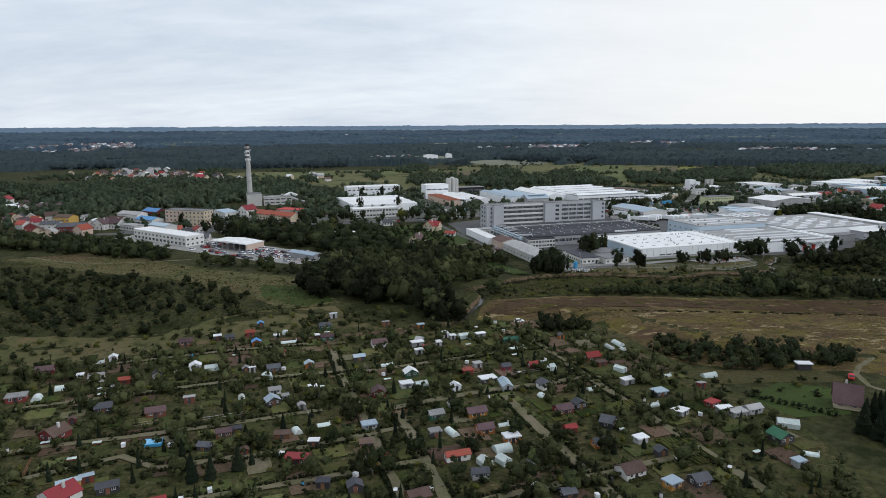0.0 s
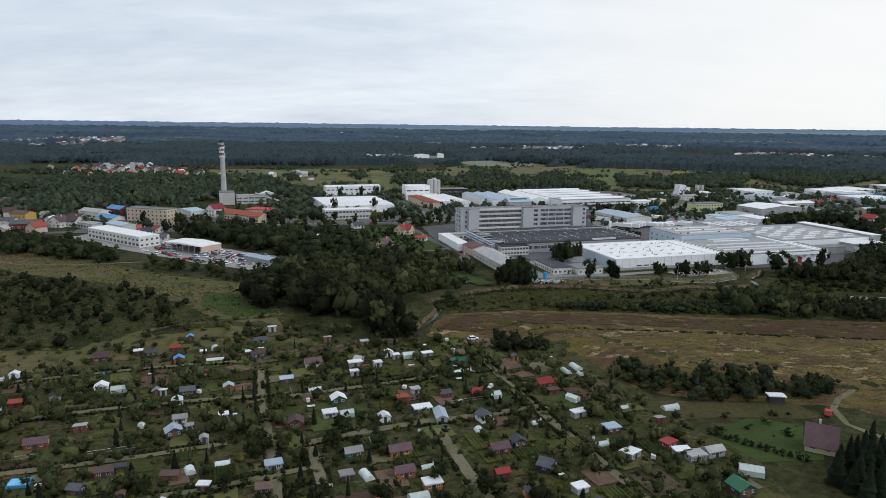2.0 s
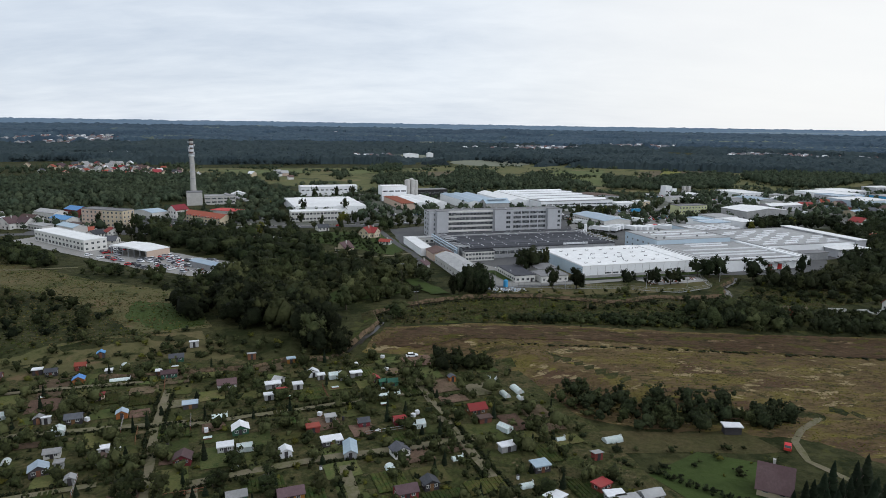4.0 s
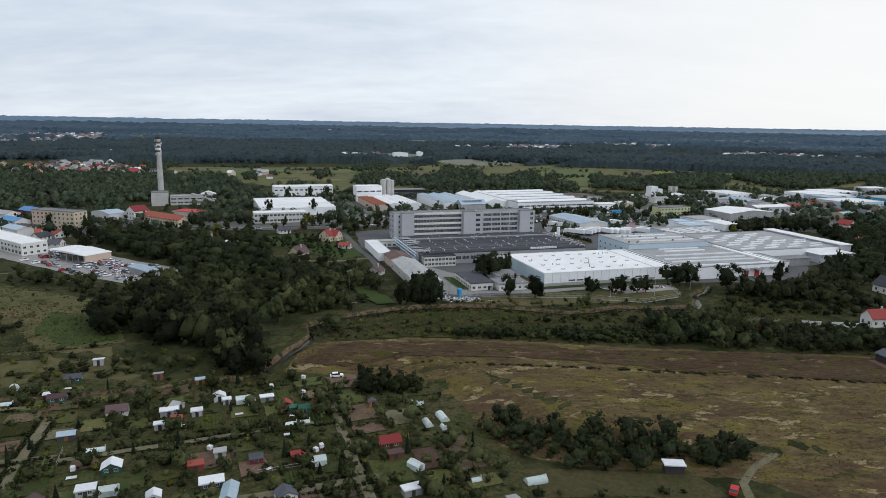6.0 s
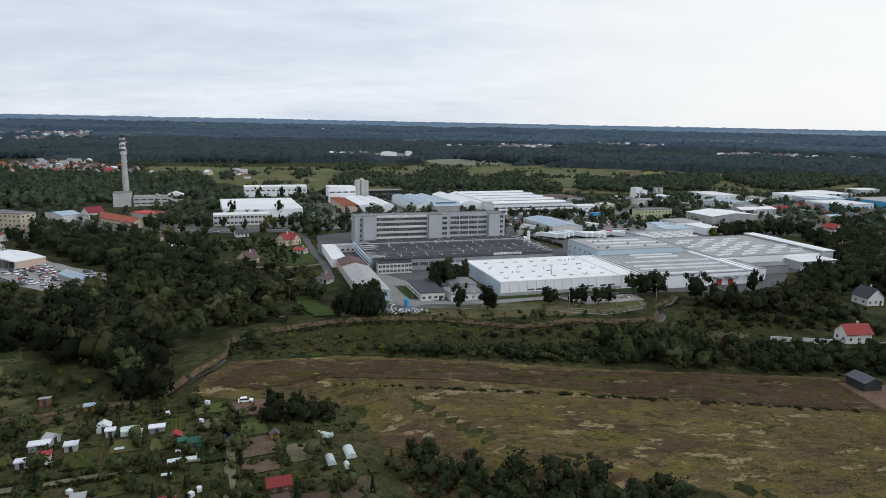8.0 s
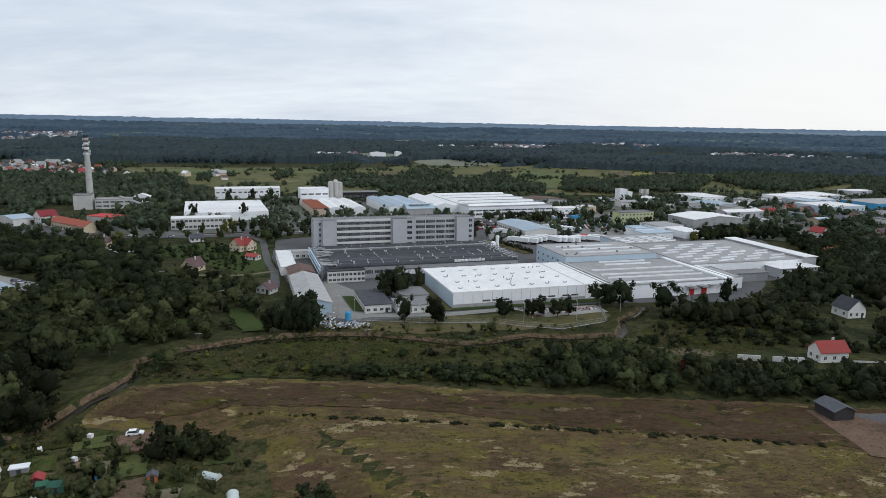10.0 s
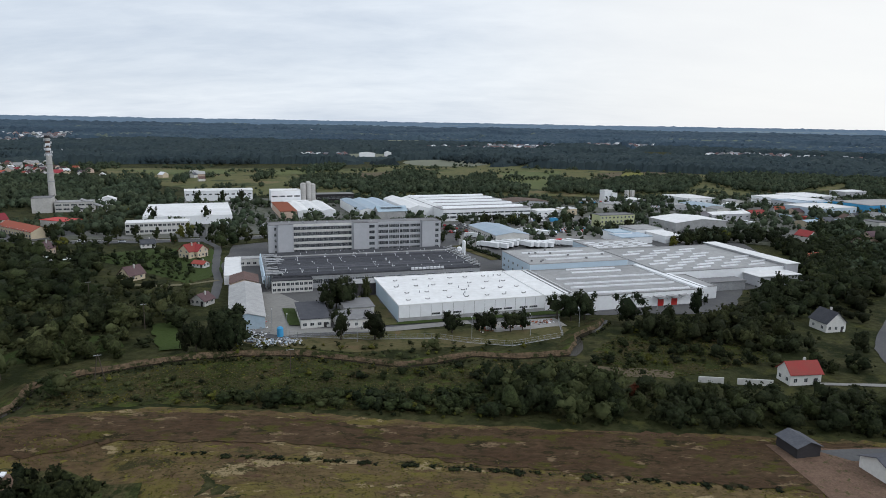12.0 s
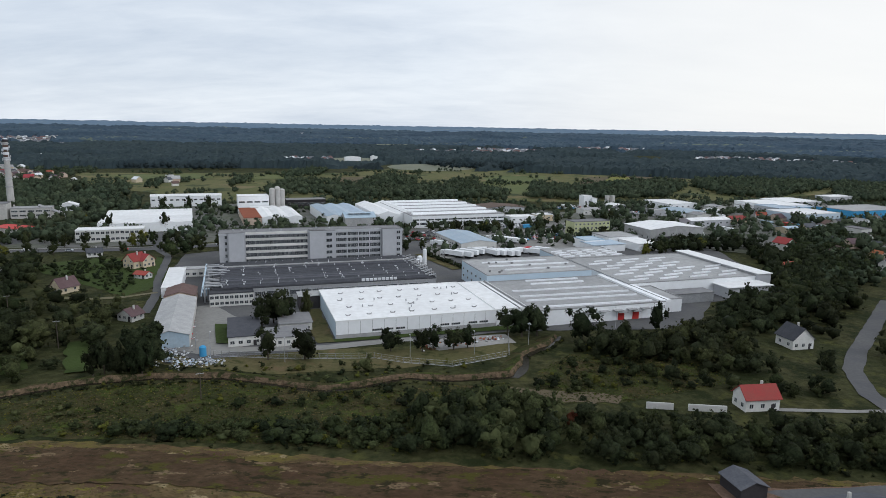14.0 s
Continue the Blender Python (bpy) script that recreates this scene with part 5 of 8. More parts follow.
building("yellow_office", 274, 645, R, 31, 12, 9.6, "pale yellow-green three-storey office", "office", "lime", "grey_roof", wins=(("f", 1.2, 1.4, 1.6, 9, 1), ("f", 4.2, 1.4, 1.6, 9, 1), ("f", 7.2, 1.4, 1.6, 9, 1)))
building("grey_hall", 325, 626, R, 46, 30, 9.4, "grey steel hall with a pale pitched roof", "warehouse", "light_roof", "white_roof", "gable", 2.0, wins=(("l", 3.2, 1.4, 1.6, 5, 1),), door=(-8, 4, 4.2, "dark"))
building("low_hall", 268, 576, R, 24, 16, 4.6, "low white flat-roofed hall", "warehouse", "white", "steel_roof", "slab")
building("low_hall", 292, 590, R, 16, 34, 4.8, "low hall with a pale roof", "warehouse", "white", "white_roof", "slab")

# power station with its chimney
CH = thing("factory_chimney", -201, 714, 0, "tall pale concrete chimney with platforms and aerials", "chimney")
part("shaft", tube(bmesh.new(), 3.0, 1.9, 0, 60.0, 24), "stack", CH)
for k, z in enumerate((21, 28, 36, 45, 52, 57)):
    r = 3.0 - 1.1 * z / 60
    part("platform", tube(bmesh.new(), r + 0.6, r + 0.6, z, z + 0.5, 20), "metal", CH)
part("rim", tube(bmesh.new(), 2.1, 2.05, 58.4, 60.6, 20), "dark", CH, "sooty dark rim")
for z0 in (43.8, 48, 52):
    part("band", tube(bmesh.new(), 2.23 - 0.018 * (z0 - 44), 2.19 - 0.018 * (z0 - 44), z0, z0 + 2.2, 24), "bright", CH, "white warning band")
for z0 in (46, 50.2, 54.2):
    part("band", tube(bmesh.new(), 2.19 - 0.018 * (z0 - 46), 2.15 - 0.018 * (z0 - 46), z0, z0 + 1.8, 24), "brown_roof", CH, "faded red warning band")
for k in range(16):
    a, z = k * 1.9, 43 + (k % 6) * 2.6
    part("aerial", rod(boxes((2.9 * math.cos(a) - 0.25, 2.9 * math.cos(a) + 0.25, 2.9 * math.sin(a) - 0.25, 2.9 * math.sin(a) + 0.25, z, z + 2.0)), (1.8 * math.cos(a), 1.8 * math.sin(a), z + 1), (2.9 * math.cos(a), 2.9 * math.sin(a), z + 1), 0.12), "bright", CH)
KEEP.append((-201, 714, 5))
building("boiler_house", -185, 673, R, 14, 16, 12.0, "block-shaped concrete boiler house", "power station", "stack", "grey_roof", wins=(("l", 7, 2.0, 3.0, 3, 2),))
building("boiler_wing", -164, 682, R, 28, 14, 8.0, "lower concrete wing with a flat roof", "power station", "stack", "light_roof", wins=(("f", 5.2, 1.4, 4.4, 5, 3), ("f", 1.8, 1.4, 4.4, 5, 3)))
conv = thing("coal_conveyor", -160, 684, 0, "sloping covered coal conveyor on trestles", "conveyor")
part("gallery", rod(bmesh.new(), (0, 0, 9.5), (29, -5, 1.4), 0.9), "light_roof", conv)
for k in range(3):
    x = 7 + 8 * k
    part("trestle", rod(rod(bmesh.new(), (x, -0.17 * x - 1.2, 0), (x, -0.17 * x, 9.0 - 0.28 * x), 0.18), (x, -0.17 * x + 1.2, 0), (x, -0.17 * x, 9.0 - 0.28 * x), 0.18), "metal", conv)
building("store_shed", -160, 728, R, 14, 12, 5, "small white gabled store", "shed", "white", "white_roof", "gable", 2.5)

# town along the main road
building("apartment_block", -209, 541, -15, 18, 12, 12.6, "four-storey peach apartment block", "apartment block", "pink", "grey_roof", wins=tuple(("f", 1.0 + 3.0 * k, 1.5, 1.5, 5, 1) for k in range(4)) + tuple(("l", 1.0 + 3.0 * k, 1.5, 1.5, 3, 1) for k in range(4)))
building("apartment_block", -191.4, 536.3, -15, 18.2, 12, 12.4, "four-storey cream apartment block", "apartment block", "cream", "grey_roof", wins=tuple(("f", 1.0 + 3.0 * k, 1.5, 1.5, 5, 1) for k in range(4)) + tuple(("r", 1.0 + 3.0 * k, 1.5, 1.5, 3, 1) for k in range(4)))
building("shop_row", -136, 567, -34, 46, 12, 4.6, "long cream shop building under a red roof", "shop", "cream", "red_roof", "cross", 3.0, wins=(("f", 1.0, 1.6, 2.0, 12, 1), ("f", 3.9, 1.4, 1.4, 12, 1)))
building("shop_gable", -166, 585, -34, 11, 12, 7.0, "gabled shop with a bright red roof", "shop", "render", "red_roof", "gable", 3.8, wins=(("f", 1.0, 1.6, 1.6, 3, 1), ("f", 4.2, 1.5, 1.6, 3, 1)))
building("white_store", -190, 588, -34, 26, 14, 5, "low store with a pale grey-blue roof", "shop", "render", "steel_roof", "gable", 1.6)
building("filling_station", -132, 604, -20, 24, 14, 4.6, "low shop with a red fascia", "shop", "render", "redpaint", "slab")
building("car_dealer", -186, 461, -35, 62, 14, 6.8, "long white two-storey car workshop", "workshop", "render", "white_roof", wins=(("f", 1.0, 1.8, 2.8, 14, 2), ("f", 4.2, 1.3, 2.0, 14, 1), ("r", 4.2, 1.3, 1.6, 4, 1), ("r", 1.0, 1.3, 1.6, 4, 1)))
cano = thing("canopy_shed", -129, 432, -30, "open shed with a white sheet roof", "shed")
KEEP.append((-129, 432, 12))
part("roof", extrude_profile(bmesh.new(), [(-17, 5.0), (17, 5.0), (17, 5.25), (0, 6.1), (-17, 5.25)], -8, 8), "white_roof", cano)
for k in range(7):
    for y in (-7.5, 7.5):
        part("post", boxes((-16 + 5.3 * k, -15.6 + 5.3 * k, y - 0.2, y + 0.2, 0, 5)), "metal", cano)
part("back_wall", boxes((-16.5, 16.5, 7.6, 7.9, 0, 5)), "dark", cano)
part("end_wall", boxes((16.6, 16.9, -7.6, 7.6, 0, 5)), "pink", cano)
building("blue_shed", -77, 397, -37, 22, 7, 3.6, "low shed with a pale blue sheet roof", "shed", "metal", "steel_roof", "cross", 0.8)
building("blue_store", -234, 541, -30, 21, 11, 5.0, "store with a bright blue pitched roof", "shop", "render", "blue_roof", "cross", 2.0, wins=(("f", 1.0, 1.6, 2.4, 7, 1),))
building("blue_store", -249, 586, -30, 18, 11, 6.0, "red-walled store with a bright blue roof", "shop", "redwood", "blue_roof", "cross", 2.4, wins=(("f", 1.0, 1.6, 2.4, 4, 1),))
building("workshop", -206, 500, -35, 22, 10, 6.0, "white workshop with a grey roof", "workshop", "render", "steel_roof", "cross", 1.6, wins=(("f", 1.0, 1.6, 2.4, 5, 1),))


def house(x, y, rot, w, d, label, wall="render", roof="slate", h=4.6, rise=3.6, style="gable", group=""):
    w, d, h, rise = w * 0.8, d * 0.8, h * 0.88, rise * 0.8
    f = ("f", 1.0, 1.3, 1.2, 3, 1)
    ob = building("house", x, y, rot, w, d, h, label, "house", wall, roof, style, rise, wins=(f, ("l", 1.0, 1.3, 1.2, 2, 1), ("r", 1.0, 1.3, 1.2, 2, 1)) + ((("f", 3.4, 1.2, 1.1, 2, 1),) if h > 4 else ()), door=(w * 0.3, 1.0, 2.05, "dark"), group=group, over=0.5, chimney=True)
    return ob


house(-3, 503, -25, 10, 11, "cream house with a red hipped tile roof", "cream", "red_roof", 4.8, 4.4)
house(1, 505, 65, 10, 9, "red-roofed side wing of a cream house", "cream", "red_roof", 4.6, 3.8)
house(-11, 449, -28, 10, 11, "pale house with a dark steep roof", "cream", "mauve", 3.4, 4.6)
house(38, 407, -20, 9, 8, "small house with a purple-brown roof", "render", "mauve", 2.8, 3.0)
house(-197, 502, 20, 11, 9, "small house with an orange-brown roof", "render", "tile_roof", 2.8, 3.0, "cross")
house(-179, 501, 45, 11, 9, "small white house with a red roof", "render", "red_roof", 2.8, 3.0, "gable")
house(-185, 490, 70, 11, 9, "low house with a grey roof", "render", "slate", 2.8, 3.0, "cross")
house(-163, 468, 95, 11, 9, "low outbuilding with a dark roof", "render", "slate", 2.8, 3.0, "gable")
building("store_shed", -214, 520, -20, 15, 8, 4.4, "white store with a faded brown flat roof", "shop", "render", "brown_roof", "slab", wins=(("f", 1.0, 1.4, 1.8, 5, 1),))
house(-304, 523, 10, 17, 12, "white flat-gabled house with a grey roof", "render", "slate", 5.0, 2.0, "cross")
house(-313, 511, 30, 11, 10, "low house with a red-brown roof", "redwood", "brown_roof", 4.0, 3.4)
building("shop", -301, 539, -10, 14, 11, 7.5, "ochre two-storey block with a brown roof", "shop", "yellow", "brown_roof", "cross", 1.8, wins=(("f", 1.2, 1.4, 1.4, 4, 1), ("f", 4.4, 1.4, 1.4, 4, 1)))
building("shop", -280, 510, 18, 20, 11, 4.2, "low red-walled shop with a dark slate roof", "shop", "redwood", "slate", "cross", 2.4, wins=(("f", 1.0, 1.6, 2.2, 5, 1),))
house(-262, 520, -15, 14, 13, "white house with a steep purple-brown roof", "render", "mauve", 5.2, 5.0)
house(-252, 523, -15, 11, 12, "white house with a purple-brown roof", "render", "mauve", 5.0, 4.6, "cross")
house(-262, 545, -20, 18, 13, "white house with a weathered brown roof", "render", "brown_roof", 4.8, 3.4, "cross")
building("shop", -260, 568, -25, 24, 12, 6.0, "white shop hall with a pale roof", "shop", "render", "eternit", "cross", 2.0, wins=(("f", 1.2, 1.6, 2.2, 6, 1),))
building("shop", -236, 515, -30, 18, 9, 4.0, "low white shop with a pale flat roof", "shop", "render", "eternit", "slab", wins=(("f", 1.0, 1.6, 2.2, 5, 1),))
building("garage", -63, 474, -10, 17, 8, 3.6, "low white flat-roofed garage", "garage", "render", "white_roof", door=(3, 3, 2.4, "eternit"))
house(-85, 503, 5, 11, 10, "house with a purple-brown hipped roof", "pink", "mauve", 4.8, 4.4)
house(-39, 531, 30, 10, 9, "small house with a grey roof", "render", "slate", 3.0, 2.6, "cross")
house(-128, 520, 25, 11, 9, "low house with a dark roof", "render", "slate", 3.0, 3.0, "cross")
house(12, 478, -20, 9, 6, "small outbuilding with a red roof", "render", "red_roof", 2.6, 1.6, "cross")
house(291, 385, 12, 11, 11, "white gabled house with a dark roof", "render", "slate", 4.4, 5.0)
house(250, 330, 8, 13, 8, "white house with a red tile roof", "render", "red_roof", 4.4, 3.6, "cross")
house(355, 512, 25, 18, 12, "low house with a red tile roof", "render", "tile_roof", 3.6, 4.0, "cross")
house(420, 520, 10, 12, 10, "white house with a grey roof", "render", "slate", 5, 3.4, "cross")
house(124, 187, 62, 7.4, 8.6, "farmhouse with a steep purple-brown roof", "cream", "mauve", 2.6, 5.6)
house(243, 274, 100, 12, 16, "new white bungalow with a dark grey roof", "render", "slate", 3.4, 2.4, "gable")
building("barn", 225.5, 285, 12, 6.5, 7, 2.9, "black timber garage with a dark pitched roof", "garage", "dark", "slate", "gable", 1.3, over=0.4)
building("farm_shelter", 127, 216, -4, 4.4, 2.4, 2.2, "low open shelter with a white roof", "shelter", "dark", "bright", "slab")
bl = thing("garden_wall", 229, 327, -6, "long low white garden wall", "wall")
part("panel", boxes((-11, -3.5, -0.2, 0.2, 0, 1.9)), "render", bl)
part("panel", boxes((0.5, 11, -0.2, 0.2, 0, 1.9)), "render", bl)


def car(x, y, rot, label="car parked in a yard", paint="carpaint", group="parked cars"):
    if (paint,) not in CARS:
        ob = new("car")
        tagged(ob, label, "car", group)
        prof = [(-2.1, 0.35), (2.1, 0.35), (2.15, 0.75), (1.2, 0.92), (-2.05, 0.95)]
        part("body", extrude_profile(bmesh.new(), prof, -0.86, 0.86), paint, ob)
        part("cabin", extrude_profile(bmesh.new(), [(-1.75, 0.93), (1.1, 0.93), (0.45, 1.45), (-1.45, 1.48)], -0.74, 0.74), "glass", ob, "dark car windows")
        part("car_roof", boxes((-1.4, 0.42, -0.7, 0.7, 1.47, 1.52)), paint, ob)
        for wx in (-1.3, 1.3):
            for wy in (-0.8, 0.8):
                part("wheel", tube(bmesh.new(), 0.32, 0.32, -0.1, 0.1, 12), "tyre", ob).matrix_basis = pose(wx, wy, 0.32, 90, 0, 0)
        ob.matrix_basis = pose(x, y, 0.3 + dip(x, y), 0, 0, rot)
        CARS[(paint,)] = ob
        return ob
    ob = copy_thing(CARS[(paint,)], pose(x, y, 0.3 + dip(x, y), 0, 0, rot))
    return tagged(ob, label, "car", group)


CARS = {}
car(38.3, 273.4, 14, "white hatchback parked on the grass", "white", "cars by the gardens")
car(137, 206, 60, "red car on a gravel track", "redpaint", "cars by the gardens")
CRNG = random.Random(77)
for k in range(62):
    u, v = CRNG.uniform(-46, 30), CRNG.uniform(-14, 14)
    a = radians(-35)
    x, y = -118 + u * math.cos(a) - v * math.sin(a) * 1.5, 410 + u * math.sin(a) + v * math.cos(a) * 1.5
    if abs(x + 129) + abs(y - 432) > 20 and inside((x, y), [(-160, 424), (-112, 396), (-82, 383), (-66, 388), (-66, 408), (-101, 430), (-150, 466)]):
        car(x, y, CRNG.choice((-35, 55, 50, -30)) + CRNG.uniform(-8, 8), "car in a crowded dealer's yard", CRNG.choice(("carpaint", "carpaint", "white", "white", "slate", "slate", "redpaint")), "cars in the dealer's yard")
for k in range(6):
    heap("scrap_heap", -100 + 7 * k, 396 - 2.5 * k + (k % 2) * 5, 8, 6, 1.4, "heap of car parts and scrap", "scrap heap", 90 + k, ("bright", "metal", "slate", "tile_roof"), 40)
for k in range(26):
    p = fac(78 + 4 * (k % 9) + CRNG.uniform(-1, 1), 200 + 14 * (k // 9) + CRNG.uniform(-1, 1))
    car(*p, 107 + CRNG.uniform(-4, 4), "car in the works car park", CRNG.choice(("carpaint", "white", "slate", "redpaint")), "cars in the works car park")
for x, y, r in ((-60, 543, 8), (-30, 549, 12), (-10, 557, 16), (70, 594, 22), (20, 572, 20), (-85, 542, 20), (-110, 531, 20)):
    car(x, y, r, "car on the main road", CRNG.choice(("carpaint", "white", "redpaint")), "cars on the road")

LORRY = []


def lorry(x, y, rot, cab="white", label="white articulated lorry parked in a yard"):
    if not LORRY:
        ob = new("lorry")
        tagged(ob, label, "lorry", "parked lorries")
        part("trailer", boxes((-8, 5.2, -1.25, 1.25, 1.2, 3.95)), "white", ob)
        part("cab", extrude_profile(bmesh.new(), [(5.8, 0.6), (8, 0.6), (8, 2.4), (7.6, 3.4), (5.8, 3.4)], -1.2, 1.2), cab, ob)
        part("chassis", boxes((-8, 7.6, -0.5, 0.5, 0.7, 1.2)), "tyre", ob)
        for wx in (-6.6, -5.3, -4.0, 4.2, 6.9):
            part("wheel_pair", tube(bmesh.new(), 0.5, 0.5, -1.2, 1.2, 12), "tyre", ob).matrix_basis = pose(wx, 0, 0.5, 90, 0, 0)
        ob.matrix_basis = pose(x, y, 0.3, 0, 0, rot)
        LORRY.append(ob)
        return ob
    return tagged(copy_thing(LORRY[0], pose(x, y, 0.3, 0, 0, rot)), label)


for u, v, turn in ((94.5, 172.8, 128), (96, 136, 126), (101, 140, 126), (106, 143, 126), (115, 138, 112), (119, 137, 112), (123, 134.5, 112), (127, 134, 112), (138.6, 184, 140), (143, 178, 140), (147, 172, 140), (144, 132, 130), (150, 136, 130), (112, 146, 17), (91, 139, 126), (132, 137, 20), (60, 176, 107), (66, 178, 107)):
    lorry(*fac(u, v), turn + 17)
building("red_container", *fac(141, 144), FA + 30, 12, 2.6, 2.7, "red steel shipping container", "container", "redpaint", "redpaint", "slab", over=0.05)
building("hall", 310, 812, 20, 9, 9, 11.8, "tall white plant tower among the eastern yards", "factory hall", "white", "white_roof", "flat", 0.8, wins=(("f", 5.3, 1.4, 2.2, 2, 1),))
building("hall", 317, 812, 20, 6, 8, 9.3, "white plant tower among the eastern yards", "factory hall", "white", "white_roof", "flat", 0.8)
building("hall", 335, 824, 20, 3, 4, 10.8, "narrow concrete silo tower among the eastern yards", "factory hall", "stack", "stack", "flat", 0.8)
building("hall", 341, 825, 20, 3, 4, 10.8, "narrow concrete silo tower among the eastern yards", "factory hall", "stack", "stack", "flat", 0.8)
building("hall", 339, 804, 20, 18, 16, 4.0, "grey hall with a white roof", "factory hall", "offgrey", "white_roof", "gable", 1.5, wins=(("f", 1.8, 1.0, 2.2, 3, 1),))
building("hall", 398, 820, 20, 35, 40, 6.2, "white flat-roofed hall among the eastern yards", "factory hall", "white", "white_roof", "flat", 0.8, wins=(("f", 2.8, 1.4, 2.2, 5, 1),))
building("hall", 393, 768, 20, 33, 36, 3.7, "hall with a pale blue-grey roof", "factory hall", "white", "steel_roof", "gable", 1.5)
building("hall", 383, 693, 20, 41, 14, 5.8, "long low hall with a white roof", "factory hall", "offgrey", "white_roof", "cross", 1.5, wins=(("f", 2.6, 1.4, 2.2, 6, 1),))
building("hall", 428, 781, 20, 15, 14, 2.5, "small white arched store among the eastern yards", "factory hall", "white", "white_roof", "gable", 2)
building("hall", 502, 820, 20, 46, 50, 6.8, "wide white-roofed hall among the eastern yards", "factory hall", "white", "white_roof", "flat", 0.8, wins=(("f", 3.0, 1.4, 2.2, 7, 1),))
building("hall", 543, 860, 20, 47, 40, 5.9, "wide hall with a pale roof", "factory hall", "offgrey", "white_roof", "flat", 0.8, wins=(("f", 2.6, 1.4, 2.2, 7, 1),))
building("hall", 624, 912, 20, 38, 20, 6.3, "long grey hall with a white roof", "factory hall", "offgrey", "white_roof", "flat", 0.8, wins=(("f", 2.9, 1.4, 2.2, 6, 1),))
building("hall", 520, 797, 20, 25, 18, 6.1, "bright blue hall with a pale roof", "factory hall", "bluepaint", "steel_roof", "flat", 0.8, wins=(("f", 2.7, 1.4, 2.2, 4, 1),))
building("hall", 489, 784, 20, 24, 30, 7.1, "grey-blue hall among the eastern yards", "factory hall", "offgrey", "steel_roof", "flat", 0.8, wins=(("f", 3.2, 1.4, 2.2, 3, 1),))
building("hall", 496, 749, 20, 50, 36, 6.7, "long pale blue hall among the eastern yards", "factory hall", "paleblue", "white_roof", "flat", 0.8, wins=(("f", 3.0, 1.4, 2.2, 8, 1),))
building("hall", 570, 780, 20, 72, 40, 7.6, "large blue hall among the eastern yards", "factory hall", "bluepaint", "light_roof", "flat", 0.8, wins=(("f", 3.4, 1.4, 2.2, 11, 1),))
building("hall", 485, 653, 20, 11, 16, 6.2, "white flat-roofed block among the eastern yards", "factory hall", "render", "grey_roof", "flat", 0.8, wins=(("f", 2.8, 1.4, 2.2, 2, 1),))
building("hall", 218, 776, 20, 51, 30, 3.8, "long hall with a brown roof", "factory hall", "offgrey", "brown_roof", "gable", 2)
building("hall", 230, 702, 20, 24, 14, 4.7, "low white store among the eastern yards", "factory hall", "white", "white_roof", "flat", 0.8, wins=(("f", 2.1, 1.2, 2.2, 4, 1),))
building("hall", 250, 712, 20, 15, 12, 5.2, "low cream store among the eastern yards", "factory hall", "cream", "white_roof", "flat", 0.8, wins=(("f", 2.3, 1.3, 2.2, 2, 1),))
building("hall", 261, 585, 20, 15, 14, 5.8, "low white shed among the eastern yards", "factory hall", "white", "steel_roof", "flat", 0.8, wins=(("f", 2.6, 1.4, 2.2, 2, 1),))
building("hall", 283, 602, 20, 24, 20, 6.0, "low pale hall among the eastern yards", "factory hall", "white", "light_roof", "flat", 0.8, wins=(("f", 2.7, 1.4, 2.2, 4, 1),))
building("hall", 422, 721, 20, 18, 12, 2.5, "building with a red roof", "factory hall", "cream", "red_roof", "cross", 3)
building("hall", 472, 741, 20, 18, 12, 2.6, "house-like block with a dark roof", "factory hall", "pink", "mauve", "cross", 3)
building("hall", 479, 817, 20, 21, 20, 4.4, "low pale hall among the eastern yards", "factory hall", "white", "light_roof", "flat", 0.8, wins=(("f", 2.0, 1.1, 2.2, 3, 1),))


def far_cars(rows, label):
    """Rows of cars too far off to tell apart, in one mesh: (x, y, turn, paint)."""
    mats = ["carpaint", "white", "redpaint", "slate", "bluepaint", "glass"]
    bm = bmesh.new()
    for x, y, rot, paint in rows:
        for data, m in ((extrude_profile(bmesh.new(), [(-2.1, 0.3), (2.1, 0.3), (2.15, 0.75), (1.2, 0.92), (-2.05, 0.95)], -0.86, 0.86), paint), (extrude_profile(bmesh.new(), [(-1.75, 0.93), (1.1, 0.93), (0.45, 1.45), (-1.45, 1.48)], -0.74, 0.74), "glass"), (boxes((-1.4, 0.42, -0.7, 0.7, 1.47, 1.53)), paint)):
            for f in data.faces:
                f.material_index = mats.index(m)
            data.transform(pose(x, y, 0.25, 0, 0, rot))
            me = mesh_of("tmp", data)
            bm.from_mesh(me)
            bpy.data.meshes.remove(me)
    me = mesh_of("parked_cars", bm)
    for m in mats:
        me.materials.append(M[m])
    solo("parked_cars", me, "white", label, "cars", kind="stuff")


FR = random.Random(18)
PAINTS = ("carpaint", "carpaint", "white", "white", "redpaint", "slate", "bluepaint")
rows = []
for cx, cy, cols, lines in ((236, 612, 14, 4), (285, 676, 12, 3), (226, 668, 10, 3), (-86, 588, 10, 2), (20, 616, 9, 2), (340, 760, 12, 4), (420, 760, 10, 4), (470, 700, 8, 3), (360, 690, 10, 3), (-150, 536, 10, 2), (-200, 486, 10, 2), (120, 620, 8, 2), (300, 800, 14, 3), (260, 740, 10, 3)):
    for i in range(cols):
        for j in range(lines):
            x, y = cx + (i - cols / 2) * 2.8 * 0.94 - j * 5.6 * 0.34, cy + (i - cols / 2) * 2.8 * 0.34 + j * 5.6 * 0.94
            if FR.random() < 0.72 and clear_spot(x, y, 2):
                rows.append((x, y, 110 + FR.uniform(-4, 4), FR.choice(PAINTS)))
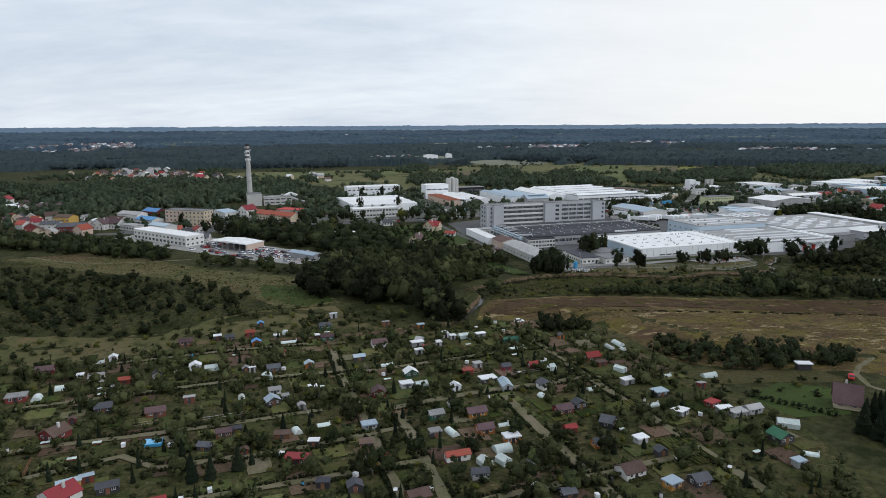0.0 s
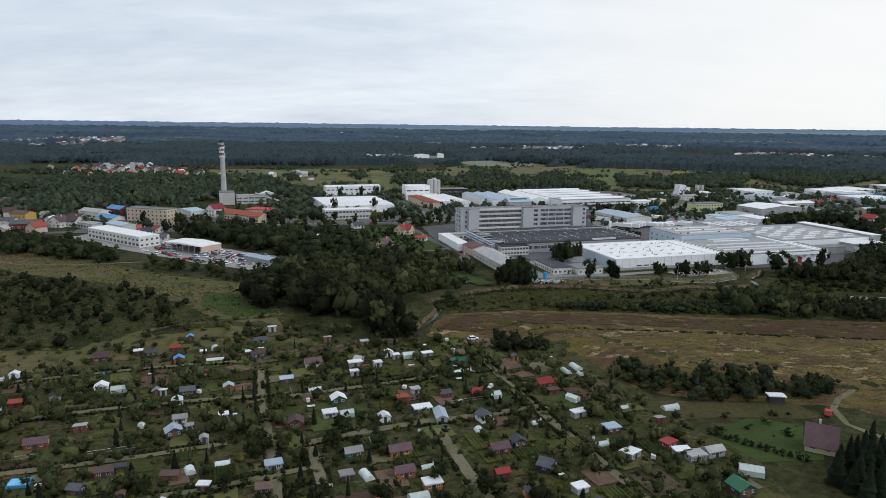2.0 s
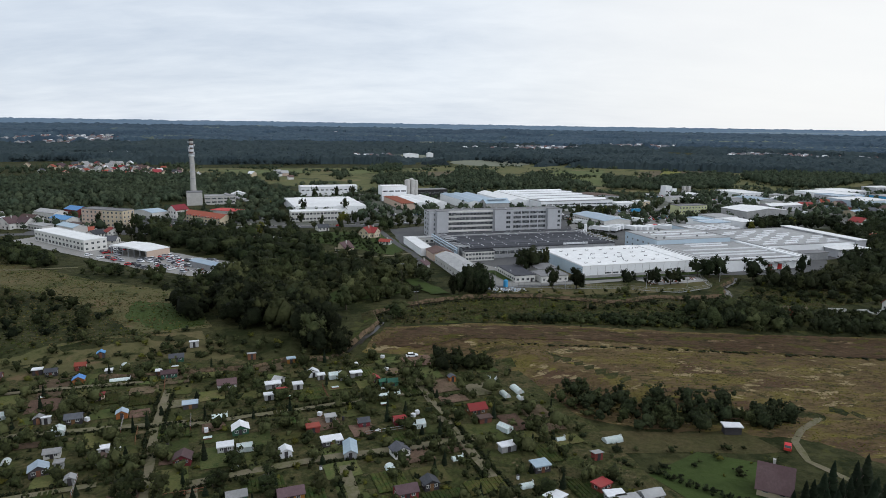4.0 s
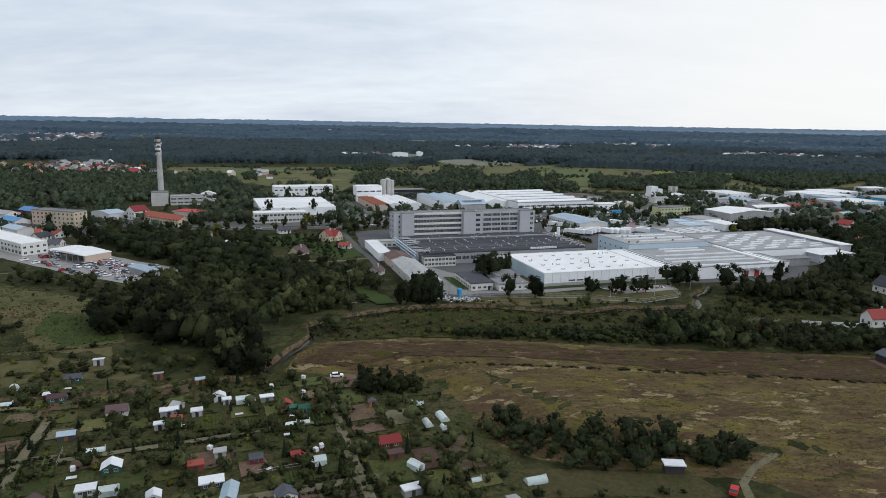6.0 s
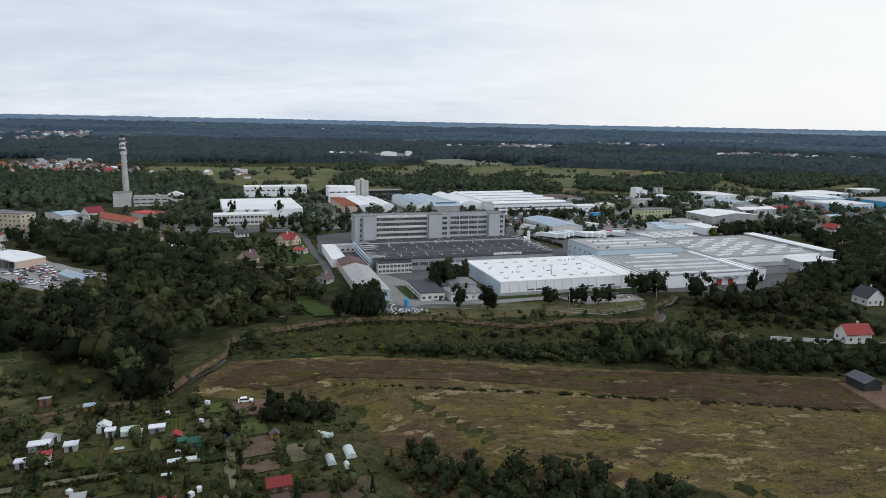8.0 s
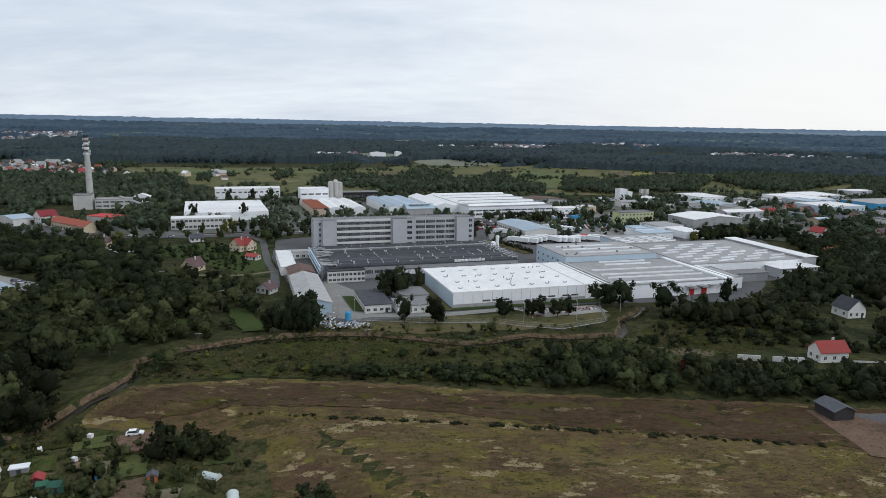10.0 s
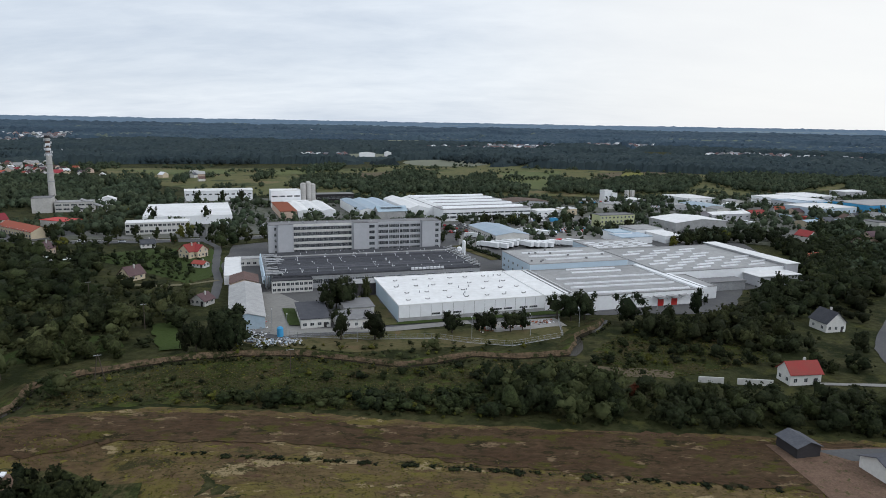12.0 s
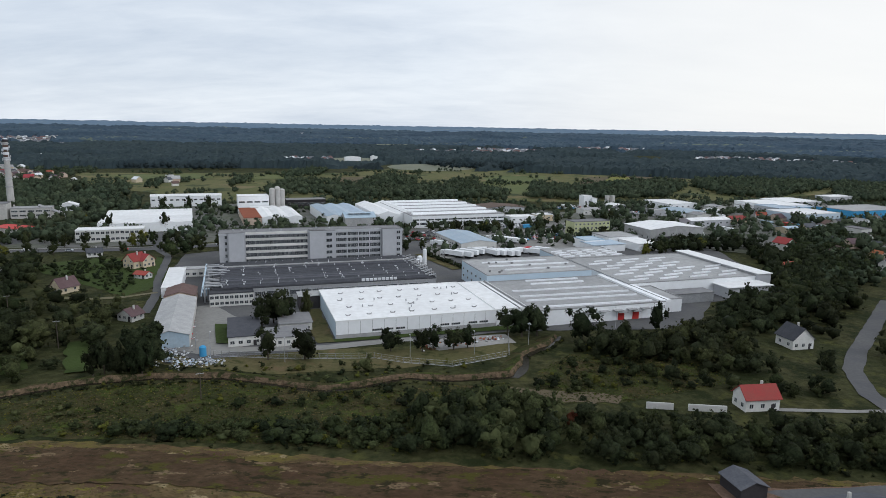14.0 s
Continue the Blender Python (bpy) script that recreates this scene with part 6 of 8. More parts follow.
for _ in range(170):
    x, y = FR.uniform(-165, -64), FR.uniform(380, 470)
    if inside((x, y), [(-160, 424), (-112, 396), (-82, 383), (-66, 388), (-66, 408), (-101, 430), (-150, 466)]) and abs(x + 129) + abs(y - 432) > 16 and abs(x + 77) + abs(y - 397) > 12:
        rows.append((x, y, FR.choice((-35, 55)) + FR.uniform(-6, 6), FR.choice(("carpaint", "carpaint", "slate", "white"))))
far_cars(rows, "rows of parked cars in distant yards")
for k in range(26):
    x, y = FR.uniform(200, 520), FR.uniform(620, 840)
    if inside((x, y), [(210, 640), (320, 610), (430, 650), (540, 710), (640, 850), (400, 840), (300, 830), (250, 740)]) and clear_spot(x, y, 5):
        col = FR.choice(("white", "steel_roof", "redpaint", "bluepaint", "eternit", "cream"))
        building("container", x, y, 20 + FR.choice((0, 90)), 12, 2.5, 2.6, "steel shipping container in a yard", "container", col, col, "slab", group="containers of the yards", over=0.04)
for k in range(16):
    x, y = FR.uniform(200, 560), FR.uniform(640, 850)
    if inside((x, y), [(210, 640), (320, 610), (430, 650), (540, 710), (640, 850), (400, 840), (300, 830), (250, 740)]) and clear_spot(x, y, 9):
        building("small_hall", x, y, 20 + FR.uniform(-3, 3), FR.uniform(12, 22), FR.uniform(9, 16), FR.uniform(3.4, 5.4), "small workshop hall among the eastern yards", "workshop", FR.choice(("white", "offgrey", "cream", "render")), FR.choice(("white_roof", "steel_roof", "eternit", "light_roof", "brown_roof")), FR.choice(("gable", "flat", "cross")), 1.4, wins=(("f", 1.2, 1.2, 2.0, 3, 1),))


# ---- far houses and villages ----
FAR_ROOFS = ("red_roof", "tile_roof", "slate", "brown_roof", "eternit", "mauve", "bright")
FARH = {}


def far_house(x, y, rot, s, roof, wall):
    key = (roof, wall)
    m = Matrix.LocRotScale((x, y, land_height(x, y)), Euler((0, 0, radians(rot))), (s, s, s))
    if key not in FARH:
        ob = new("house")
        tagged(ob, "pitched-roof house at the edge of the town", "house", "houses round the town")
        part("wall", gable_body(10, 11, 5, 3.6), wall, ob)
        part("roof", gable_roof(10, 11, 5, 3.6, 0.5, 0.25), roof, ob)
        for k in (-2.6, 2.6):
            window(ob, k, -5.5, 1.2, 0, 1.6, 1.5, 1)
        ob.matrix_basis = m
        FARH[key] = ob
        return
    copy_thing(FARH[key], m)


def village(rows, label):
    """Far houses in one mesh: walls and roofs by material."""
    mats = ["render", "cream", "pink", "haze_wall", "haze_tile", "haze_slate", *FAR_ROOFS]
    bm = bmesh.new()
    for x, y, rot, s, roof, wall in rows:
        for data, m in ((gable_body(10, 11, 5, 3.6), wall), (gable_roof(10, 11, 5, 3.6, 0.5, 0.25), roof)):
            for f in data.faces:
                f.material_index = mats.index(m)
            data.transform(Matrix.LocRotScale((x, y, land_height(x, y)), Euler((0, 0, radians(rot))), (s, s, s)))
            me = mesh_of("tmp", data)
            bm.from_mesh(me)
            bpy.data.meshes.remove(me)
    me = mesh_of("village", bm)
    for m in mats:
        me.materials.append(M[m])
    solo("village", me, "render", label, "village", kind="stuff")


VR = random.Random(9)
for cx, cy, rx, ry, n in ((-520, 1150, 90, 80, 34), (-430, 1060, 90, 60, 24), (-400, 1000, 80, 30, 10), (-190, 1010, 60, 60, 6), (-420, 640, 70, 60, 16), (-330, 560, 60, 40, 14), (-290, 500, 40, 30, 8), (520, 700, 120, 60, 20), (620, 560, 120, 70, 16), (440, 600, 60, 60, 10)):
    far = []
    for _ in range(n):
        x, y = cx + VR.gauss(0, rx * 0.5), cy + VR.gauss(0, ry * 0.5)
        if clear_spot(x, y):
            row = (x, y, VR.choice((20, 110, 65, -20)) + VR.uniform(-15, 15), VR.uniform(0.7, 1.0), VR.choice(FAR_ROOFS), VR.choice(("render", "render", "cream", "pink")))
            KEEP.append((x, y, 5))
            if cy < 860:
                far_house(*row)
            else:
                far.append(row)
    if far:
        village(far, "village of pitched-roof houses behind the town")
village([(x, y, VR.choice((20, 110, 65, -20)) + VR.uniform(-15, 15), VR.uniform(0.7, 1.1), VR.choice(("haze_tile", "haze_slate", "haze_slate", "haze_tile", "haze_wall", "bright")), VR.choice(("haze_wall", "render"))) for x, y in HOMES], "scattered houses of distant villages")
building("far_store", -22, 1612, 18, 34, 14, 9, "distant white store building", "warehouse", "white", "white_roof", "gable", 2)
building("far_store", 22, 1640, 18, 14, 12, 10, "distant white house-like store", "warehouse", "white", "white_roof", "gable", 2)


# ---- poles ----
def power_pole(x, y, h=9.5, label="weathered wooden power pole standing in rough grass", twin=False):
    ob = thing("power_pole", x, y, 25, label, "pole")
    if twin:
        part("leg_pole", rod(bmesh.new(), (-1.5, 0, 0), (-0.1, 0, h), 0.1), "bark", ob)
        part("leg_pole", rod(bmesh.new(), (1.5, 0, 0), (0.1, 0, h), 0.1), "bark", ob)
    else:
        part("leg_pole", tube(bmesh.new(), 0.17, 0.11, 0, h, 10), "bark", ob)
    part("crossarm", boxes((-1.1, 1.1, -0.07, 0.07, h - 0.5, h - 0.36)), "metal", ob)
    for k in (-1.0, 0, 1.0):
        part("insulator", tube(tube(bmesh.new(), 0.06, 0.06, h - 0.36, h - 0.2, 8), 0.1, 0.05, h - 0.2, h - 0.08, 8), "bright", ob)


power_pole(38, 321, 9.0, "A-shaped wooden power pole in the wet meadow", True)
power_pole(92, 331, 8.0)
power_pole(29, 372, 10.0, "wooden power pole at the edge of a wood")
power_pole(-8, 404, 10.0, "wooden power pole at the edge of a wood")


def yard_lamp(x, y, h=8.0):
    ob = thing("yard_lamp", x, y, 100, "slim grey lamp post along the factory fence", "lamp post", "lamps along the fence")
    part("post", tube(bmesh.new(), 0.1, 0.06, 0, h, 10), "metal", ob)
    part("arm", rod(bmesh.new(), (0, 0, h), (1.1, 0, h + 0.15), 0.04), "metal", ob)
    part("lamp_head", boxes((0.8, 1.5, -0.14, 0.14, h + 0.08, h + 0.24)), "bright", ob)


for x, y in ((83, 366), (109, 361), (150, 366), (172, 371), (192, 380), (230, 404), (76, 372)):
    yard_lamp(x, y)


# ---- allotment huts, greenhouses and garden things ----
HUT_WORDS = dict(slate="dark grey", mauve="purple-brown", brown_roof="brown", red_roof="red", tile_roof="orange-red", blue_roof="blue", steel_roof="pale blue-grey", eternit="weathered grey", bright="white", green="green", light_roof="pale grey", dark_roof="black")
WALL_WORDS = dict(wood="brown timber", orange="orange timber", redwood="red timber", green="green timber", dark="dark timber", render="white plastered", cream="cream", yellow="ochre", eternit="grey sheet", pink="peach", bright="white sheet", metal="metal")


def hut(x, y, rot, w, d, wall, roof, style="gable", h=2.3, rise=None):
    """A garden hut: walls, roof, door and windows."""
    x, y = low_xy(x, y)
    w, d, h = w * 0.9, d * 0.9, h * 0.84
    wall = "eternit" if wall == "bright" and style in ("slab", "shed") else wall
    rise = (0.28 * (w if style == "gable" else d) if style in ("gable", "cross") else 0.35) if rise is None else rise
    kind = "flat-roofed" if style == "slab" else "lean-to" if style == "shed" else "gabled"
    wins = (("f", 1.0, 0.8, 0.9, 2 if w > 3.4 else 1, 1), ("r", 1.0, 0.8, 0.9, 1, 1), ("l", 1.0, 0.8, 0.9, 1, 1)) if min(w, d) > 2.4 else ()
    ob = building("garden_hut", x, y, rot, w, d, h, f"{kind} {WALL_WORDS[wall]} garden hut with a {HUT_WORDS[roof]} roof", "hut", wall, roof, style, rise, wins=wins, door=(0.0, 0.85, 1.95, "dark" if wall != "dark" else "wood"), group="huts of the allotments", over=0.25, chimney=w > 5 and style == "gable")
    return ob


def polytunnel(x, y, rot, w, d, h=1.9):
    """Plastic film over hoops, with framed ends."""
    x, y = low_xy(x, y)
    ob = thing("polytunnel", x, y, rot, "garden polytunnel of milky plastic film over hoops", "greenhouse", "greenhouses of the allotments")
    KEEP.append((x, y, max(w, d) / 2))
    arc = [(w / 2 * math.cos(a), h * math.sin(a) ** 0.8) for a in (math.pi * k / 10 for k in range(11))]
    part("film", extrude_profile(bmesh.new(), arc, -d / 2, d / 2), "film", ob)
    n = max(3, int(d / 1.4))
    for k in range(n + 1):
        bm = bmesh.new()
        yy = -d / 2 + d * k / n
        for (ax, az), (bx, bz) in zip(arc, arc[1:]):
            rod(bm, (ax * 1.012, yy, az * 1.012), (bx * 1.012, yy, bz * 1.012), 0.035)
        part("hoop", bm, "frame", ob)
    part("door", boxes((-0.4, 0.4, -d / 2 - 0.05, -d / 2 + 0.02, 0, 1.6)), "frame", ob)


def greenhouse(x, y, rot, w, d, h=1.7):
    """Glazed house with bars and a ridge."""
    x, y = low_xy(x, y)
    ob = thing("greenhouse", x, y, rot, "small glazed greenhouse with a pale frame", "greenhouse", "greenhouses of the allotments")
    KEEP.append((x, y, max(w, d) / 2))
    rise = w * 0.25
    part("glazing", gable_body(w, d, h, rise), "film", ob)
    bm = bmesh.new()
    n = max(3, int(d / 0.9))
    for k in range(n + 1):
        yy = -d / 2 + d * k / n
        for s in (-1, 1):
            rod(bm, (s * (w / 2 + 0.02), yy, 0), (s * (w / 2 + 0.02), yy, h), 0.035)
            rod(bm, (s * (w / 2 + 0.02), yy, h + 0.02), (0, yy, h + rise + 0.03), 0.035)
    rod(bm, (0, -d / 2, h + rise + 0.03), (0, d / 2, h + rise + 0.03), 0.05)
    for s in (-1, 1):
        rod(bm, (s * w / 2, -d / 2, h), (s * w / 2, d / 2, h), 0.05)
    part("glazing_frame", bm, "frame", ob)
    part("door", boxes((-0.4, 0.4, -d / 2 - 0.05, -d / 2 + 0.02, 0, 1.8)), "metal", ob)


hut(-128.3, 214.1, 20, 6.1, 4.3, "redwood", "mauve", "cross", 2.3)
polytunnel(-116.0, 223.4, 110, 2.0, 4.5, 1.1)
hut(-111.4, 225.4, 20, 2.9, 2.6, "bright", "bright", "gable", 2.2)
hut(-92.5, 241.2, 20, 5.4, 3.8, "wood", "mauve", "cross", 2.3)
hut(-107.6, 207.2, 20, 5.0, 4.0, "render", "eternit", "cross", 2.3)
hut(-97.4, 204.6, 20, 3.7, 2.6, "redwood", "red_roof", "cross", 2.2)
hut(-88.9, 208.9, 20, 3.2, 2.9, "eternit", "slate", "gable", 2.2)
hut(-79.2, 215.9, 20, 4.1, 3.3, "bright", "bright", "gable", 2.2)
greenhouse(-73.3, 214.7, 110, 2.8, 4.5, 1.6)
hut(-82.5, 246.9, 20, 3.0, 2.1, "dark", "bright", "slab", 2.2)
hut(-77.5, 245.8, 20, 3.8, 3.0, "dark", "slate", "cross", 2.2)
hut(-123.6, 192.5, 20, 6.0, 4.2, "redwood", "eternit", "slab", 2.3)
polytunnel(-118.0, 193.0, 20, 2.8, 3.4, 1.6)
polytunnel(-114.3, 200.4, 110, 3.0, 4.6, 1.7)
hut(-93.3, 184.1, 20, 5.1, 4.1, "dark", "slate", "cross", 2.3)
hut(-77.0, 180.8, 20, 5.9, 3.8, "wood", "mauve", "cross", 2.3)
hut(-70.9, 189.4, 20, 3.4, 2.7, "wood", "light_roof", "shed", 2.2)
hut(-113.7, 208.8, 20, 2.0, 1.9, "bright", "bright", "slab", 2.2)
hut(-71.2, 251.1, 20, 3.6, 2.9, "redwood", "red_roof", "cross", 2.2)
hut(-70.2, 261.8, 20, 2.6, 2.4, "dark", "blue_roof", "gable", 2.2)
hut(-65.5, 239.7, 20, 3.6, 2.9, "orange", "blue_roof", "gable", 2.2)
polytunnel(-53.9, 241.6, 110, 2.0, 5.9, 1.1)
polytunnel(-57.7, 252.5, 20, 2.7, 3.3, 1.5)
hut(-59.7, 246.4, 20, 2.1, 1.9, "bright", "bright", "slab", 2.2)
hut(-43.8, 246.1, 20, 2.0, 1.9, "dark", "bright", "slab", 2.2)
hut(-39.9, 244.5, 20, 5.2, 3.1, "green", "mauve", "cross", 2.3)
hut(-43.4, 258.8, 20, 5.1, 3.5, "green", "slate", "cross", 2.3)
hut(-42.0, 270.8, 20, 3.3, 2.6, "bright", "bright", "shed", 2.2)
hut(-52.1, 213.0, 20, 4.7, 3.5, "dark", "slate", "cross", 2.3)
hut(-52.9, 227.6, 20, 2.7, 2.1, "pink", "red_roof", "slab", 2.2)
hut(-61.2, 212.6, 20, 2.5, 2.3, "dark", "eternit", "gable", 2.2)
hut(-59.1, 212.5, 20, 2.2, 2.0, "bright", "bright", "shed", 2.2)
greenhouse(-52.5, 206.4, 20, 3.1, 3.1, 1.6)
polytunnel(-56.2, 191.7, 20, 2.0, 2.4, 1.1)
hut(-46.9, 194.5, 20, 4.0, 2.8, "render", "eternit", "cross", 2.2)
hut(-45.5, 186.8, 30, 4.5, 3.6, "dark", "steel_roof", "gable", 2.3)
hut(-42.4, 189.5, 20, 2.1, 1.9, "metal", "eternit", "slab", 2.2)
hut(-40.8, 216.0, 20, 3.2, 2.6, "orange", "steel_roof", "gable", 2.2)
hut(-35.6, 196.2, 20, 2.6, 2.1, "bright", "bright", "slab", 2.2)
hut(-33.7, 191.6, 20, 2.9, 2.3, "eternit", "brown_roof", "gable", 2.2)
hut(-36.1, 182.8, 20, 2.2, 2.0, "eternit", "light_roof", "gable", 2.2)
hut(-24.7, 222.2, 20, 4.4, 2.6, "dark", "steel_roof", "cross", 2.2)
hut(-19.1, 236.5, 20, 6.1, 4.6, "render", "mauve", "cross", 2.3)
polytunnel(-14.4, 216.3, 110, 1.8, 4.2, 1.1)
hut(-14.7, 191.8, 12, 4.4, 4.0, "redwood", "mauve", "gable", 2.3)
hut(-5.8, 206.9, 20, 4.6, 3.7, "green", "bright", "gable", 2.3)
hut(-6.6, 197.5, 20, 4.2, 3.0, "bright", "bright", "slab", 2.2)
greenhouse(-1.9, 197.8, 110, 2.6, 3.9, 1.6)
hut(-4.4, 257.4, 20, 2.9, 2.0, "orange", "steel_roof", "slab", 2.2)
hut(-4.1, 239.4, 70, 3.5, 2.8, "eternit", "eternit", "gable", 2.2)
hut(-4.9, 235.9, 20, 5.0, 2.5, "bright", "bright", "slab", 2.3)
hut(-0.9, 231.1, 20, 3.0, 2.7, "pink", "red_roof", "slab", 2.2)
hut(-3.9, 227.8, 20, 3.0, 1.9, "eternit", "bright", "slab", 2.2)
hut(2.7, 235.8, 20, 3.1, 2.4, "bright", "bright", "slab", 2.2)
hut(5.5, 245.6, 20, 3.6, 2.9, "bright", "bright", "gable", 2.2)
hut(-18.9, 261.6, 20, 3.0, 2.4, "wood", "light_roof", "shed", 2.2)
greenhouse(12.8, 244.3, 110, 2.9, 4.3, 1.6)
hut(8.4, 243.1, 20, 2.4, 1.9, "bright", "bright", "slab", 2.2)
hut(15.6, 242.3, 20, 2.0, 1.9, "bright", "bright", "slab", 2.2)
hut(19.3, 245.0, 20, 4.0, 2.0, "bright", "bright", "slab", 2.2)
hut(25.8, 240.6, 20, 3.1, 2.8, "redwood", "red_roof", "gable", 2.2)
hut(28.4, 238.3, 20, 2.3, 2.1, "green", "green", "cross", 2.2)
hut(31.5, 238.1, 20, 3.5, 3.1, "green", "green", "cross", 2.2)
polytunnel(29.6, 230.2, 110, 1.9, 3.1, 1.1)
polytunnel(33.2, 231.3, 110, 1.8, 2.5, 1.1)
hut(50.2, 241.8, 20, 2.4, 2.1, "orange", "slate", "gable", 2.2)
hut(56.9, 219.1, 20, 5.8, 4.7, "wood", "red_roof", "cross", 2.3)
polytunnel(66.3, 230.7, 20, 2.1, 4.2, 1.2)
polytunnel(70.3, 234.3, 20, 2.6, 5.1, 1.4)
polytunnel(70.6, 228.3, 20, 1.3, 2.5, 1.1)
polytunnel(62.5, 243.4, 70, 2.2, 4.4, 1.2)
hut(13.0, 207.6, 20, 3.7, 2.6, "redwood", "red_roof", "slab", 2.2)
hut(16.6, 213.5, 20, 3.0, 2.4, "eternit", "light_roof", "slab", 2.2)
hut(25.9, 211.0, 20, 3.3, 3.0, "redwood", "slate", "cross", 2.2)
hut(8.9, 195.0, 20, 3.2, 2.9, "bright", "bright", "gable", 2.2)
hut(19.2, 200.4, 20, 5.6, 3.4, "dark", "bright", "slab", 2.3)
hut(24.5, 196.1, 10, 3.5, 7.1, "metal", "steel_roof", "gable", 2.2)
hut(35.5, 212.3, 20, 3.5, 2.8, "redwood", "red_roof", "cross", 2.2)
greenhouse(40.7, 210.3, 110, 2.9, 3.8, 1.6)
hut(36.8, 195.3, 30, 4.5, 4.1, "render", "slate", "gable", 2.3)
hut(58.9, 212.8, 20, 3.9, 2.4, "wood", "brown_roof", "slab", 2.2)
greenhouse(64.1, 208.0, 45, 2.4, 3.8, 1.6)
hut(63.7, 197.4, 25, 4.7, 2.4, "bright", "bright", "slab", 2.3)
polytunnel(35.2, 188.3, 20, 2.4, 3.1, 1.3)
polytunnel(51.1, 193.1, 110, 1.8, 2.8, 1.1)
hut(70.7, 188.2, 20, 4.4, 3.5, "dark", "steel_roof", "slab", 2.2)
polytunnel(66.6, 180.9, 110, 2.1, 3.1, 1.1)
polytunnel(78.1, 202.5, 110, 1.8, 2.5, 1.1)
polytunnel(91.8, 202.3, 110, 2.5, 5.1, 1.4)
hut(85.5, 193.2, 20, 2.4, 2.2, "redwood", "light_roof", "shed", 2.2)
hut(7.5, 181.7, 20, 2.0, 1.9, "eternit", "light_roof", "gable", 2.2)
hut(-98.0, 168.5, -20, 6.2, 6.2, "redwood", "brown_roof", "gable", 2.3)
hut(-97.9, 176.3, 20, 2.0, 1.9, "redwood", "brown_roof", "gable", 2.2)
hut(-80.1, 143.2, 32, 5.4, 3.2, "yellow", "steel_roof", "shed", 2.3)
hut(-77.4, 145.8, 32, 3.1, 2.5, "redwood", "steel_roof", "shed", 2.2)
hut(-79.6, 138.9, -30, 7.2, 7.2, "render", "red_roof", "gable", 2.3)
hut(-70.6, 141.8, 25, 5.2, 3.1, "dark", "slate", "cross", 2.3)
hut(-56.8, 135.1, 25, 4.1, 3.3, "wood", "red_roof", "cross", 2.2)
hut(-55.5, 159.9, -10, 3.5, 2.8, "dark", "slate", "cross", 2.2)
hut(-53.1, 167.1, 15, 4.4, 2.7, "wood", "mauve", "cross", 2.3)
hut(-30.4, 152.6, -5, 6.4, 3.2, "redwood", "red_roof", "slab", 2.3)
polytunnel(-34.2, 168.6, 30, 2.4, 3.3, 1.3)
polytunnel(-27.7, 171.8, 110, 2.2, 3.5, 1.2)
hut(-28.1, 160.9, 0, 2.8, 1.9, "dark", "bright", "slab", 2.2)
hut(-37.3, 165.6, 5, 4.3, 2.6, "wood", "brown_roof", "cross", 2.2)
hut(-50.5, 168.6, 20, 3.3, 2.0, "dark", "slate", "slab", 2.2)
hut(-44.7, 157.2, 20, 2.0, 1.9, "redwood", "brown_roof", "gable", 2.2)
hut(-15.0, 169.9, 20, 4.3, 3.0, "metal", "steel_roof", "slab", 2.2)
hut(-14.5, 160.1, 10, 3.8, 3.1, "wood", "brown_roof", "cross", 2.2)
hut(-9.6, 152.0, 15, 3.9, 2.7, "yellow", "red_roof", "cross", 2.2)
hut(-22.1, 141.6, 0, 3.2, 2.3, "dark", "slate", "slab", 2.2)
hut(-14.7, 139.9, 15, 3.7, 2.9, "dark", "slate", "gable", 2.2)
hut(-0.3, 135.4, 25, 5.4, 4.3, "wood", "brown_roof", "cross", 2.3)
hut(3.0, 175.8, 22, 4.7, 3.3, "green", "eternit", "cross", 2.3)
hut(3.0, 165.0, 20, 3.3, 2.7, "dark", "eternit", "slab", 2.2)
polytunnel(7.5, 166.2, 30, 2.4, 4.4, 1.3)
hut(8.7, 152.7, 18, 6.8, 3.0, "render", "red_roof", "cross", 2.3)
hut(14.4, 176.7, 20, 6.2, 4.0, "orange", "mauve", "cross", 2.3)
hut(16.3, 166.6, 18, 5.0, 3.8, "orange", "mauve", "cross", 2.3)
polytunnel(21.5, 169.9, 110, 1.8, 3.1, 1.1)
hut(22.9, 161.4, 18, 4.5, 3.2, "orange", "bright", "slab", 2.3)
polytunnel(20.1, 156.4, 110, 3.6, 4.4, 2.0)
greenhouse(19.9, 150.4, 35, 2.6, 3.4, 1.6)
greenhouse(15.4, 149.7, 30, 2.8, 3.6, 1.6)
hut(13.8, 144.4, 10, 4.5, 3.1, "eternit", "slate", "cross", 2.3)
hut(25.5, 146.9, 30, 2.8, 2.5, "bright", "slate", "gable", 2.2)
hut(39.4, 177.5, 20, 5.4, 4.0, "redwood", "mauve", "cross", 2.3)
hut(44.6, 180.8, 20, 3.8, 3.4, "dark", "slate", "gable", 2.2)
hut(39.1, 165.8, 20, 3.7, 2.6, "redwood", "red_roof", "cross", 2.2)
hut(45.0, 157.8, 20, 3.8, 3.1, "orange", "slate", "cross", 2.2)
hut(50.3, 169.2, 60, 5.0, 4.0, "dark", "slate", "gable", 2.3)
hut(56.2, 159.2, 25, 3.4, 2.7, "bright", "bright", "slab", 2.2)
hut(49.2, 144.1, 25, 6.4, 5.1, "render", "brown_roof", "cross", 2.3)
hut(32.8, 135.4, 15, 3.6, 2.9, "dark", "slate", "cross", 2.2)
polytunnel(27.1, 138.5, 30, 2.4, 3.8, 1.3)
hut(59.3, 152.6, 20, 3.0, 2.4, "dark", "slate", "gable", 2.2)
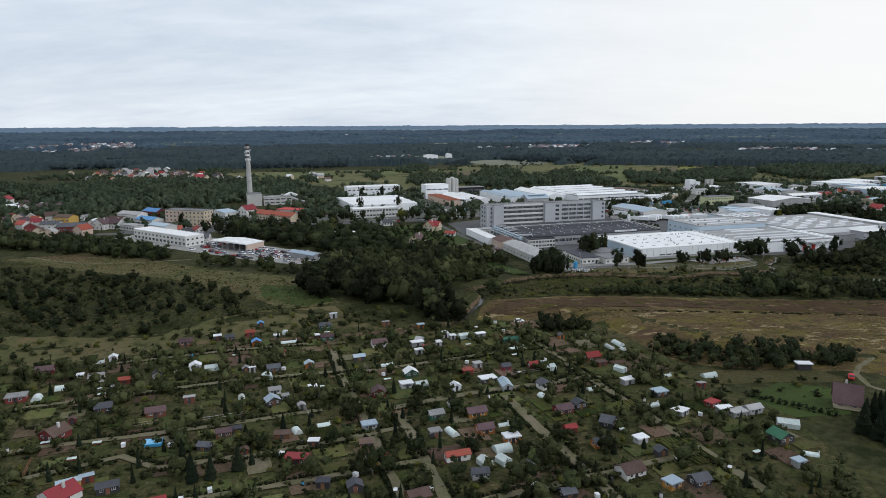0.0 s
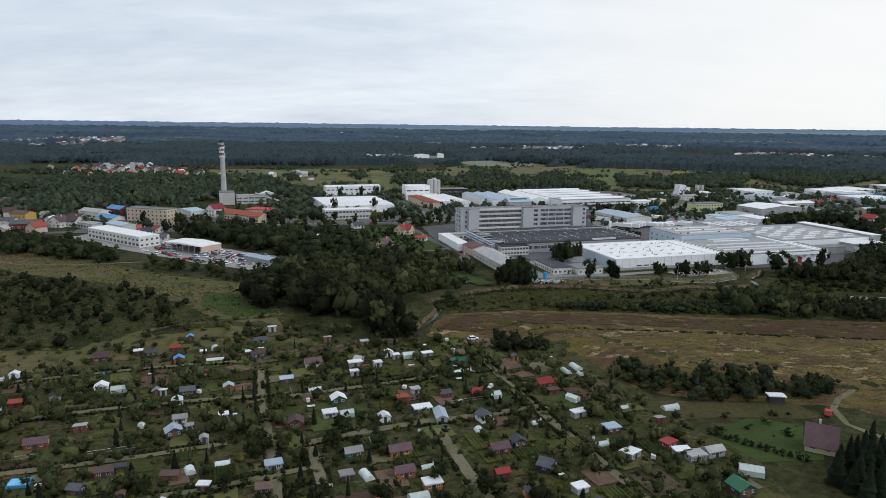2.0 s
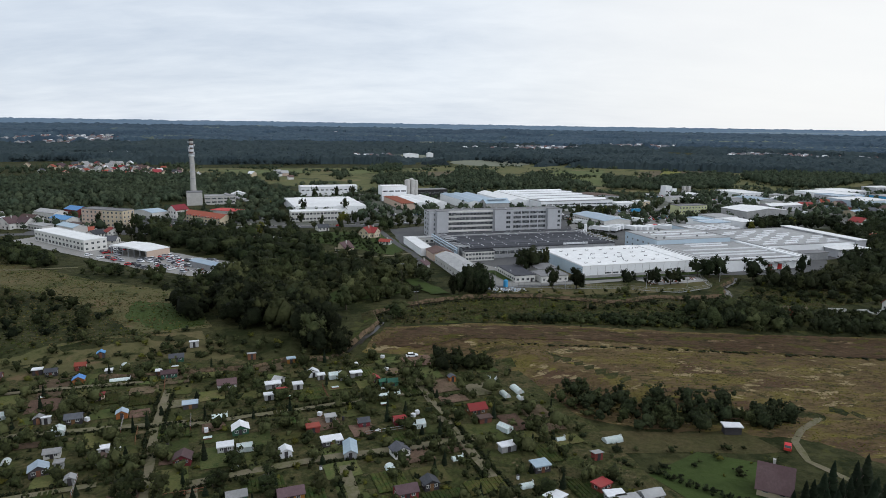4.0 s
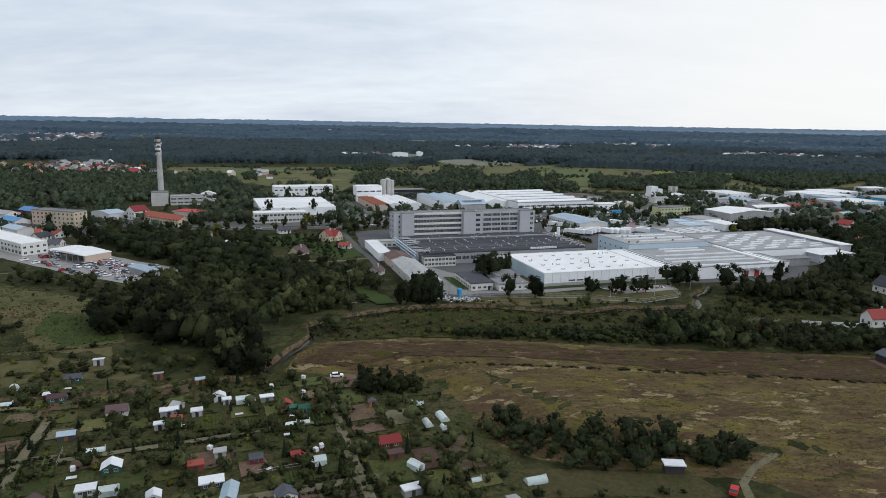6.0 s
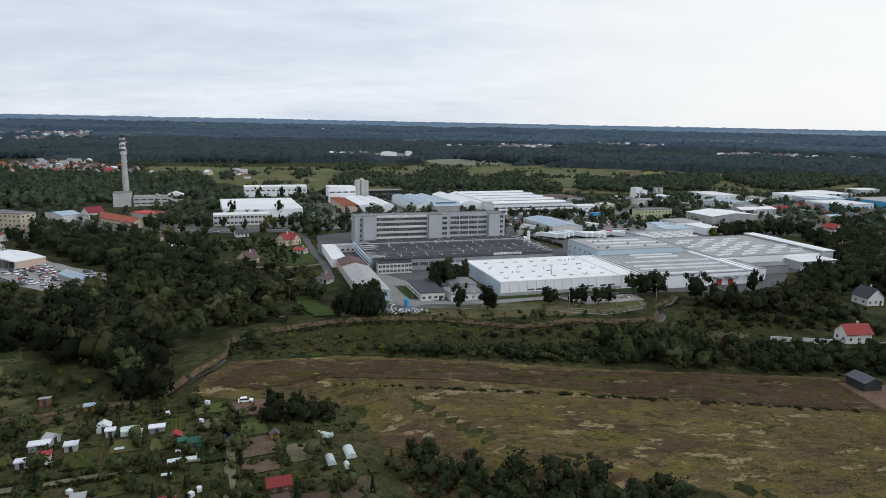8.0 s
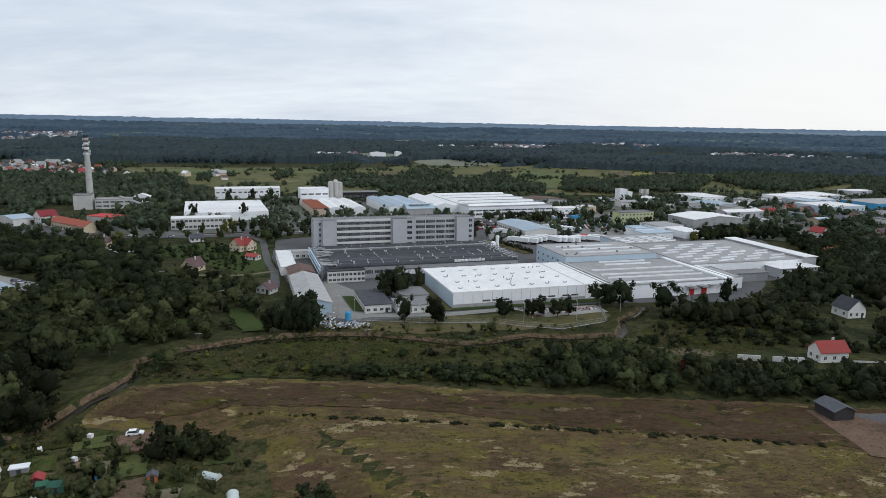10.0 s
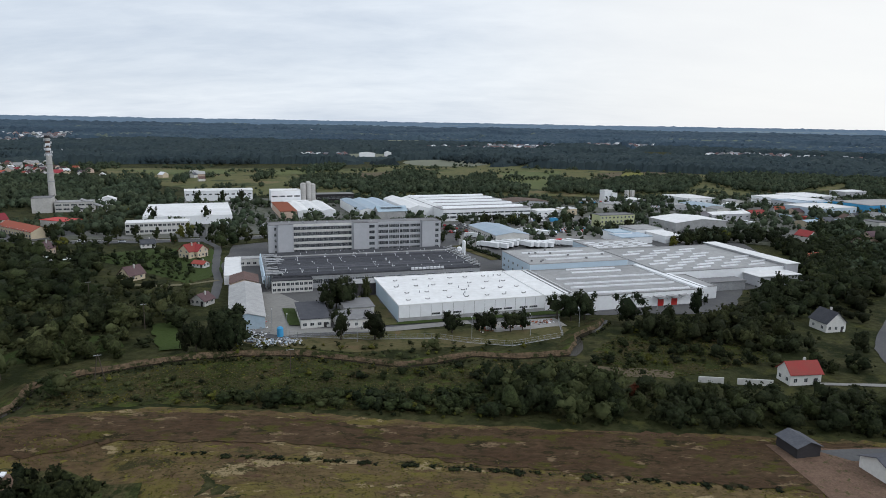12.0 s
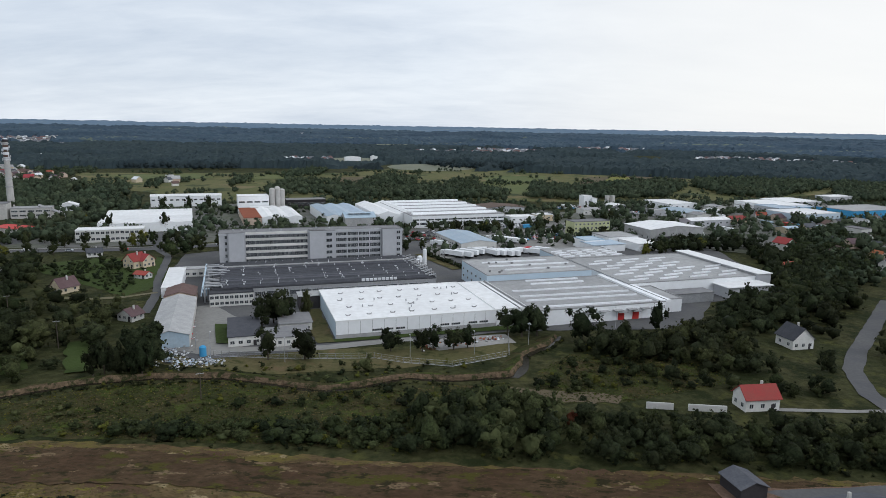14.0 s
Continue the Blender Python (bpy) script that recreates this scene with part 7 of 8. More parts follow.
hut(72.0, 174.6, 40, 4.3, 3.9, "metal", "bright", "shed", 2.2)
hut(83.4, 179.7, 35, 4.2, 2.9, "redwood", "red_roof", "slab", 2.2)
hut(85.2, 175.3, 10, 4.5, 2.7, "eternit", "bright", "slab", 2.3)
hut(87.9, 173.2, 15, 5.1, 3.5, "eternit", "eternit", "slab", 2.3)
hut(93.3, 175.4, 20, 5.5, 3.3, "metal", "light_roof", "cross", 2.3)
greenhouse(98.9, 166.6, 70, 3.4, 5.5, 1.6)
hut(92.8, 159.0, 20, 5.1, 5.1, "dark", "green", "gable", 2.3)
hut(57.2, 138.5, 30, 3.8, 3.1, "orange", "steel_roof", "slab", 2.2)
hut(63.8, 139.4, 20, 4.7, 3.7, "dark", "slate", "cross", 2.3)
hut(90.6, 146.2, 20, 2.9, 2.3, "metal", "steel_roof", "slab", 2.2)
polytunnel(96.5, 151.1, 70, 1.8, 3.5, 1.1)

pool = thing("paddling_pool", -70, 167, 8, "blue covered garden pool on a lawn", "pool")
part("rim", boxes((-2.4, 2.4, -1.7, -1.55, 0.3, 1.0), (-2.4, 2.4, 1.55, 1.7, 0.3, 1.0), (-2.4, -2.25, -1.55, 1.55, 0.3, 1.0), (2.25, 2.4, -1.55, 1.55, 0.3, 1.0)), "bluepaint", pool)
part("cover", boxes((-2.25, 2.25, -1.55, 1.55, 0.3, 0.95)), "poolblue", pool)


def clutter(x, y, seed):
    """Small garden things: barrels, crates, pipes and stakes."""
    rng = random.Random(seed)
    kind = rng.randrange(4)
    if kind == 0:
        ob = thing("water_barrel", x, y, 0, "plastic water barrel beside a garden hut", "barrel", "garden clutter", 0.45)
        part("drum", tube(bmesh.new(), 0.35, 0.33, 0, 0.95, 12), rng.choice(("bluepaint", "bright", "dark")), ob)
        part("lid", tube(bmesh.new(), 0.37, 0.37, 0.95, 1.0, 12), "dark", ob)
    elif kind == 1:
        ob = thing("water_tank", x, y, rng.uniform(0, 90), "white cube water tank in a cage", "tank", "garden clutter", 0.45)
        part("tank_body", boxes((-0.5, 0.5, -0.6, 0.6, 0.15, 1.1)), "bright", ob)
        part("pallet", boxes((-0.55, 0.55, -0.65, 0.65, 0, 0.14)), "wood", ob)
    elif kind == 2:
        ob = thing("garden_table", x, y, rng.uniform(0, 90), "pale plastic garden table", "table", "garden clutter", 0.45)
        part("tabletop", boxes((-0.7, 0.7, -0.45, 0.45, 0.7, 0.75)), "bright", ob)
        for sx in (-0.6, 0.6):
            for sy in (-0.38, 0.38):
                part("leg", boxes((sx - 0.03, sx + 0.03, sy - 0.03, sy + 0.03, 0, 0.7)), "bright", ob)
    else:
        ob = thing("cold_frame", x, y, 20 + rng.uniform(-5, 5), "low cold frame with pale lids", "cold frame", "garden clutter", 0.45)
        part("box", boxes((-1.1, 1.1, -0.6, 0.6, 0, 0.35)), "wood", ob)
        part("lid", boxes((-1.1, 0.0, -0.62, 0.62, 0.36, 0.4)), "film", ob)
        part("lid", boxes((0.04, 1.1, -0.62, 0.62, 0.36, 0.4)), "film", ob)


QR = random.Random(15)
for k in range(170):
    u, v = QR.uniform(-140, 150), QR.uniform(40, 270)
    p = garden_xy(u, v)
    if inside(p, GARDENS) and clear_spot(p[0], p[1], 0.6):
        clutter(p[0], p[1], k)


def garden_fence(u, v, length, turn, seed):
    """A run of wooden posts with a rail and wire."""
    rng = random.Random(seed)
    x, y = garden_xy(u, v)
    ob = thing("garden_fence", x, y, 20 + turn, "low post-and-rail garden fence", "fence", "fences of the allotments", 0.3)
    pm = mesh_of("post", boxes((-0.06, 0.06, -0.06, 0.06, 0, 1.3)))
    n = int(length / 2.2)
    for k in range(n + 1):
        part("post", pm, "wood", ob).location = (length * k / n, 0, 0)
    part("rail", rod(rod(bmesh.new(), (0, 0, 1.15), (length, 0, 1.15), 0.05), (0, 0, 0.5), (length, 0, 0.5), 0.04), rng.choice(("wood", "eternit")), ob)


for k in range(36):
    u, v = QR.uniform(-110, 110), QR.uniform(70, 240)
    p, q = garden_xy(u, v), garden_xy(u + 9, v)
    if inside(p, GARDENS) and inside(q, GARDENS) and clear_spot(*p) and clear_spot(*q):
        garden_fence(u, v, QR.choice((8.8, 11.0, 13.2)), QR.choice((0, 90)), k)


# ---- trees ----
def unit_ico(sub):
    bm = bmesh.new()
    bmesh.ops.create_icosphere(bm, subdivisions=sub, radius=1)
    bm.verts.ensure_lookup_table()
    v = np.array([p.co for p in bm.verts])
    f = np.array([[p.index for p in q.verts] for q in bm.faces])
    bm.free()
    return v, f


ICO1 = unit_ico(1)
TETRA = (np.array([(0.94, 0, -0.33), (-0.47, 0.82, -0.33), (-0.47, -0.82, -0.33), (0, 0, 1)]), np.array([(0, 1, 3), (1, 2, 3), (2, 0, 3), (0, 2, 1)]))


def unit_rows(a):
    return a / np.maximum(1e-6, np.linalg.norm(a, axis=1, keepdims=True))


def crown_arrays(rng, lobes, clumps, size, ico, low=0.2):
    """A crown in a unit box (radius 0.5 across, 0 to 1 high): uneven lobes set all over with small leafy clumps.
    Gives points, faces and the soft outward directions of the leaves."""
    V, F, N, n0 = [], [], [], 0
    cents = []
    for k in range(lobes):
        a, z = rng.uniform(0, math.tau), 0.17 + 0.67 * (k + rng.uniform(0, 1)) / lobes
        reach = 0.39 * math.sin(math.pi * min(1.0, max(0.12, (z - 0.05) * 1.02))) ** 0.7
        r = reach * rng.uniform(0.3, 1.08)
        s = rng.uniform(0.08, 0.16) * (1.0 if k else 1.4)
        cents.append((np.array([r * math.cos(a), r * math.sin(a), z]), np.array([s * rng.uniform(0.75, 1.2), s * rng.uniform(0.75, 1.2), s * rng.uniform(0.85, 1.5)])))
    cents.append((np.array([0, 0, 0.5]), np.array([0.35, 0.35, 0.38])))
    heart = np.array([0, 0, 0.42])

    def add(w, f, out):
        nonlocal n0
        w[:, 2] = np.maximum(w[:, 2], low * 0.6)
        V.append(w)
        F.append(f + n0)
        N.append(unit_rows(out + 0.45 * unit_rows(w - heart) + np.array([0, 0, 0.12])))
        n0 += len(w)
    for c, s in cents:
        v, f = ico
        add(v * s * (0.72 + rng.uniform(-0.3, 0.24, (len(v), 1))) + c, f, v)
    done = tries = 0
    while done < clumps and tries < clumps * 8:
        tries += 1
        c, s = cents[rng.integers(len(cents))]
        d = rng.normal(size=3)
        d /= np.linalg.norm(d)
        if d[2] < -0.55:
            continue
        p = c + d * s * rng.uniform(0.72, 1.12)
        if any(np.linalg.norm((p - q) / t) < 0.66 for q, t in cents):
            continue
        done += 1
        v, f = TETRA
        turn = np.array(Euler((rng.uniform(0, 6.28), rng.uniform(0, 6.28), 0)).to_matrix())
        w = (v * size * rng.uniform(0.45, 1.35, (4, 1)) * rng.uniform(0.6, 1.3)) @ turn.T
        add(w + p, f, 0.55 * unit_rows(w) + d)
    return np.concatenate(V), np.concatenate(F), np.concatenate(N)


def conifer_arrays(rng, tiers, cards):
    """A tapering conifer in a unit box, in ragged drooping tiers."""
    V, F, n0 = [], [], 0
    for k in range(tiers):
        z0 = 0.06 + 0.9 * k / tiers
        r = 0.5 * (1 - z0) ** 0.85 * rng.uniform(0.9, 1.1)
        n = 11
        ring = [(r * rng.uniform(0.75, 1.12) * math.cos(j * math.tau / n), r * rng.uniform(0.75, 1.12) * math.sin(j * math.tau / n), z0 + rng.uniform(-0.02, 0.02)) for j in range(n)]
        V.append(np.array(ring + [(0, 0, min(1.0, z0 + 1.9 / tiers))]))
        F.append(np.array([[n0 + j, n0 + (j + 1) % n, n0 + n] for j in range(n)]))
        n0 += n + 1
    return np.concatenate(V), np.concatenate(F)


def mesh_from(name, v, f, material, normals=None):
    me = bpy.data.meshes.new(name)
    me.vertices.add(len(v))
    me.vertices.foreach_set("co", np.ascontiguousarray(v, dtype=np.float32).ravel())
    me.loops.add(len(f) * 3)
    me.loops.foreach_set("vertex_index", np.ascontiguousarray(f, dtype=np.int32).ravel())
    me.polygons.add(len(f))
    me.polygons.foreach_set("loop_start", np.arange(len(f), dtype=np.int32) * 3)
    me.update(calc_edges=True)
    if normals is not None:
        me.normals_split_custom_set_from_vertices(normals)
    me.materials.append(M[material])
    return me


def trunk_mesh(seed, limbs=4, top=0.62):
    """A tapered trunk with limbs, for a tree 1 high and 1 wide."""
    rng = random.Random(seed)
    bm = bmesh.new()
    tube(bm, 0.03, 0.02, 0, 0.35, 7)
    tube(bm, 0.02, 0.008, 0.35, top, 6)
    for k in range(limbs):
        a = k * math.tau / limbs + rng.uniform(-0.4, 0.4)
        rod(bm, (0, 0, 0.25 + 0.05 * k), (0.26 * math.cos(a), 0.26 * math.sin(a), 0.5 + 0.06 * k), 0.008)
    me = mesh_of("trunk", bm)
    me.materials.append(M["bark"])
    return me


TRUNKS = [trunk_mesh(k) for k in range(2)]
NR = np.random.default_rng(11)
CROWNS = {}
for key, material, lobes, clumps, size, count in (("tree", "leaf", 17, 420, 0.03, 5), ("dark", "leaf_dark", 17, 420, 0.03, 5), ("willow", "leaf_pale", 18, 380, 0.028, 2), ("lime", "leaf_lime", 14, 300, 0.03, 1), ("garden", "leaf", 11, 220, 0.036, 5), ("gardenpale", "leaf_pale", 11, 220, 0.036, 2), ("red", "leaf_red", 9, 160, 0.038, 1)):
    CROWNS[key] = []
    for _ in range(count):
        v, f, n = crown_arrays(NR, lobes, clumps, size, ICO1)
        CROWNS[key].append(mesh_from("crown", v, f, material, n))
CROWNS["conifer"] = [mesh_from("crown", *conifer_arrays(NR, 13, 0), "needle") for _ in range(3)]
BUSHES = {}
for key, material in (("bush", "leaf"), ("bushdark", "leaf_dark"), ("bushpale", "leaf_pale"), ("bushlime", "leaf_lime")):
    BUSHES[key] = []
    for _ in range(3):
        v, f, n = crown_arrays(NR, 7, 110, 0.05, ICO1, 0.0)
        BUSHES[key].append(mesh_from("bush", v, f, material, n))
TREE_WORDS = dict(tree="broad-leaved tree with a full green crown", dark="dense dark-green broad-leaved tree", willow="pale grey-green willow with a rounded crown", lime="tree with yellow-green leaves",
                  garden="small fruit tree in an allotment garden", gardenpale="small pale-leaved garden tree", conifer="dark narrow conifer with dense needles", red="small tree with reddish autumn leaves")
FIRST = {}
TR = random.Random(21)


def tree(kind, x, y, h, w=None, group=""):
    """A tree h metres high with a crown w wide, from one of the kind's shapes."""
    k = TR.randrange(len(CROWNS[kind]))
    w = w or h * TR.uniform(0.7, 0.95)
    m = Matrix.LocRotScale((x, y, dip(x, y) - 0.02), Euler((0, 0, TR.uniform(0, 6.28))), (w, w * TR.uniform(0.9, 1.1), h))
    if (kind, k) in FIRST:
        src = FIRST[kind, k]
        ob = src.copy()
        scene.collection.objects.link(ob)
        ob.matrix_basis = m
        for child in src.children:
            c = child.copy()
            scene.collection.objects.link(c)
            c.parent = ob
        if group:
            ob["group"] = group
        return ob
    ob = new("tree")
    tagged(ob, TREE_WORDS[kind], "tree", group or "trees")
    part("trunk", TRUNKS[k % 2], "bark", ob)
    part("crown", CROWNS[kind][k], "leaf", ob)
    ob.matrix_basis = m
    FIRST[kind, k] = ob
    return ob


def bush(kind, x, y, h, w=None, group="bushes", label="leafy green bush in a garden"):
    w = w or h * TR.uniform(1.0, 1.5)
    m = Matrix.LocRotScale((x, y, dip(x, y) - 0.15 * h), Euler((0, 0, TR.uniform(0, 6.28))), (w, w * TR.uniform(0.85, 1.15), h * 1.15))
    return solo("bush", TR.choice(BUSHES[kind]), "leaf", label, "bush", group, m=m)


def scatter(poly, gap, rng):
    xs, ys = [p[0] for p in poly], [p[1] for p in poly]
    out = []
    y = min(ys)
    while y < max(ys):
        x = min(xs) + rng.uniform(0, gap)
        while x < max(xs):
            p = (x + rng.uniform(-0.42, 0.42) * gap, y + rng.uniform(-0.42, 0.42) * gap)
            if inside(p, poly):
                out.append(p)
            x += gap
        y += gap
    return out


def clear_of(p, spots, extra=0.0):
    return all(abs(p[0] - x) > r + extra or abs(p[1] - y) > r + extra for x, y, r in spots)


STUFF = {"near": [crown_arrays(NR, 8, 96, 0.045, ICO1, 0.0) for _ in range(10)], "mid": [crown_arrays(NR, 4, 46, 0.06, ICO1, 0.0) for _ in range(10)], "tiny": [crown_arrays(NR, 0, 16, 0.13, ICO1, 0.0) for _ in range(10)], "far": [crown_arrays(NR, 2, 22, 0.085, ICO1, 0.0) for _ in range(10)]}
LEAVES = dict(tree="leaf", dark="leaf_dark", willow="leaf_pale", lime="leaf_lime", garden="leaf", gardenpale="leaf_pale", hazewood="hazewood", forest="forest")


def mass(spots, detail, name, label, seed):
    """Many crowns in one mesh; spots: (x, y, height, width, kind)."""
    rng = random.Random(seed)
    V, F, S, mats, n0 = [], [], [], [], 0
    kinds = sorted({s[4] for s in spots})
    for x, y, h, w, kind in spots:
        v, f, soft = STUFF[detail][rng.randrange(10)]
        a = rng.uniform(0, 6.28)
        S.append(soft @ np.array([[math.cos(a), math.sin(a), 0], [-math.sin(a), math.cos(a), 0], [0, 0, 1]]))
        r = np.array([[math.cos(a) * w, -math.sin(a) * w, 0], [math.sin(a) * w, math.cos(a) * w, 0], [0, 0, h * 1.12]])
        V.append(v @ r.T + np.array([x, y, land_height(x, y) - 0.12 * h]))
        F.append(f + n0)
        mats.append(np.full(len(f), kinds.index(kind), dtype=np.int32))
        n0 += len(v)
    me = mesh_from(name, np.concatenate(V), np.concatenate(F), LEAVES[kinds[0]], np.concatenate(S))
    for k in kinds[1:]:
        me.materials.append(M[LEAVES[k]])
    me.polygons.foreach_set("material_index", np.concatenate(mats))
    return solo(name, me, "leaf", label, "wood", kind="stuff")


def grove(poly, gap, kinds, h0, h1, group, seed, under=0.0, single=False):
    """Trees all over a piece of land, with some bushes under them: as one wood, or each a tree of its own."""
    rng = random.Random(seed)
    spots = []
    for x, y in scatter(list(poly), gap, rng):
        if not clear_of((x, y), KEEP, 2.5) or on_road(x, y):
            continue
        h = h0 + (h1 - h0) * rng.random() ** 1.4
        w = h * rng.uniform(0.95, 1.5)
        low = rng.random() < under
        if low:
            h *= rng.uniform(0.35, 0.6)
            w = h * rng.uniform(1.5, 2.2)
        if single and not low:
            tree(rng.choice(kinds), x, y, h, w, group)
        else:
            spots.append((x, y, h, w, rng.choice(kinds)))
    if spots:
        far = sum(s[1] for s in spots) / len(spots) > 385
        mass(spots, "mid" if far else "near", "grove", "dense " + group, seed)


def on_road(x, y):
    return any(off_line(x, y, line) < 8 for line in ROADS)


def off_line(x, y, line):
    """How far a spot lies from a line of points."""
    best = 1e9
    for (ax, ay), (bx, by) in zip(line, line[1:]):
        dx, dy = bx - ax, by - ay
        t = max(0.0, min(1.0, ((x - ax) * dx + (y - ay) * dy) / (dx * dx + dy * dy)))
        best = min(best, math.hypot(x - ax - dx * t, y - ay - dy * t))
    return best


ROADS = ([(-420, 470), (-260, 490), (-160, 512), (-89, 541), (-54, 546), (-10, 556), (60, 590), (170, 640), (320, 700), (520, 770)], [(372, 452), (328, 399), (311, 379), (297, 360), (289, 339), (289, 318), (296, 290)], [(-36, 617), (-14, 556), (3, 533), (22, 471), (31, 449), (40, 415)])


def wood(polys, gap, h0, h1, kind, label, seed, thin=0.0, detail="far", clump=None):
    """A wood seen from afar: one mesh of many crowns."""
    rng = random.Random(seed)
    spots = []
    for poly in polys:
        for x, y in scatter(list(poly), gap, rng):
            if rng.random() < thin or not clear_of((x, y), KEEP, 1.5) or on_road(x, y):
                continue
            if clump is not None and noise.noise((x * 0.014, y * 0.02, seed)) + 0.5 * noise.noise((x * 0.05, y * 0.05, seed)) < clump:
                continue
            h = rng.uniform(h0, h1)
            spots.append((x, y, h, h * rng.uniform(0.95, 1.4), kind))
    mass(spots, detail, "wood", label, seed)


def tufts(poly, count, seed, weights=(3, 1, 2), size=0.8, name="grass_tufts", label="tufts of grass and weeds"):
    """Small standing blades all over a field, in one mesh; dry, golden and green ones grow in drifts."""
    rng = np.random.default_rng(seed)
    poly = list(poly)
    xs, ys = [p[0] for p in poly], [p[1] for p in poly]
    V, F, mats = [], [], []
    while len(V) < count:
        x, y = rng.uniform(min(xs), max(xs)), rng.uniform(min(ys), max(ys))
        if not inside((x, y), poly):
            continue
        drift = [w * max(0.02, 0.5 + 1.6 * noise.noise((x * 0.035, y * 0.07, 5.0 * i + seed))) for i, w in enumerate(weights)]
        if rng.random() > min(1.0, 0.25 + max(drift) / max(weights)):
            continue
        kind = int(rng.choice(3, p=np.array(drift) / sum(drift)))
        a, s, h = rng.uniform(0, math.pi), size * rng.uniform(0.35, 1.5), size * rng.uniform(0.15, 0.6)
        dx, dy = math.cos(a) * s / 2, math.sin(a) * s / 2
        lx, ly = -math.sin(a) * size * rng.uniform(-0.8, 0.8), math.cos(a) * size * rng.uniform(-0.8, 0.8)
        z = dip(x, y)
        V.append([(x - dx, y - dy, z), (x + dx, y + dy, z), (x + dx * 0.7 + lx, y + dy * 0.7 + ly, z + h), (x - dx * 0.7 + lx, y - dy * 0.7 + ly, z + h)])
        mats += [kind, kind]
    n = np.arange(count) * 4
    F = np.stack([np.stack([n, n + 1, n + 2], 1), np.stack([n, n + 2, n + 3], 1)], 1).reshape(-1, 3)
    me = mesh_from(name, np.array(V).reshape(-1, 3), F, "tuft_dry")
    me.materials.append(M["tuft_gold"])
    me.materials.append(M["tuft_green"])
    me.polygons.foreach_set("material_index", np.array(mats, dtype=np.int32))
    return solo(name, me, "tuft_dry", label, "grass", kind="stuff")


# ---- woods, thickets and garden trees ----
KEEP += [(42, 363, 7), (283, 372, 7), (277, 364, 5), (288, 376, 6), (47, 352, 7), (50, 361, 6), (30, 366, 4)]      # clearings
# tall dark trees along the stream
grove([(-66, 322), (-44, 350), (-18, 338), (2, 310), (10, 290), (12, 272), (2, 274), (-12, 288), (-34, 300), (-52, 304)], 7.0, ("dark", "dark", "tree", "dark", "willow"), 9, 15, "trees along the stream", 1, 0.1)
tree("willow", 2, 281, 13, 13, "trees along the stream")
tree("dark", 13, 274, 13, 11, "trees along the stream")
tree("willow", 32, 312, 8, 12, "trees along the stream")
tree("willow", -8, 315, 13, 13, "trees along the stream")
tree("willow", 8, 322, 12, 12, "trees along the stream")
# wood between the dealers' yard and the factory
grove([(-62, 352), (-24, 318), (-2, 330), (28, 334), (49, 350), (62, 352), (58, 372), (40, 400), (17, 392), (-16, 392), (-52, 394), (-66, 372)], 8.0, ("dark", "dark", "tree", "dark", "tree", "willow"), 6, 13, "trees of the waste land", 2, 0.15)
grove([(-70, 424), (-16, 428), (4, 400), (-40, 392), (-64, 398)], 8.0, ("dark", "tree"), 8, 13, "trees of the waste land", 3, 0.1)
grove([(-170, 505), (-100, 440), (-68, 420), (-20, 436), (-50, 494), (-107, 512)], 8.5, ("dark", "dark", "tree"), 9, 14, "trees behind the dealers' yard", 4, 0.05)
grove([(44, 352), (66, 352), (72, 358), (62, 372), (46, 366)], 6.5, ("dark",), 11, 15, "tall trees by the stream", 5)
grove([(-19, 432), (25, 433), (47, 404), (57, 377), (39, 384), (24, 383), (21, 363)], 6.5, ("tree", "dark", "willow"), 4, 9, "trees of the waste land", 43, 0.35)
# strip along the pasture
grove([(-330, 440), (-282, 432), (-229, 414), (-157, 386), (-160, 402), (-193, 432), (-257, 460), (-330, 470)], 7.5, ("dark", "tree"), 8, 12, "tree belt beside the pasture", 6)
grove([(-140, 380), (-116, 374), (-71, 349), (-67, 362), (-103, 382), (-141, 402)], 6.5, ("tree", "dark", "tree"), 5, 9, "tree belt beside the pasture", 7, 0.35)
grove([(-66, 352), (-50, 320), (-42, 322), (-44, 350), (-56, 362)], 7, ("dark", "tree"), 6, 10, "tree belt beside the pasture", 27, 0.2)
# scrub west of the gardens
grove([(-260, 368), (-193, 360), (-124, 333), (-87, 315), (-80, 290), (-102, 278), (-110, 256), (-140, 250), (-200, 240), (-280, 262)], 6.2, ("tree", "dark", "tree", "willow"), 3, 6.5, "scrub trees of the waste land", 8, 0.45)
grove([(-300, 262), (-200, 240), (-150, 228), (-150, 212), (-220, 190), (-300, 200)], 9, ("tree", "dark"), 5, 8, "scrub trees of the waste land", 28, 0.3)
grove([(-110, 258), (-84, 284), (-50, 285), (-62, 272), (-92, 244)], 9, ("garden", "tree"), 3, 5, "scrub trees of the waste land", 9, 0.6)
# thicket north of the meadow
grove([(150, 300), (172, 298), (192, 297), (192, 318), (184, 328), (175, 332), (156, 326)], 5.2, ("dark", "tree", "dark", "tree", "willow"), 6.5, 11, "thicket north of the meadow", 10, 0.1)
grove([(192, 296), (224, 294), (300, 292), (300, 312), (262, 316), (226, 318), (192, 320)], 4.9, ("dark", "dark", "tree"), 4.5, 8.2, "low thicket north of the meadow", 38, 0.15)
tree("red", 194, 316, 5, 4, "thicket north of the meadow")
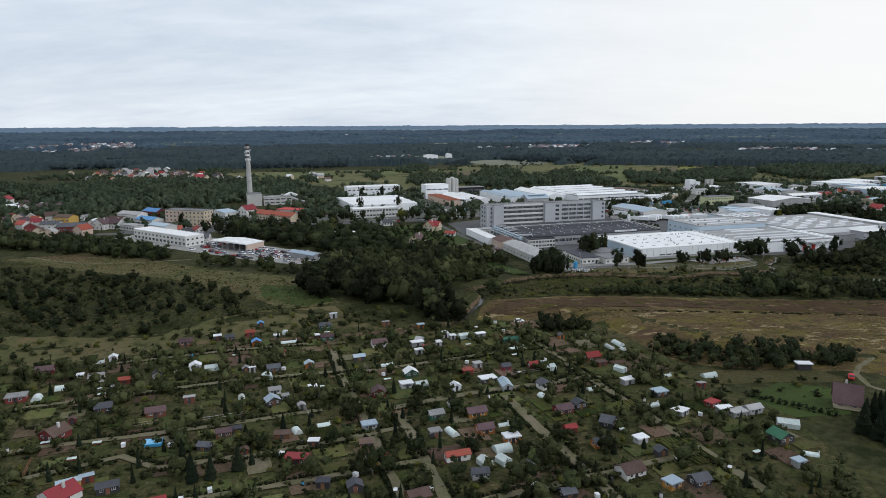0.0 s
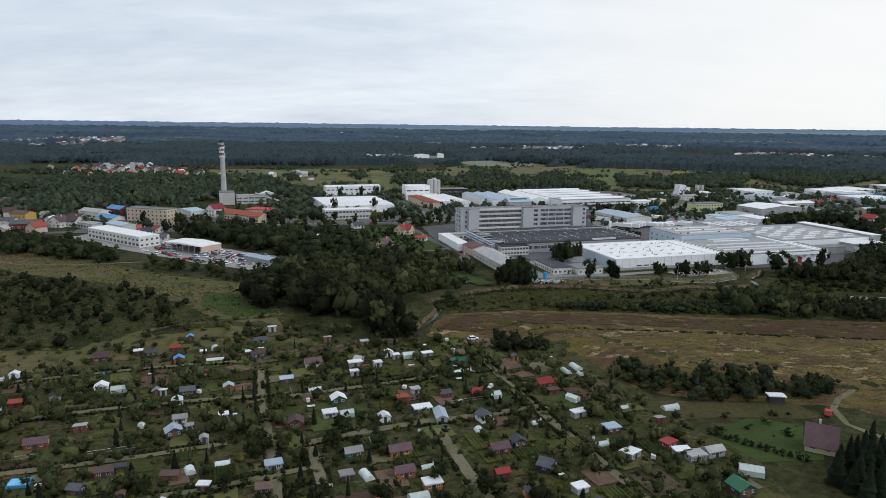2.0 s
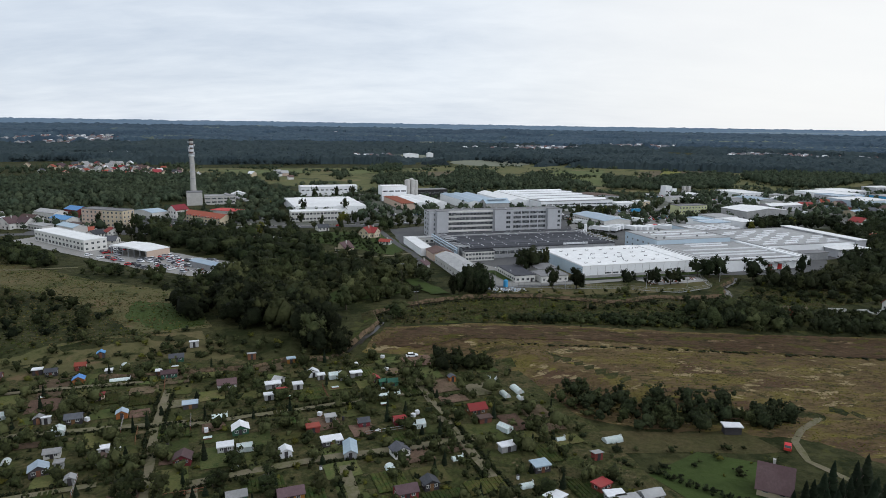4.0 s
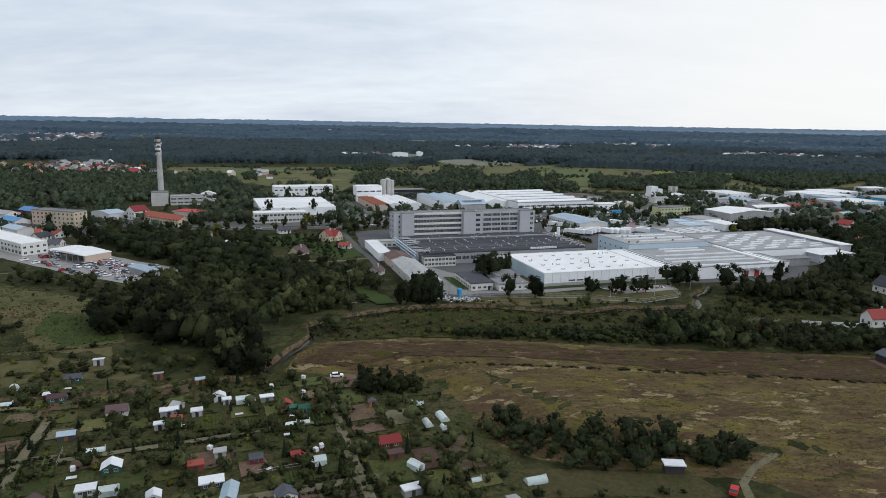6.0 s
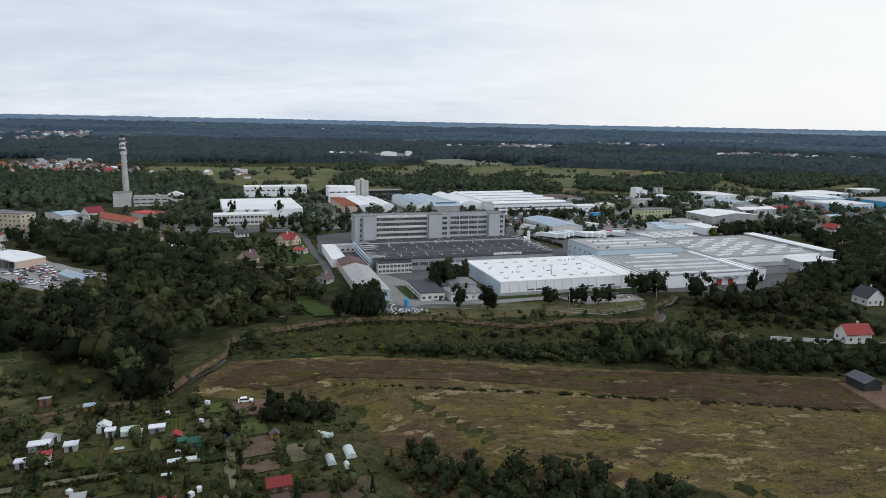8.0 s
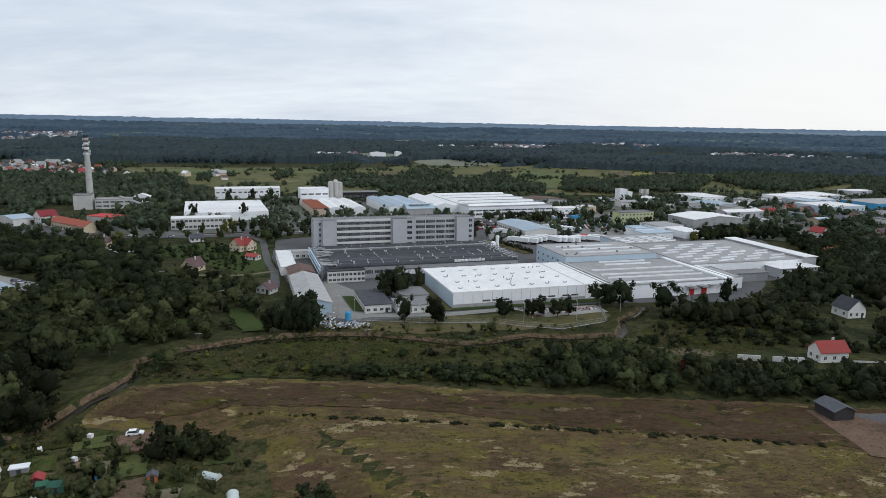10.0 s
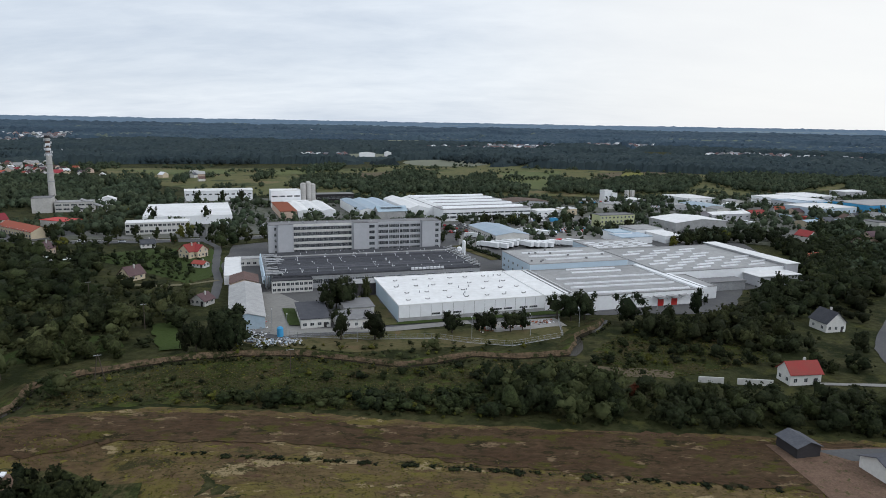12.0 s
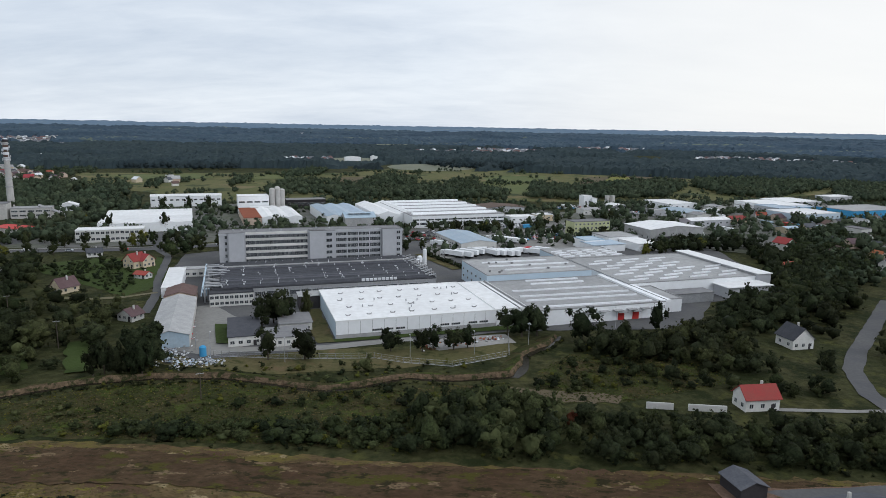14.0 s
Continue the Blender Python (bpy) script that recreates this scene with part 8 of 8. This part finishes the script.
# low shrubs of the wet meadow
for poly, gap, h0, h1, seed in (([(64, 309), (100, 306), (150, 302), (152, 318), (131, 316), (99, 313), (68, 313)], 3.0, 2.0, 4.2, 11), ([(90, 322), (150, 324), (176, 336), (150, 340), (120, 332)], 5.6, 1.0, 3.4, 12), ([(30, 304), (60, 310), (60, 330), (36, 322)], 5, 0.8, 2.6, 13), ([(186, 334), (214, 340), (240, 350), (236, 368), (204, 368), (192, 352)], 4.5, 1.0, 3.4, 14), ([(66, 352), (120, 352), (160, 352), (180, 362), (176, 366), (120, 358), (70, 358)], 5.0, 0.8, 2.2, 15), ([(52, 342), (90, 348), (112, 344), (134, 342), (150, 350), (110, 352), (60, 350)], 3.6, 0.7, 2.4, 16), ([(60, 316), (92, 320), (130, 334), (92, 342), (56, 336)], 7.5, 0.5, 2.2, 17), ([(196, 372), (226, 372), (262, 396), (256, 400), (216, 384)], 5.0, 1.2, 4.0, 18), ([(-200, 216), (-140, 220), (-88, 242), (-50, 264), (-14, 262), (4, 276), (-20, 288), (-42, 292), (-78, 283), (-106, 260), (-136, 254), (-200, 248)], 6.0, 0.6, 2.8, 19), ([(28, 299), (61, 306), (142, 299), (225, 294), (300, 288), (300, 293), (225, 300), (142, 305), (61, 311), (26, 306)], 3.4, 0.4, 1.7, 22), ([(88, 209), (130, 207), (134, 194), (112, 194), (92, 194)], 5.5, 0.7, 2.6, 21), ([(-150, 392), (-70, 346), (-44, 300), (-62, 288), (-90, 316), (-140, 350)], 11, 0.5, 1.8, 20)):
    SR = random.Random(seed)
    low = []
    for x, y in scatter(poly, gap, SR):
        h = SR.uniform(h0, h1)
        low.append((x, y, h, h * SR.uniform(1.3, 2.2), SR.choice(("tree", "willow", "dark", "willow", "tree", "lime") if h < 2.6 else ("tree", "dark", "tree"))))
    mass(low, "far" if h1 < 2.7 else "near", "shrubs", "low shrubs among tall weeds", seed)
# woods to the east of the factory
grove([(204, 374), (218, 366), (251, 356), (290, 352), (300, 372), (278, 372), (270, 396), (262, 400), (222, 384)], 6.0, ("dark", "dark", "tree"), 6, 11, "trees east of the factory", 16, 0.15)
grove([(264, 398), (280, 392), (340, 440), (400, 500), (420, 560), (356, 540), (340, 500), (300, 452)], 7.0, ("dark", "dark", "tree", "dark"), 8, 13, "trees east of the factory", 17, 0.05)
grove([(262, 346), (288, 350), (276, 332), (256, 334)], 5.5, ("tree", "tree", "dark"), 4, 7, "trees east of the factory", 18, 0.3)
grove([(300, 400), (330, 430), (420, 480), (430, 380), (330, 330), (312, 372)], 7.5, ("dark", "tree"), 7, 11, "trees east of the factory", 19, 0.2)
grove([(216, 350), (246, 338), (262, 340), (250, 354), (220, 362)], 6.5, ("tree", "dark"), 4, 7, "scrub beside the stream", 39, 0.4)
grove([(289, 557), (321, 570), (358, 576), (352, 521), (372, 546), (378, 618), (337, 609), (301, 587)], 7, ("dark", "tree", "dark"), 7, 11, "trees behind the east hall", 41, 0.1)
grove([(345, 480), (400, 500), (420, 560), (470, 640), (440, 660), (380, 560)], 7.5, ("dark", "tree"), 7, 11, "trees behind the east hall", 42, 0.1)
# hedge and conifers at the gardens' east side
grove([low_xy(*p) for p in ((80, 226), (90, 210), (106, 206), (144, 204), (146, 214), (127, 220), (103, 226), (84, 237))], 4.3, ("dark", "dark", "tree"), 4.5, 7.5, "hedge beside the meadow", 20, 0.15)
for k in range(22):
    tree("conifer", 121 + (k % 8) * 3.2 - (k // 8) * 1.5 + TR.uniform(-0.8, 0.8), 162 + (k % 8) * 2.6 + (k // 8) * 4.2 + TR.uniform(-1, 1), TR.uniform(8, 10.5), TR.uniform(4.2, 5.6), "row of tall conifers")
for x, y, h in ((-53, 145, 8), (-57, 150, 9), (-49, 146, 7), (-44, 150, 7)):
    tree("conifer", *low_xy(x, y), h, 3.6, "conifers of the allotments")
for k in range(14):
    bush("bushdark", *low_xy(97 + k * 1.4, 187 - k * 1.2), 2.0, 2.6, "clipped hedge round a lawn", "clipped dark hedge bush")
bush("bush", 30, 311, 6.5, 9.5, "trees along the stream", "large rounded bush beside the stream")
for x, y in ((54, 346), (57, 347), (62, 345), (66, 346), (69, 346)):
    tree("dark", x, y, TR.uniform(11, 14), TR.uniform(7, 9), "tall trees by the stream")
# trees in front of the halls
for x, y, h, w in ((103, 363, 11, 7), (115, 364, 10.5, 9), (143, 373, 7.5, 8), (154, 373, 8, 7), (158, 376, 8, 6), (165, 375, 8, 7), (170, 378, 7.5, 6), (186, 394, 10, 9), (191, 391, 11, 10), (197, 393, 11.5, 10), (213, 388, 11.5, 12), (245, 400, 11, 7), (92, 398, 12, 9), (99, 401, 14, 10), (95, 404, 12, 9)):
    tree("dark", x, y, h * 1.15, w * 1.3, "trees before the halls")
tree("willow", 107, 410, 14, 7, "trees before the halls")
bush("bushpale", 136, 354, 6, 9, "trees before the halls", "rounded grey-green willow bush by a fence")
for x, y in ((177, 649), (185, 650), (193, 645), (202, 646), (217, 616), (236, 650), (247, 676), (264, 668), (282, 700), (303, 709), (309, 697), (265, 609), (257, 625), (197, 634), (171, 637), (260, 690), (312, 725), (301, 731)):
    tree(TR.choice(("tree", "tree", "dark")), x, y, TR.uniform(7, 10.5), TR.uniform(7, 10.5), "trees between the works yards")
for k in range(22):
    bush("bushdark", 153 + (20) * k / 21 + TR.uniform(-0.6, 0.6), 548 + (-38) * k / 21, TR.uniform(2.4, 4), TR.uniform(3.5, 5), "hedge beside the workshop hall", "dark overgrown hedge bush by a yard")
for x, y in ((-205, 535), (-210, 540), (-202, 536), (-187, 537), (-177, 528), (-168, 519), (-156, 480), (-142, 462), (-147, 507), (-136, 470), (-149, 485), (-150, 521), (-173, 500), (-166, 539), (-234, 548)):
    tree(TR.choice(("tree", "dark", "dark")), x, y, TR.uniform(9, 13), TR.uniform(8, 11), "trees beside the apartment block")
KEEP += [(-190, 660, 24), (-150, 672, 24), (-170, 640, 14), (234, 406, 9), (243, 408, 8), (226, 404, 7)]
# trees round the town and works
for x, y, h, w in ((-30, 560, 10, 8), (-20, 566, 11, 8), (-6, 570, 10, 8), (6, 530, 12, 12), (10, 540, 11, 11), (16, 548, 11, 10), (-70, 556, 9, 8), (-80, 562, 9, 8), (-96, 560, 10, 9), (-112, 556, 10, 8), (-62, 566, 9, 8), (24, 560, 10, 9), (140, 560, 9, 8), (150, 566, 8, 7), (196, 640, 9, 9), (206, 644, 9, 9), (216, 648, 9, 9), (188, 636, 8, 8), (238, 640, 9, 9), (246, 628, 10, 8), (282, 628, 9, 10), (-80, 510, 10, 11), (-24, 560, 9, 6), (-44, 556, 9, 7), (300, 560, 10, 9), (306, 566, 9, 9), (316, 572, 9, 9), (326, 577, 9, 9), (290, 556, 9, 8), (336, 582, 9, 9)):
    tree(TR.choice(("tree", "dark", "tree", "tree", "lime")), x, y, h, w, "trees of the town")
for k in range(34):
    x = -130 + 9.5 * k + TR.uniform(-3, 3)
    y = (534 if k % 2 else 566) + max(0.0, (x + 60) * 0.22) + max(0.0, (x - 30) * 0.22) + TR.uniform(-3, 3)
    if clear_of((x, y), KEEP, 2) and x < 190:
        tree(TR.choice(("tree", "tree", "garden", "dark")), x, y, TR.uniform(6, 10), TR.uniform(6, 9), "trees along the main road")
tree("lime", -28, 572, 10, 8, "trees of the town")
tree("lime", -112, 660, 9, 8, "trees of the town")
for x, y, h in ((-70, 612, 16), (-36, 624, 16), (-62, 742, 15), (-46, 746, 15), (-84, 740, 14)):
    tree("dark", x, y, h * 0.95, 9, "pines among the halls")
grove([(60, 556), (100, 566), (140, 584), (130, 594), (90, 584), (58, 572)], 12, ("tree", "dark"), 7, 10, "trees of the town", 29, 0.2)
grove([(-60, 500), (-24, 474), (14, 444), (20, 462), (-4, 520), (-34, 512)], 5, ("garden", "tree", "dark"), 2.5, 6, "garden trees by the road", 30, 0.6)
grove([(70, 520), (140, 545), (146, 556), (70, 532)], 9, ("dark",), 4, 6, "trees of the town", 31, 0.3)

# trees and hedges at the gardens' north corner
grove([(42, 262), (48, 274), (62, 268), (74, 262), (70, 250), (60, 254)], 5.2, ("dark", "tree"), 3.5, 7.5, "trees at the gardens' corner", 34, 0.3)
grove([(-60, 262), (-30, 268), (-8, 274), (0, 284), (-20, 284), (-48, 286)], 6.0, ("dark", "tree", "garden"), 3, 6, "scrub beside the stream", 35, 0.5)
grove([(-10, 350), (30, 356), (50, 372), (36, 384), (0, 380)], 9, ("tree", "garden"), 4, 8, "trees of the waste land", 36, 0.4)
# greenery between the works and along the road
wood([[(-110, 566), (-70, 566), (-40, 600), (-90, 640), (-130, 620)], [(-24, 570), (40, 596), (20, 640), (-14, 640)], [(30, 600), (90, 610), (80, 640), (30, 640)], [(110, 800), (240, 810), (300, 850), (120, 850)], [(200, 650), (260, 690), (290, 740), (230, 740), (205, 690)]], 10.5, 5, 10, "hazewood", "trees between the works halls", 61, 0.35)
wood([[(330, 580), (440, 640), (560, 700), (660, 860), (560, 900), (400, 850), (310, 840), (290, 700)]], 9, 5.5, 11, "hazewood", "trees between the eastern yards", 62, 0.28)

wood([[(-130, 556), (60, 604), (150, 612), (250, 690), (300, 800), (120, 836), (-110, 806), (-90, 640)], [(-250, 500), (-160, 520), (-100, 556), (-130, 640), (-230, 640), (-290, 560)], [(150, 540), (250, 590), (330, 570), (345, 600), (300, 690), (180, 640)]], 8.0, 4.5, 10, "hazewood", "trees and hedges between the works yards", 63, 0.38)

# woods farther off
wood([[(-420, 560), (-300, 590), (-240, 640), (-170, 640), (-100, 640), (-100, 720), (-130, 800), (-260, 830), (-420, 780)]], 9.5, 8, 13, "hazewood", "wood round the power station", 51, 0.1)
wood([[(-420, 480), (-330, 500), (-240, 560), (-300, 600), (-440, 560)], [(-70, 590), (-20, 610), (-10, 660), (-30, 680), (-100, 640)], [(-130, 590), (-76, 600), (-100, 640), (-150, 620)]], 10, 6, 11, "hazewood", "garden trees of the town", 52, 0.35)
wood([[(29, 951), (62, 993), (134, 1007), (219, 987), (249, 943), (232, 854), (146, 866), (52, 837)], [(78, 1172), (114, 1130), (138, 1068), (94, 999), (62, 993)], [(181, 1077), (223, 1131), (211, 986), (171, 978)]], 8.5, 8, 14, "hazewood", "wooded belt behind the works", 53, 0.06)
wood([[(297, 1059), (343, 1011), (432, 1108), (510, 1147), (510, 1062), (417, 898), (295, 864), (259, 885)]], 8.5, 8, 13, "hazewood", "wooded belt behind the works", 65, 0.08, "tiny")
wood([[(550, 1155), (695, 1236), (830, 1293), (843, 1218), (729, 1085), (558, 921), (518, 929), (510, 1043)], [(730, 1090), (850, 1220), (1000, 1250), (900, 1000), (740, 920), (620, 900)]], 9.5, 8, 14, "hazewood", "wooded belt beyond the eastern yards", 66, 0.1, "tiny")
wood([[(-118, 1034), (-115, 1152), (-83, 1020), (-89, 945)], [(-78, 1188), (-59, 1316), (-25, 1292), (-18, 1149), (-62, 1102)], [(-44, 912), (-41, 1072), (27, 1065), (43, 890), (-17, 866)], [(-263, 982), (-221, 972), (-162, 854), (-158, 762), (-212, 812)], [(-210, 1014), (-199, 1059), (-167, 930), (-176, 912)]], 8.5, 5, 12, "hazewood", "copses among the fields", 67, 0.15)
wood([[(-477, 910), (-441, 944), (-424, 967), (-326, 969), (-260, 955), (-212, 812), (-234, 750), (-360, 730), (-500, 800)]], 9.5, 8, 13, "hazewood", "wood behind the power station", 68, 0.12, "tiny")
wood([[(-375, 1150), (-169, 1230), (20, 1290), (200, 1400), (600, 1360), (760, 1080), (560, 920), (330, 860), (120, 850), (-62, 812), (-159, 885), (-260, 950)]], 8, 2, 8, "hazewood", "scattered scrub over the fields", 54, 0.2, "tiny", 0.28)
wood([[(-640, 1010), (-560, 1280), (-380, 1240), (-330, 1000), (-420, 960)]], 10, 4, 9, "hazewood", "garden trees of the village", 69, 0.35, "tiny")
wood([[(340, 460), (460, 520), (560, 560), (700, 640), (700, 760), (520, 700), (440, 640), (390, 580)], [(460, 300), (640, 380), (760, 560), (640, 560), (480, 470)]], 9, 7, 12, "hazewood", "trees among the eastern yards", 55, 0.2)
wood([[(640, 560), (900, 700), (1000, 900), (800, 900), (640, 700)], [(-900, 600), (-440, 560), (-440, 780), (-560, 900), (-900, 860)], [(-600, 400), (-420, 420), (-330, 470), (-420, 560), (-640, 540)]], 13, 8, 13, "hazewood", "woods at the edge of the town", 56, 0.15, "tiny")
wood([[(-1000, 1180), (-640, 1270), (-391, 1250), (-201, 1255), (-150, 1375), (-70, 1500), (-1000, 1560)], [(190, 1390), (372, 1350), (593, 1360), (976, 1420), (1200, 1300), (1300, 1540), (120, 1540)]], 14, 9, 14, "forest", "edge of the great forest", 57, 0.1, "tiny")

# fruit trees and bushes of the gardens; those nearest to the walk are trees of their own
GR = random.Random(33)
rest = []
KEEP.append((38.3, 273.4, 4))
spots = sorted(scatter(GARDENS, 4.0, GR), key=lambda p: abs(p[0] - 5) * 0.8 + abs(p[1] - 165))
single = {"tree": 0, "bush": 0}
for x, y in spots:
    if not clear_spot(x, y, 0.5) or GR.random() < 0.24 + 0.6 * noise.noise((x * 0.045, y * 0.045, 2.0)):
        continue
    r = GR.random()
    h = 2.4 + 4.8 * GR.random() ** 1.6 if r < 0.5 else GR.uniform(0.7, 2.4)
    if r < 0.5:
        kind, w = GR.choice(("garden", "garden", "garden", "gardenpale")), h * GR.uniform(0.85, 1.3)
    elif r < 0.57:
        tree("conifer", x, y, GR.uniform(2.5, 6), GR.uniform(1.2, 2.2), "conifers of the allotments")
        continue
    else:
        kind, w = GR.choice(("tree", "tree", "dark", "willow", "lime")), h * GR.uniform(1.2, 2.0)
    if r < 0.5 and single["tree"] < 100:
        single["tree"] += 1
        tree(kind, x, y, h, w, "fruit trees of the allotments")
    elif r >= 0.5 and single["bush"] < 230:
        single["bush"] += 1
        bush(dict(tree="bush", dark="bushdark", willow="bushpale", lime="bushlime")[kind], x, y, h, w, "bushes of the allotments")
    else:
        rest.append((x, y, h, w, kind))
mass(rest, "mid", "garden_growth", "trees and bushes of the farther gardens", 71)

low = []
for x, y in scatter(GARDENS, 3.2, GR):
    if y > 80 and clear_spot(x, y, 0.2) and GR.random() < 0.36:
        h = GR.uniform(0.4, 1.4)
        low.append((x, y, h, h * GR.uniform(1.2, 2.6), GR.choice(("tree", "tree", "dark", "lime", "willow"))))
for pts, wide in LANES:
    for (ax, ay), (bx, by) in zip(pts, pts[1:]):
        n = int(math.hypot(bx - ax, by - ay) / 1.3)
        sx, sy = -(by - ay) / max(1, n) / 1.3, (bx - ax) / max(1, n) / 1.3
        for side in (-1, 1):
            keep = GR.random() < 0.75
            for k in range(n):
                if GR.random() < 0.06:
                    keep = GR.random() < 0.7
                x, y = ax + (bx - ax) * k / n + side * sx * (wide / 2 + 0.8), ay + (by - ay) * k / n + side * sy * (wide / 2 + 0.8)
                if keep and inside((x, y), GARDENS) and clear_spot(x, y, 0.0):
                    h = GR.uniform(0.9, 1.7)
                    low.append((x, y, h, h * GR.uniform(1.0, 1.5), GR.choice(("tree", "dark", "dark"))))
mass(low, "tiny", "garden_plants", "low garden plants and weeds", 72)
low = []
for i, ((ax, ay), (bx, by)) in enumerate(zip(STREAM, STREAM[1:])):
    if i in (5, 6, 17, 18, 19):
        continue
    n = int(math.hypot(bx - ax, by - ay) / 0.9)
    for k in range(n):
        t = k / n
        for off in (-1.4, -2.8, -4.0, 5.0, 6.2):
            if GR.random() < (0.22 if off > -2 else 0.55):
                h = GR.uniform(0.4, 1.1)
                low.append((ax + (bx - ax) * t + GR.uniform(-0.5, 0.5) + 0.3, ay + (by - ay) * t + off, h, h * GR.uniform(1.1, 2.0), GR.choice(("tree", "tree", "dark", "lime", "willow"))))
mass(low, "tiny", "bank_weeds", "tall weeds along the stream's bank", 74)
FURROW = [(63, 281), (117, 277), (159, 273), (213, 267)]
low = []
for (ax, ay), (bx, by) in zip(FURROW, FURROW[1:]):
    for k in range(46):
        t = GR.random()
        h = GR.uniform(0.15, 0.6)
        low.append((ax + (bx - ax) * t, ay + (by - ay) * t + GR.uniform(-0.7, 0.7), h, h * GR.uniform(3, 8), GR.choice(("dark", "tree"))))
mass(low, "far", "furrow_weeds", "dark weeds along a ditch in the meadow", 73)
tufts([(20, 277), (27, 297), (61, 304), (142, 296), (225, 291), (262, 288), (240, 215), (160, 200), (143, 212), (106, 221), (86, 230), (78, 239), (71, 262), (50, 268)], 34000, 81, (3, 1.6, 0.4), 0.4)
tufts(GARDENS, 16000, 82, (0.8, 0.3, 3), 0.5)
tufts([(28, 302), (60, 308), (150, 303), (178, 332), (182, 346), (130, 337), (92, 345), (60, 339), (34, 324)], 12000, 83, (1.2, 0.5, 3), 0.55)
tufts([(186, 330), (214, 332), (256, 350), (240, 372), (205, 372), (192, 356)], 5000, 84, (2, 0.4, 3), 0.55)
tufts([(-260, 398), (-222, 419), (-173, 398), (-120, 366), (-70, 346), (-40, 296), (-62, 280), (-110, 262), (-190, 246), (-280, 300)], 18000, 85, (2.5, 0.3, 2), 0.7)
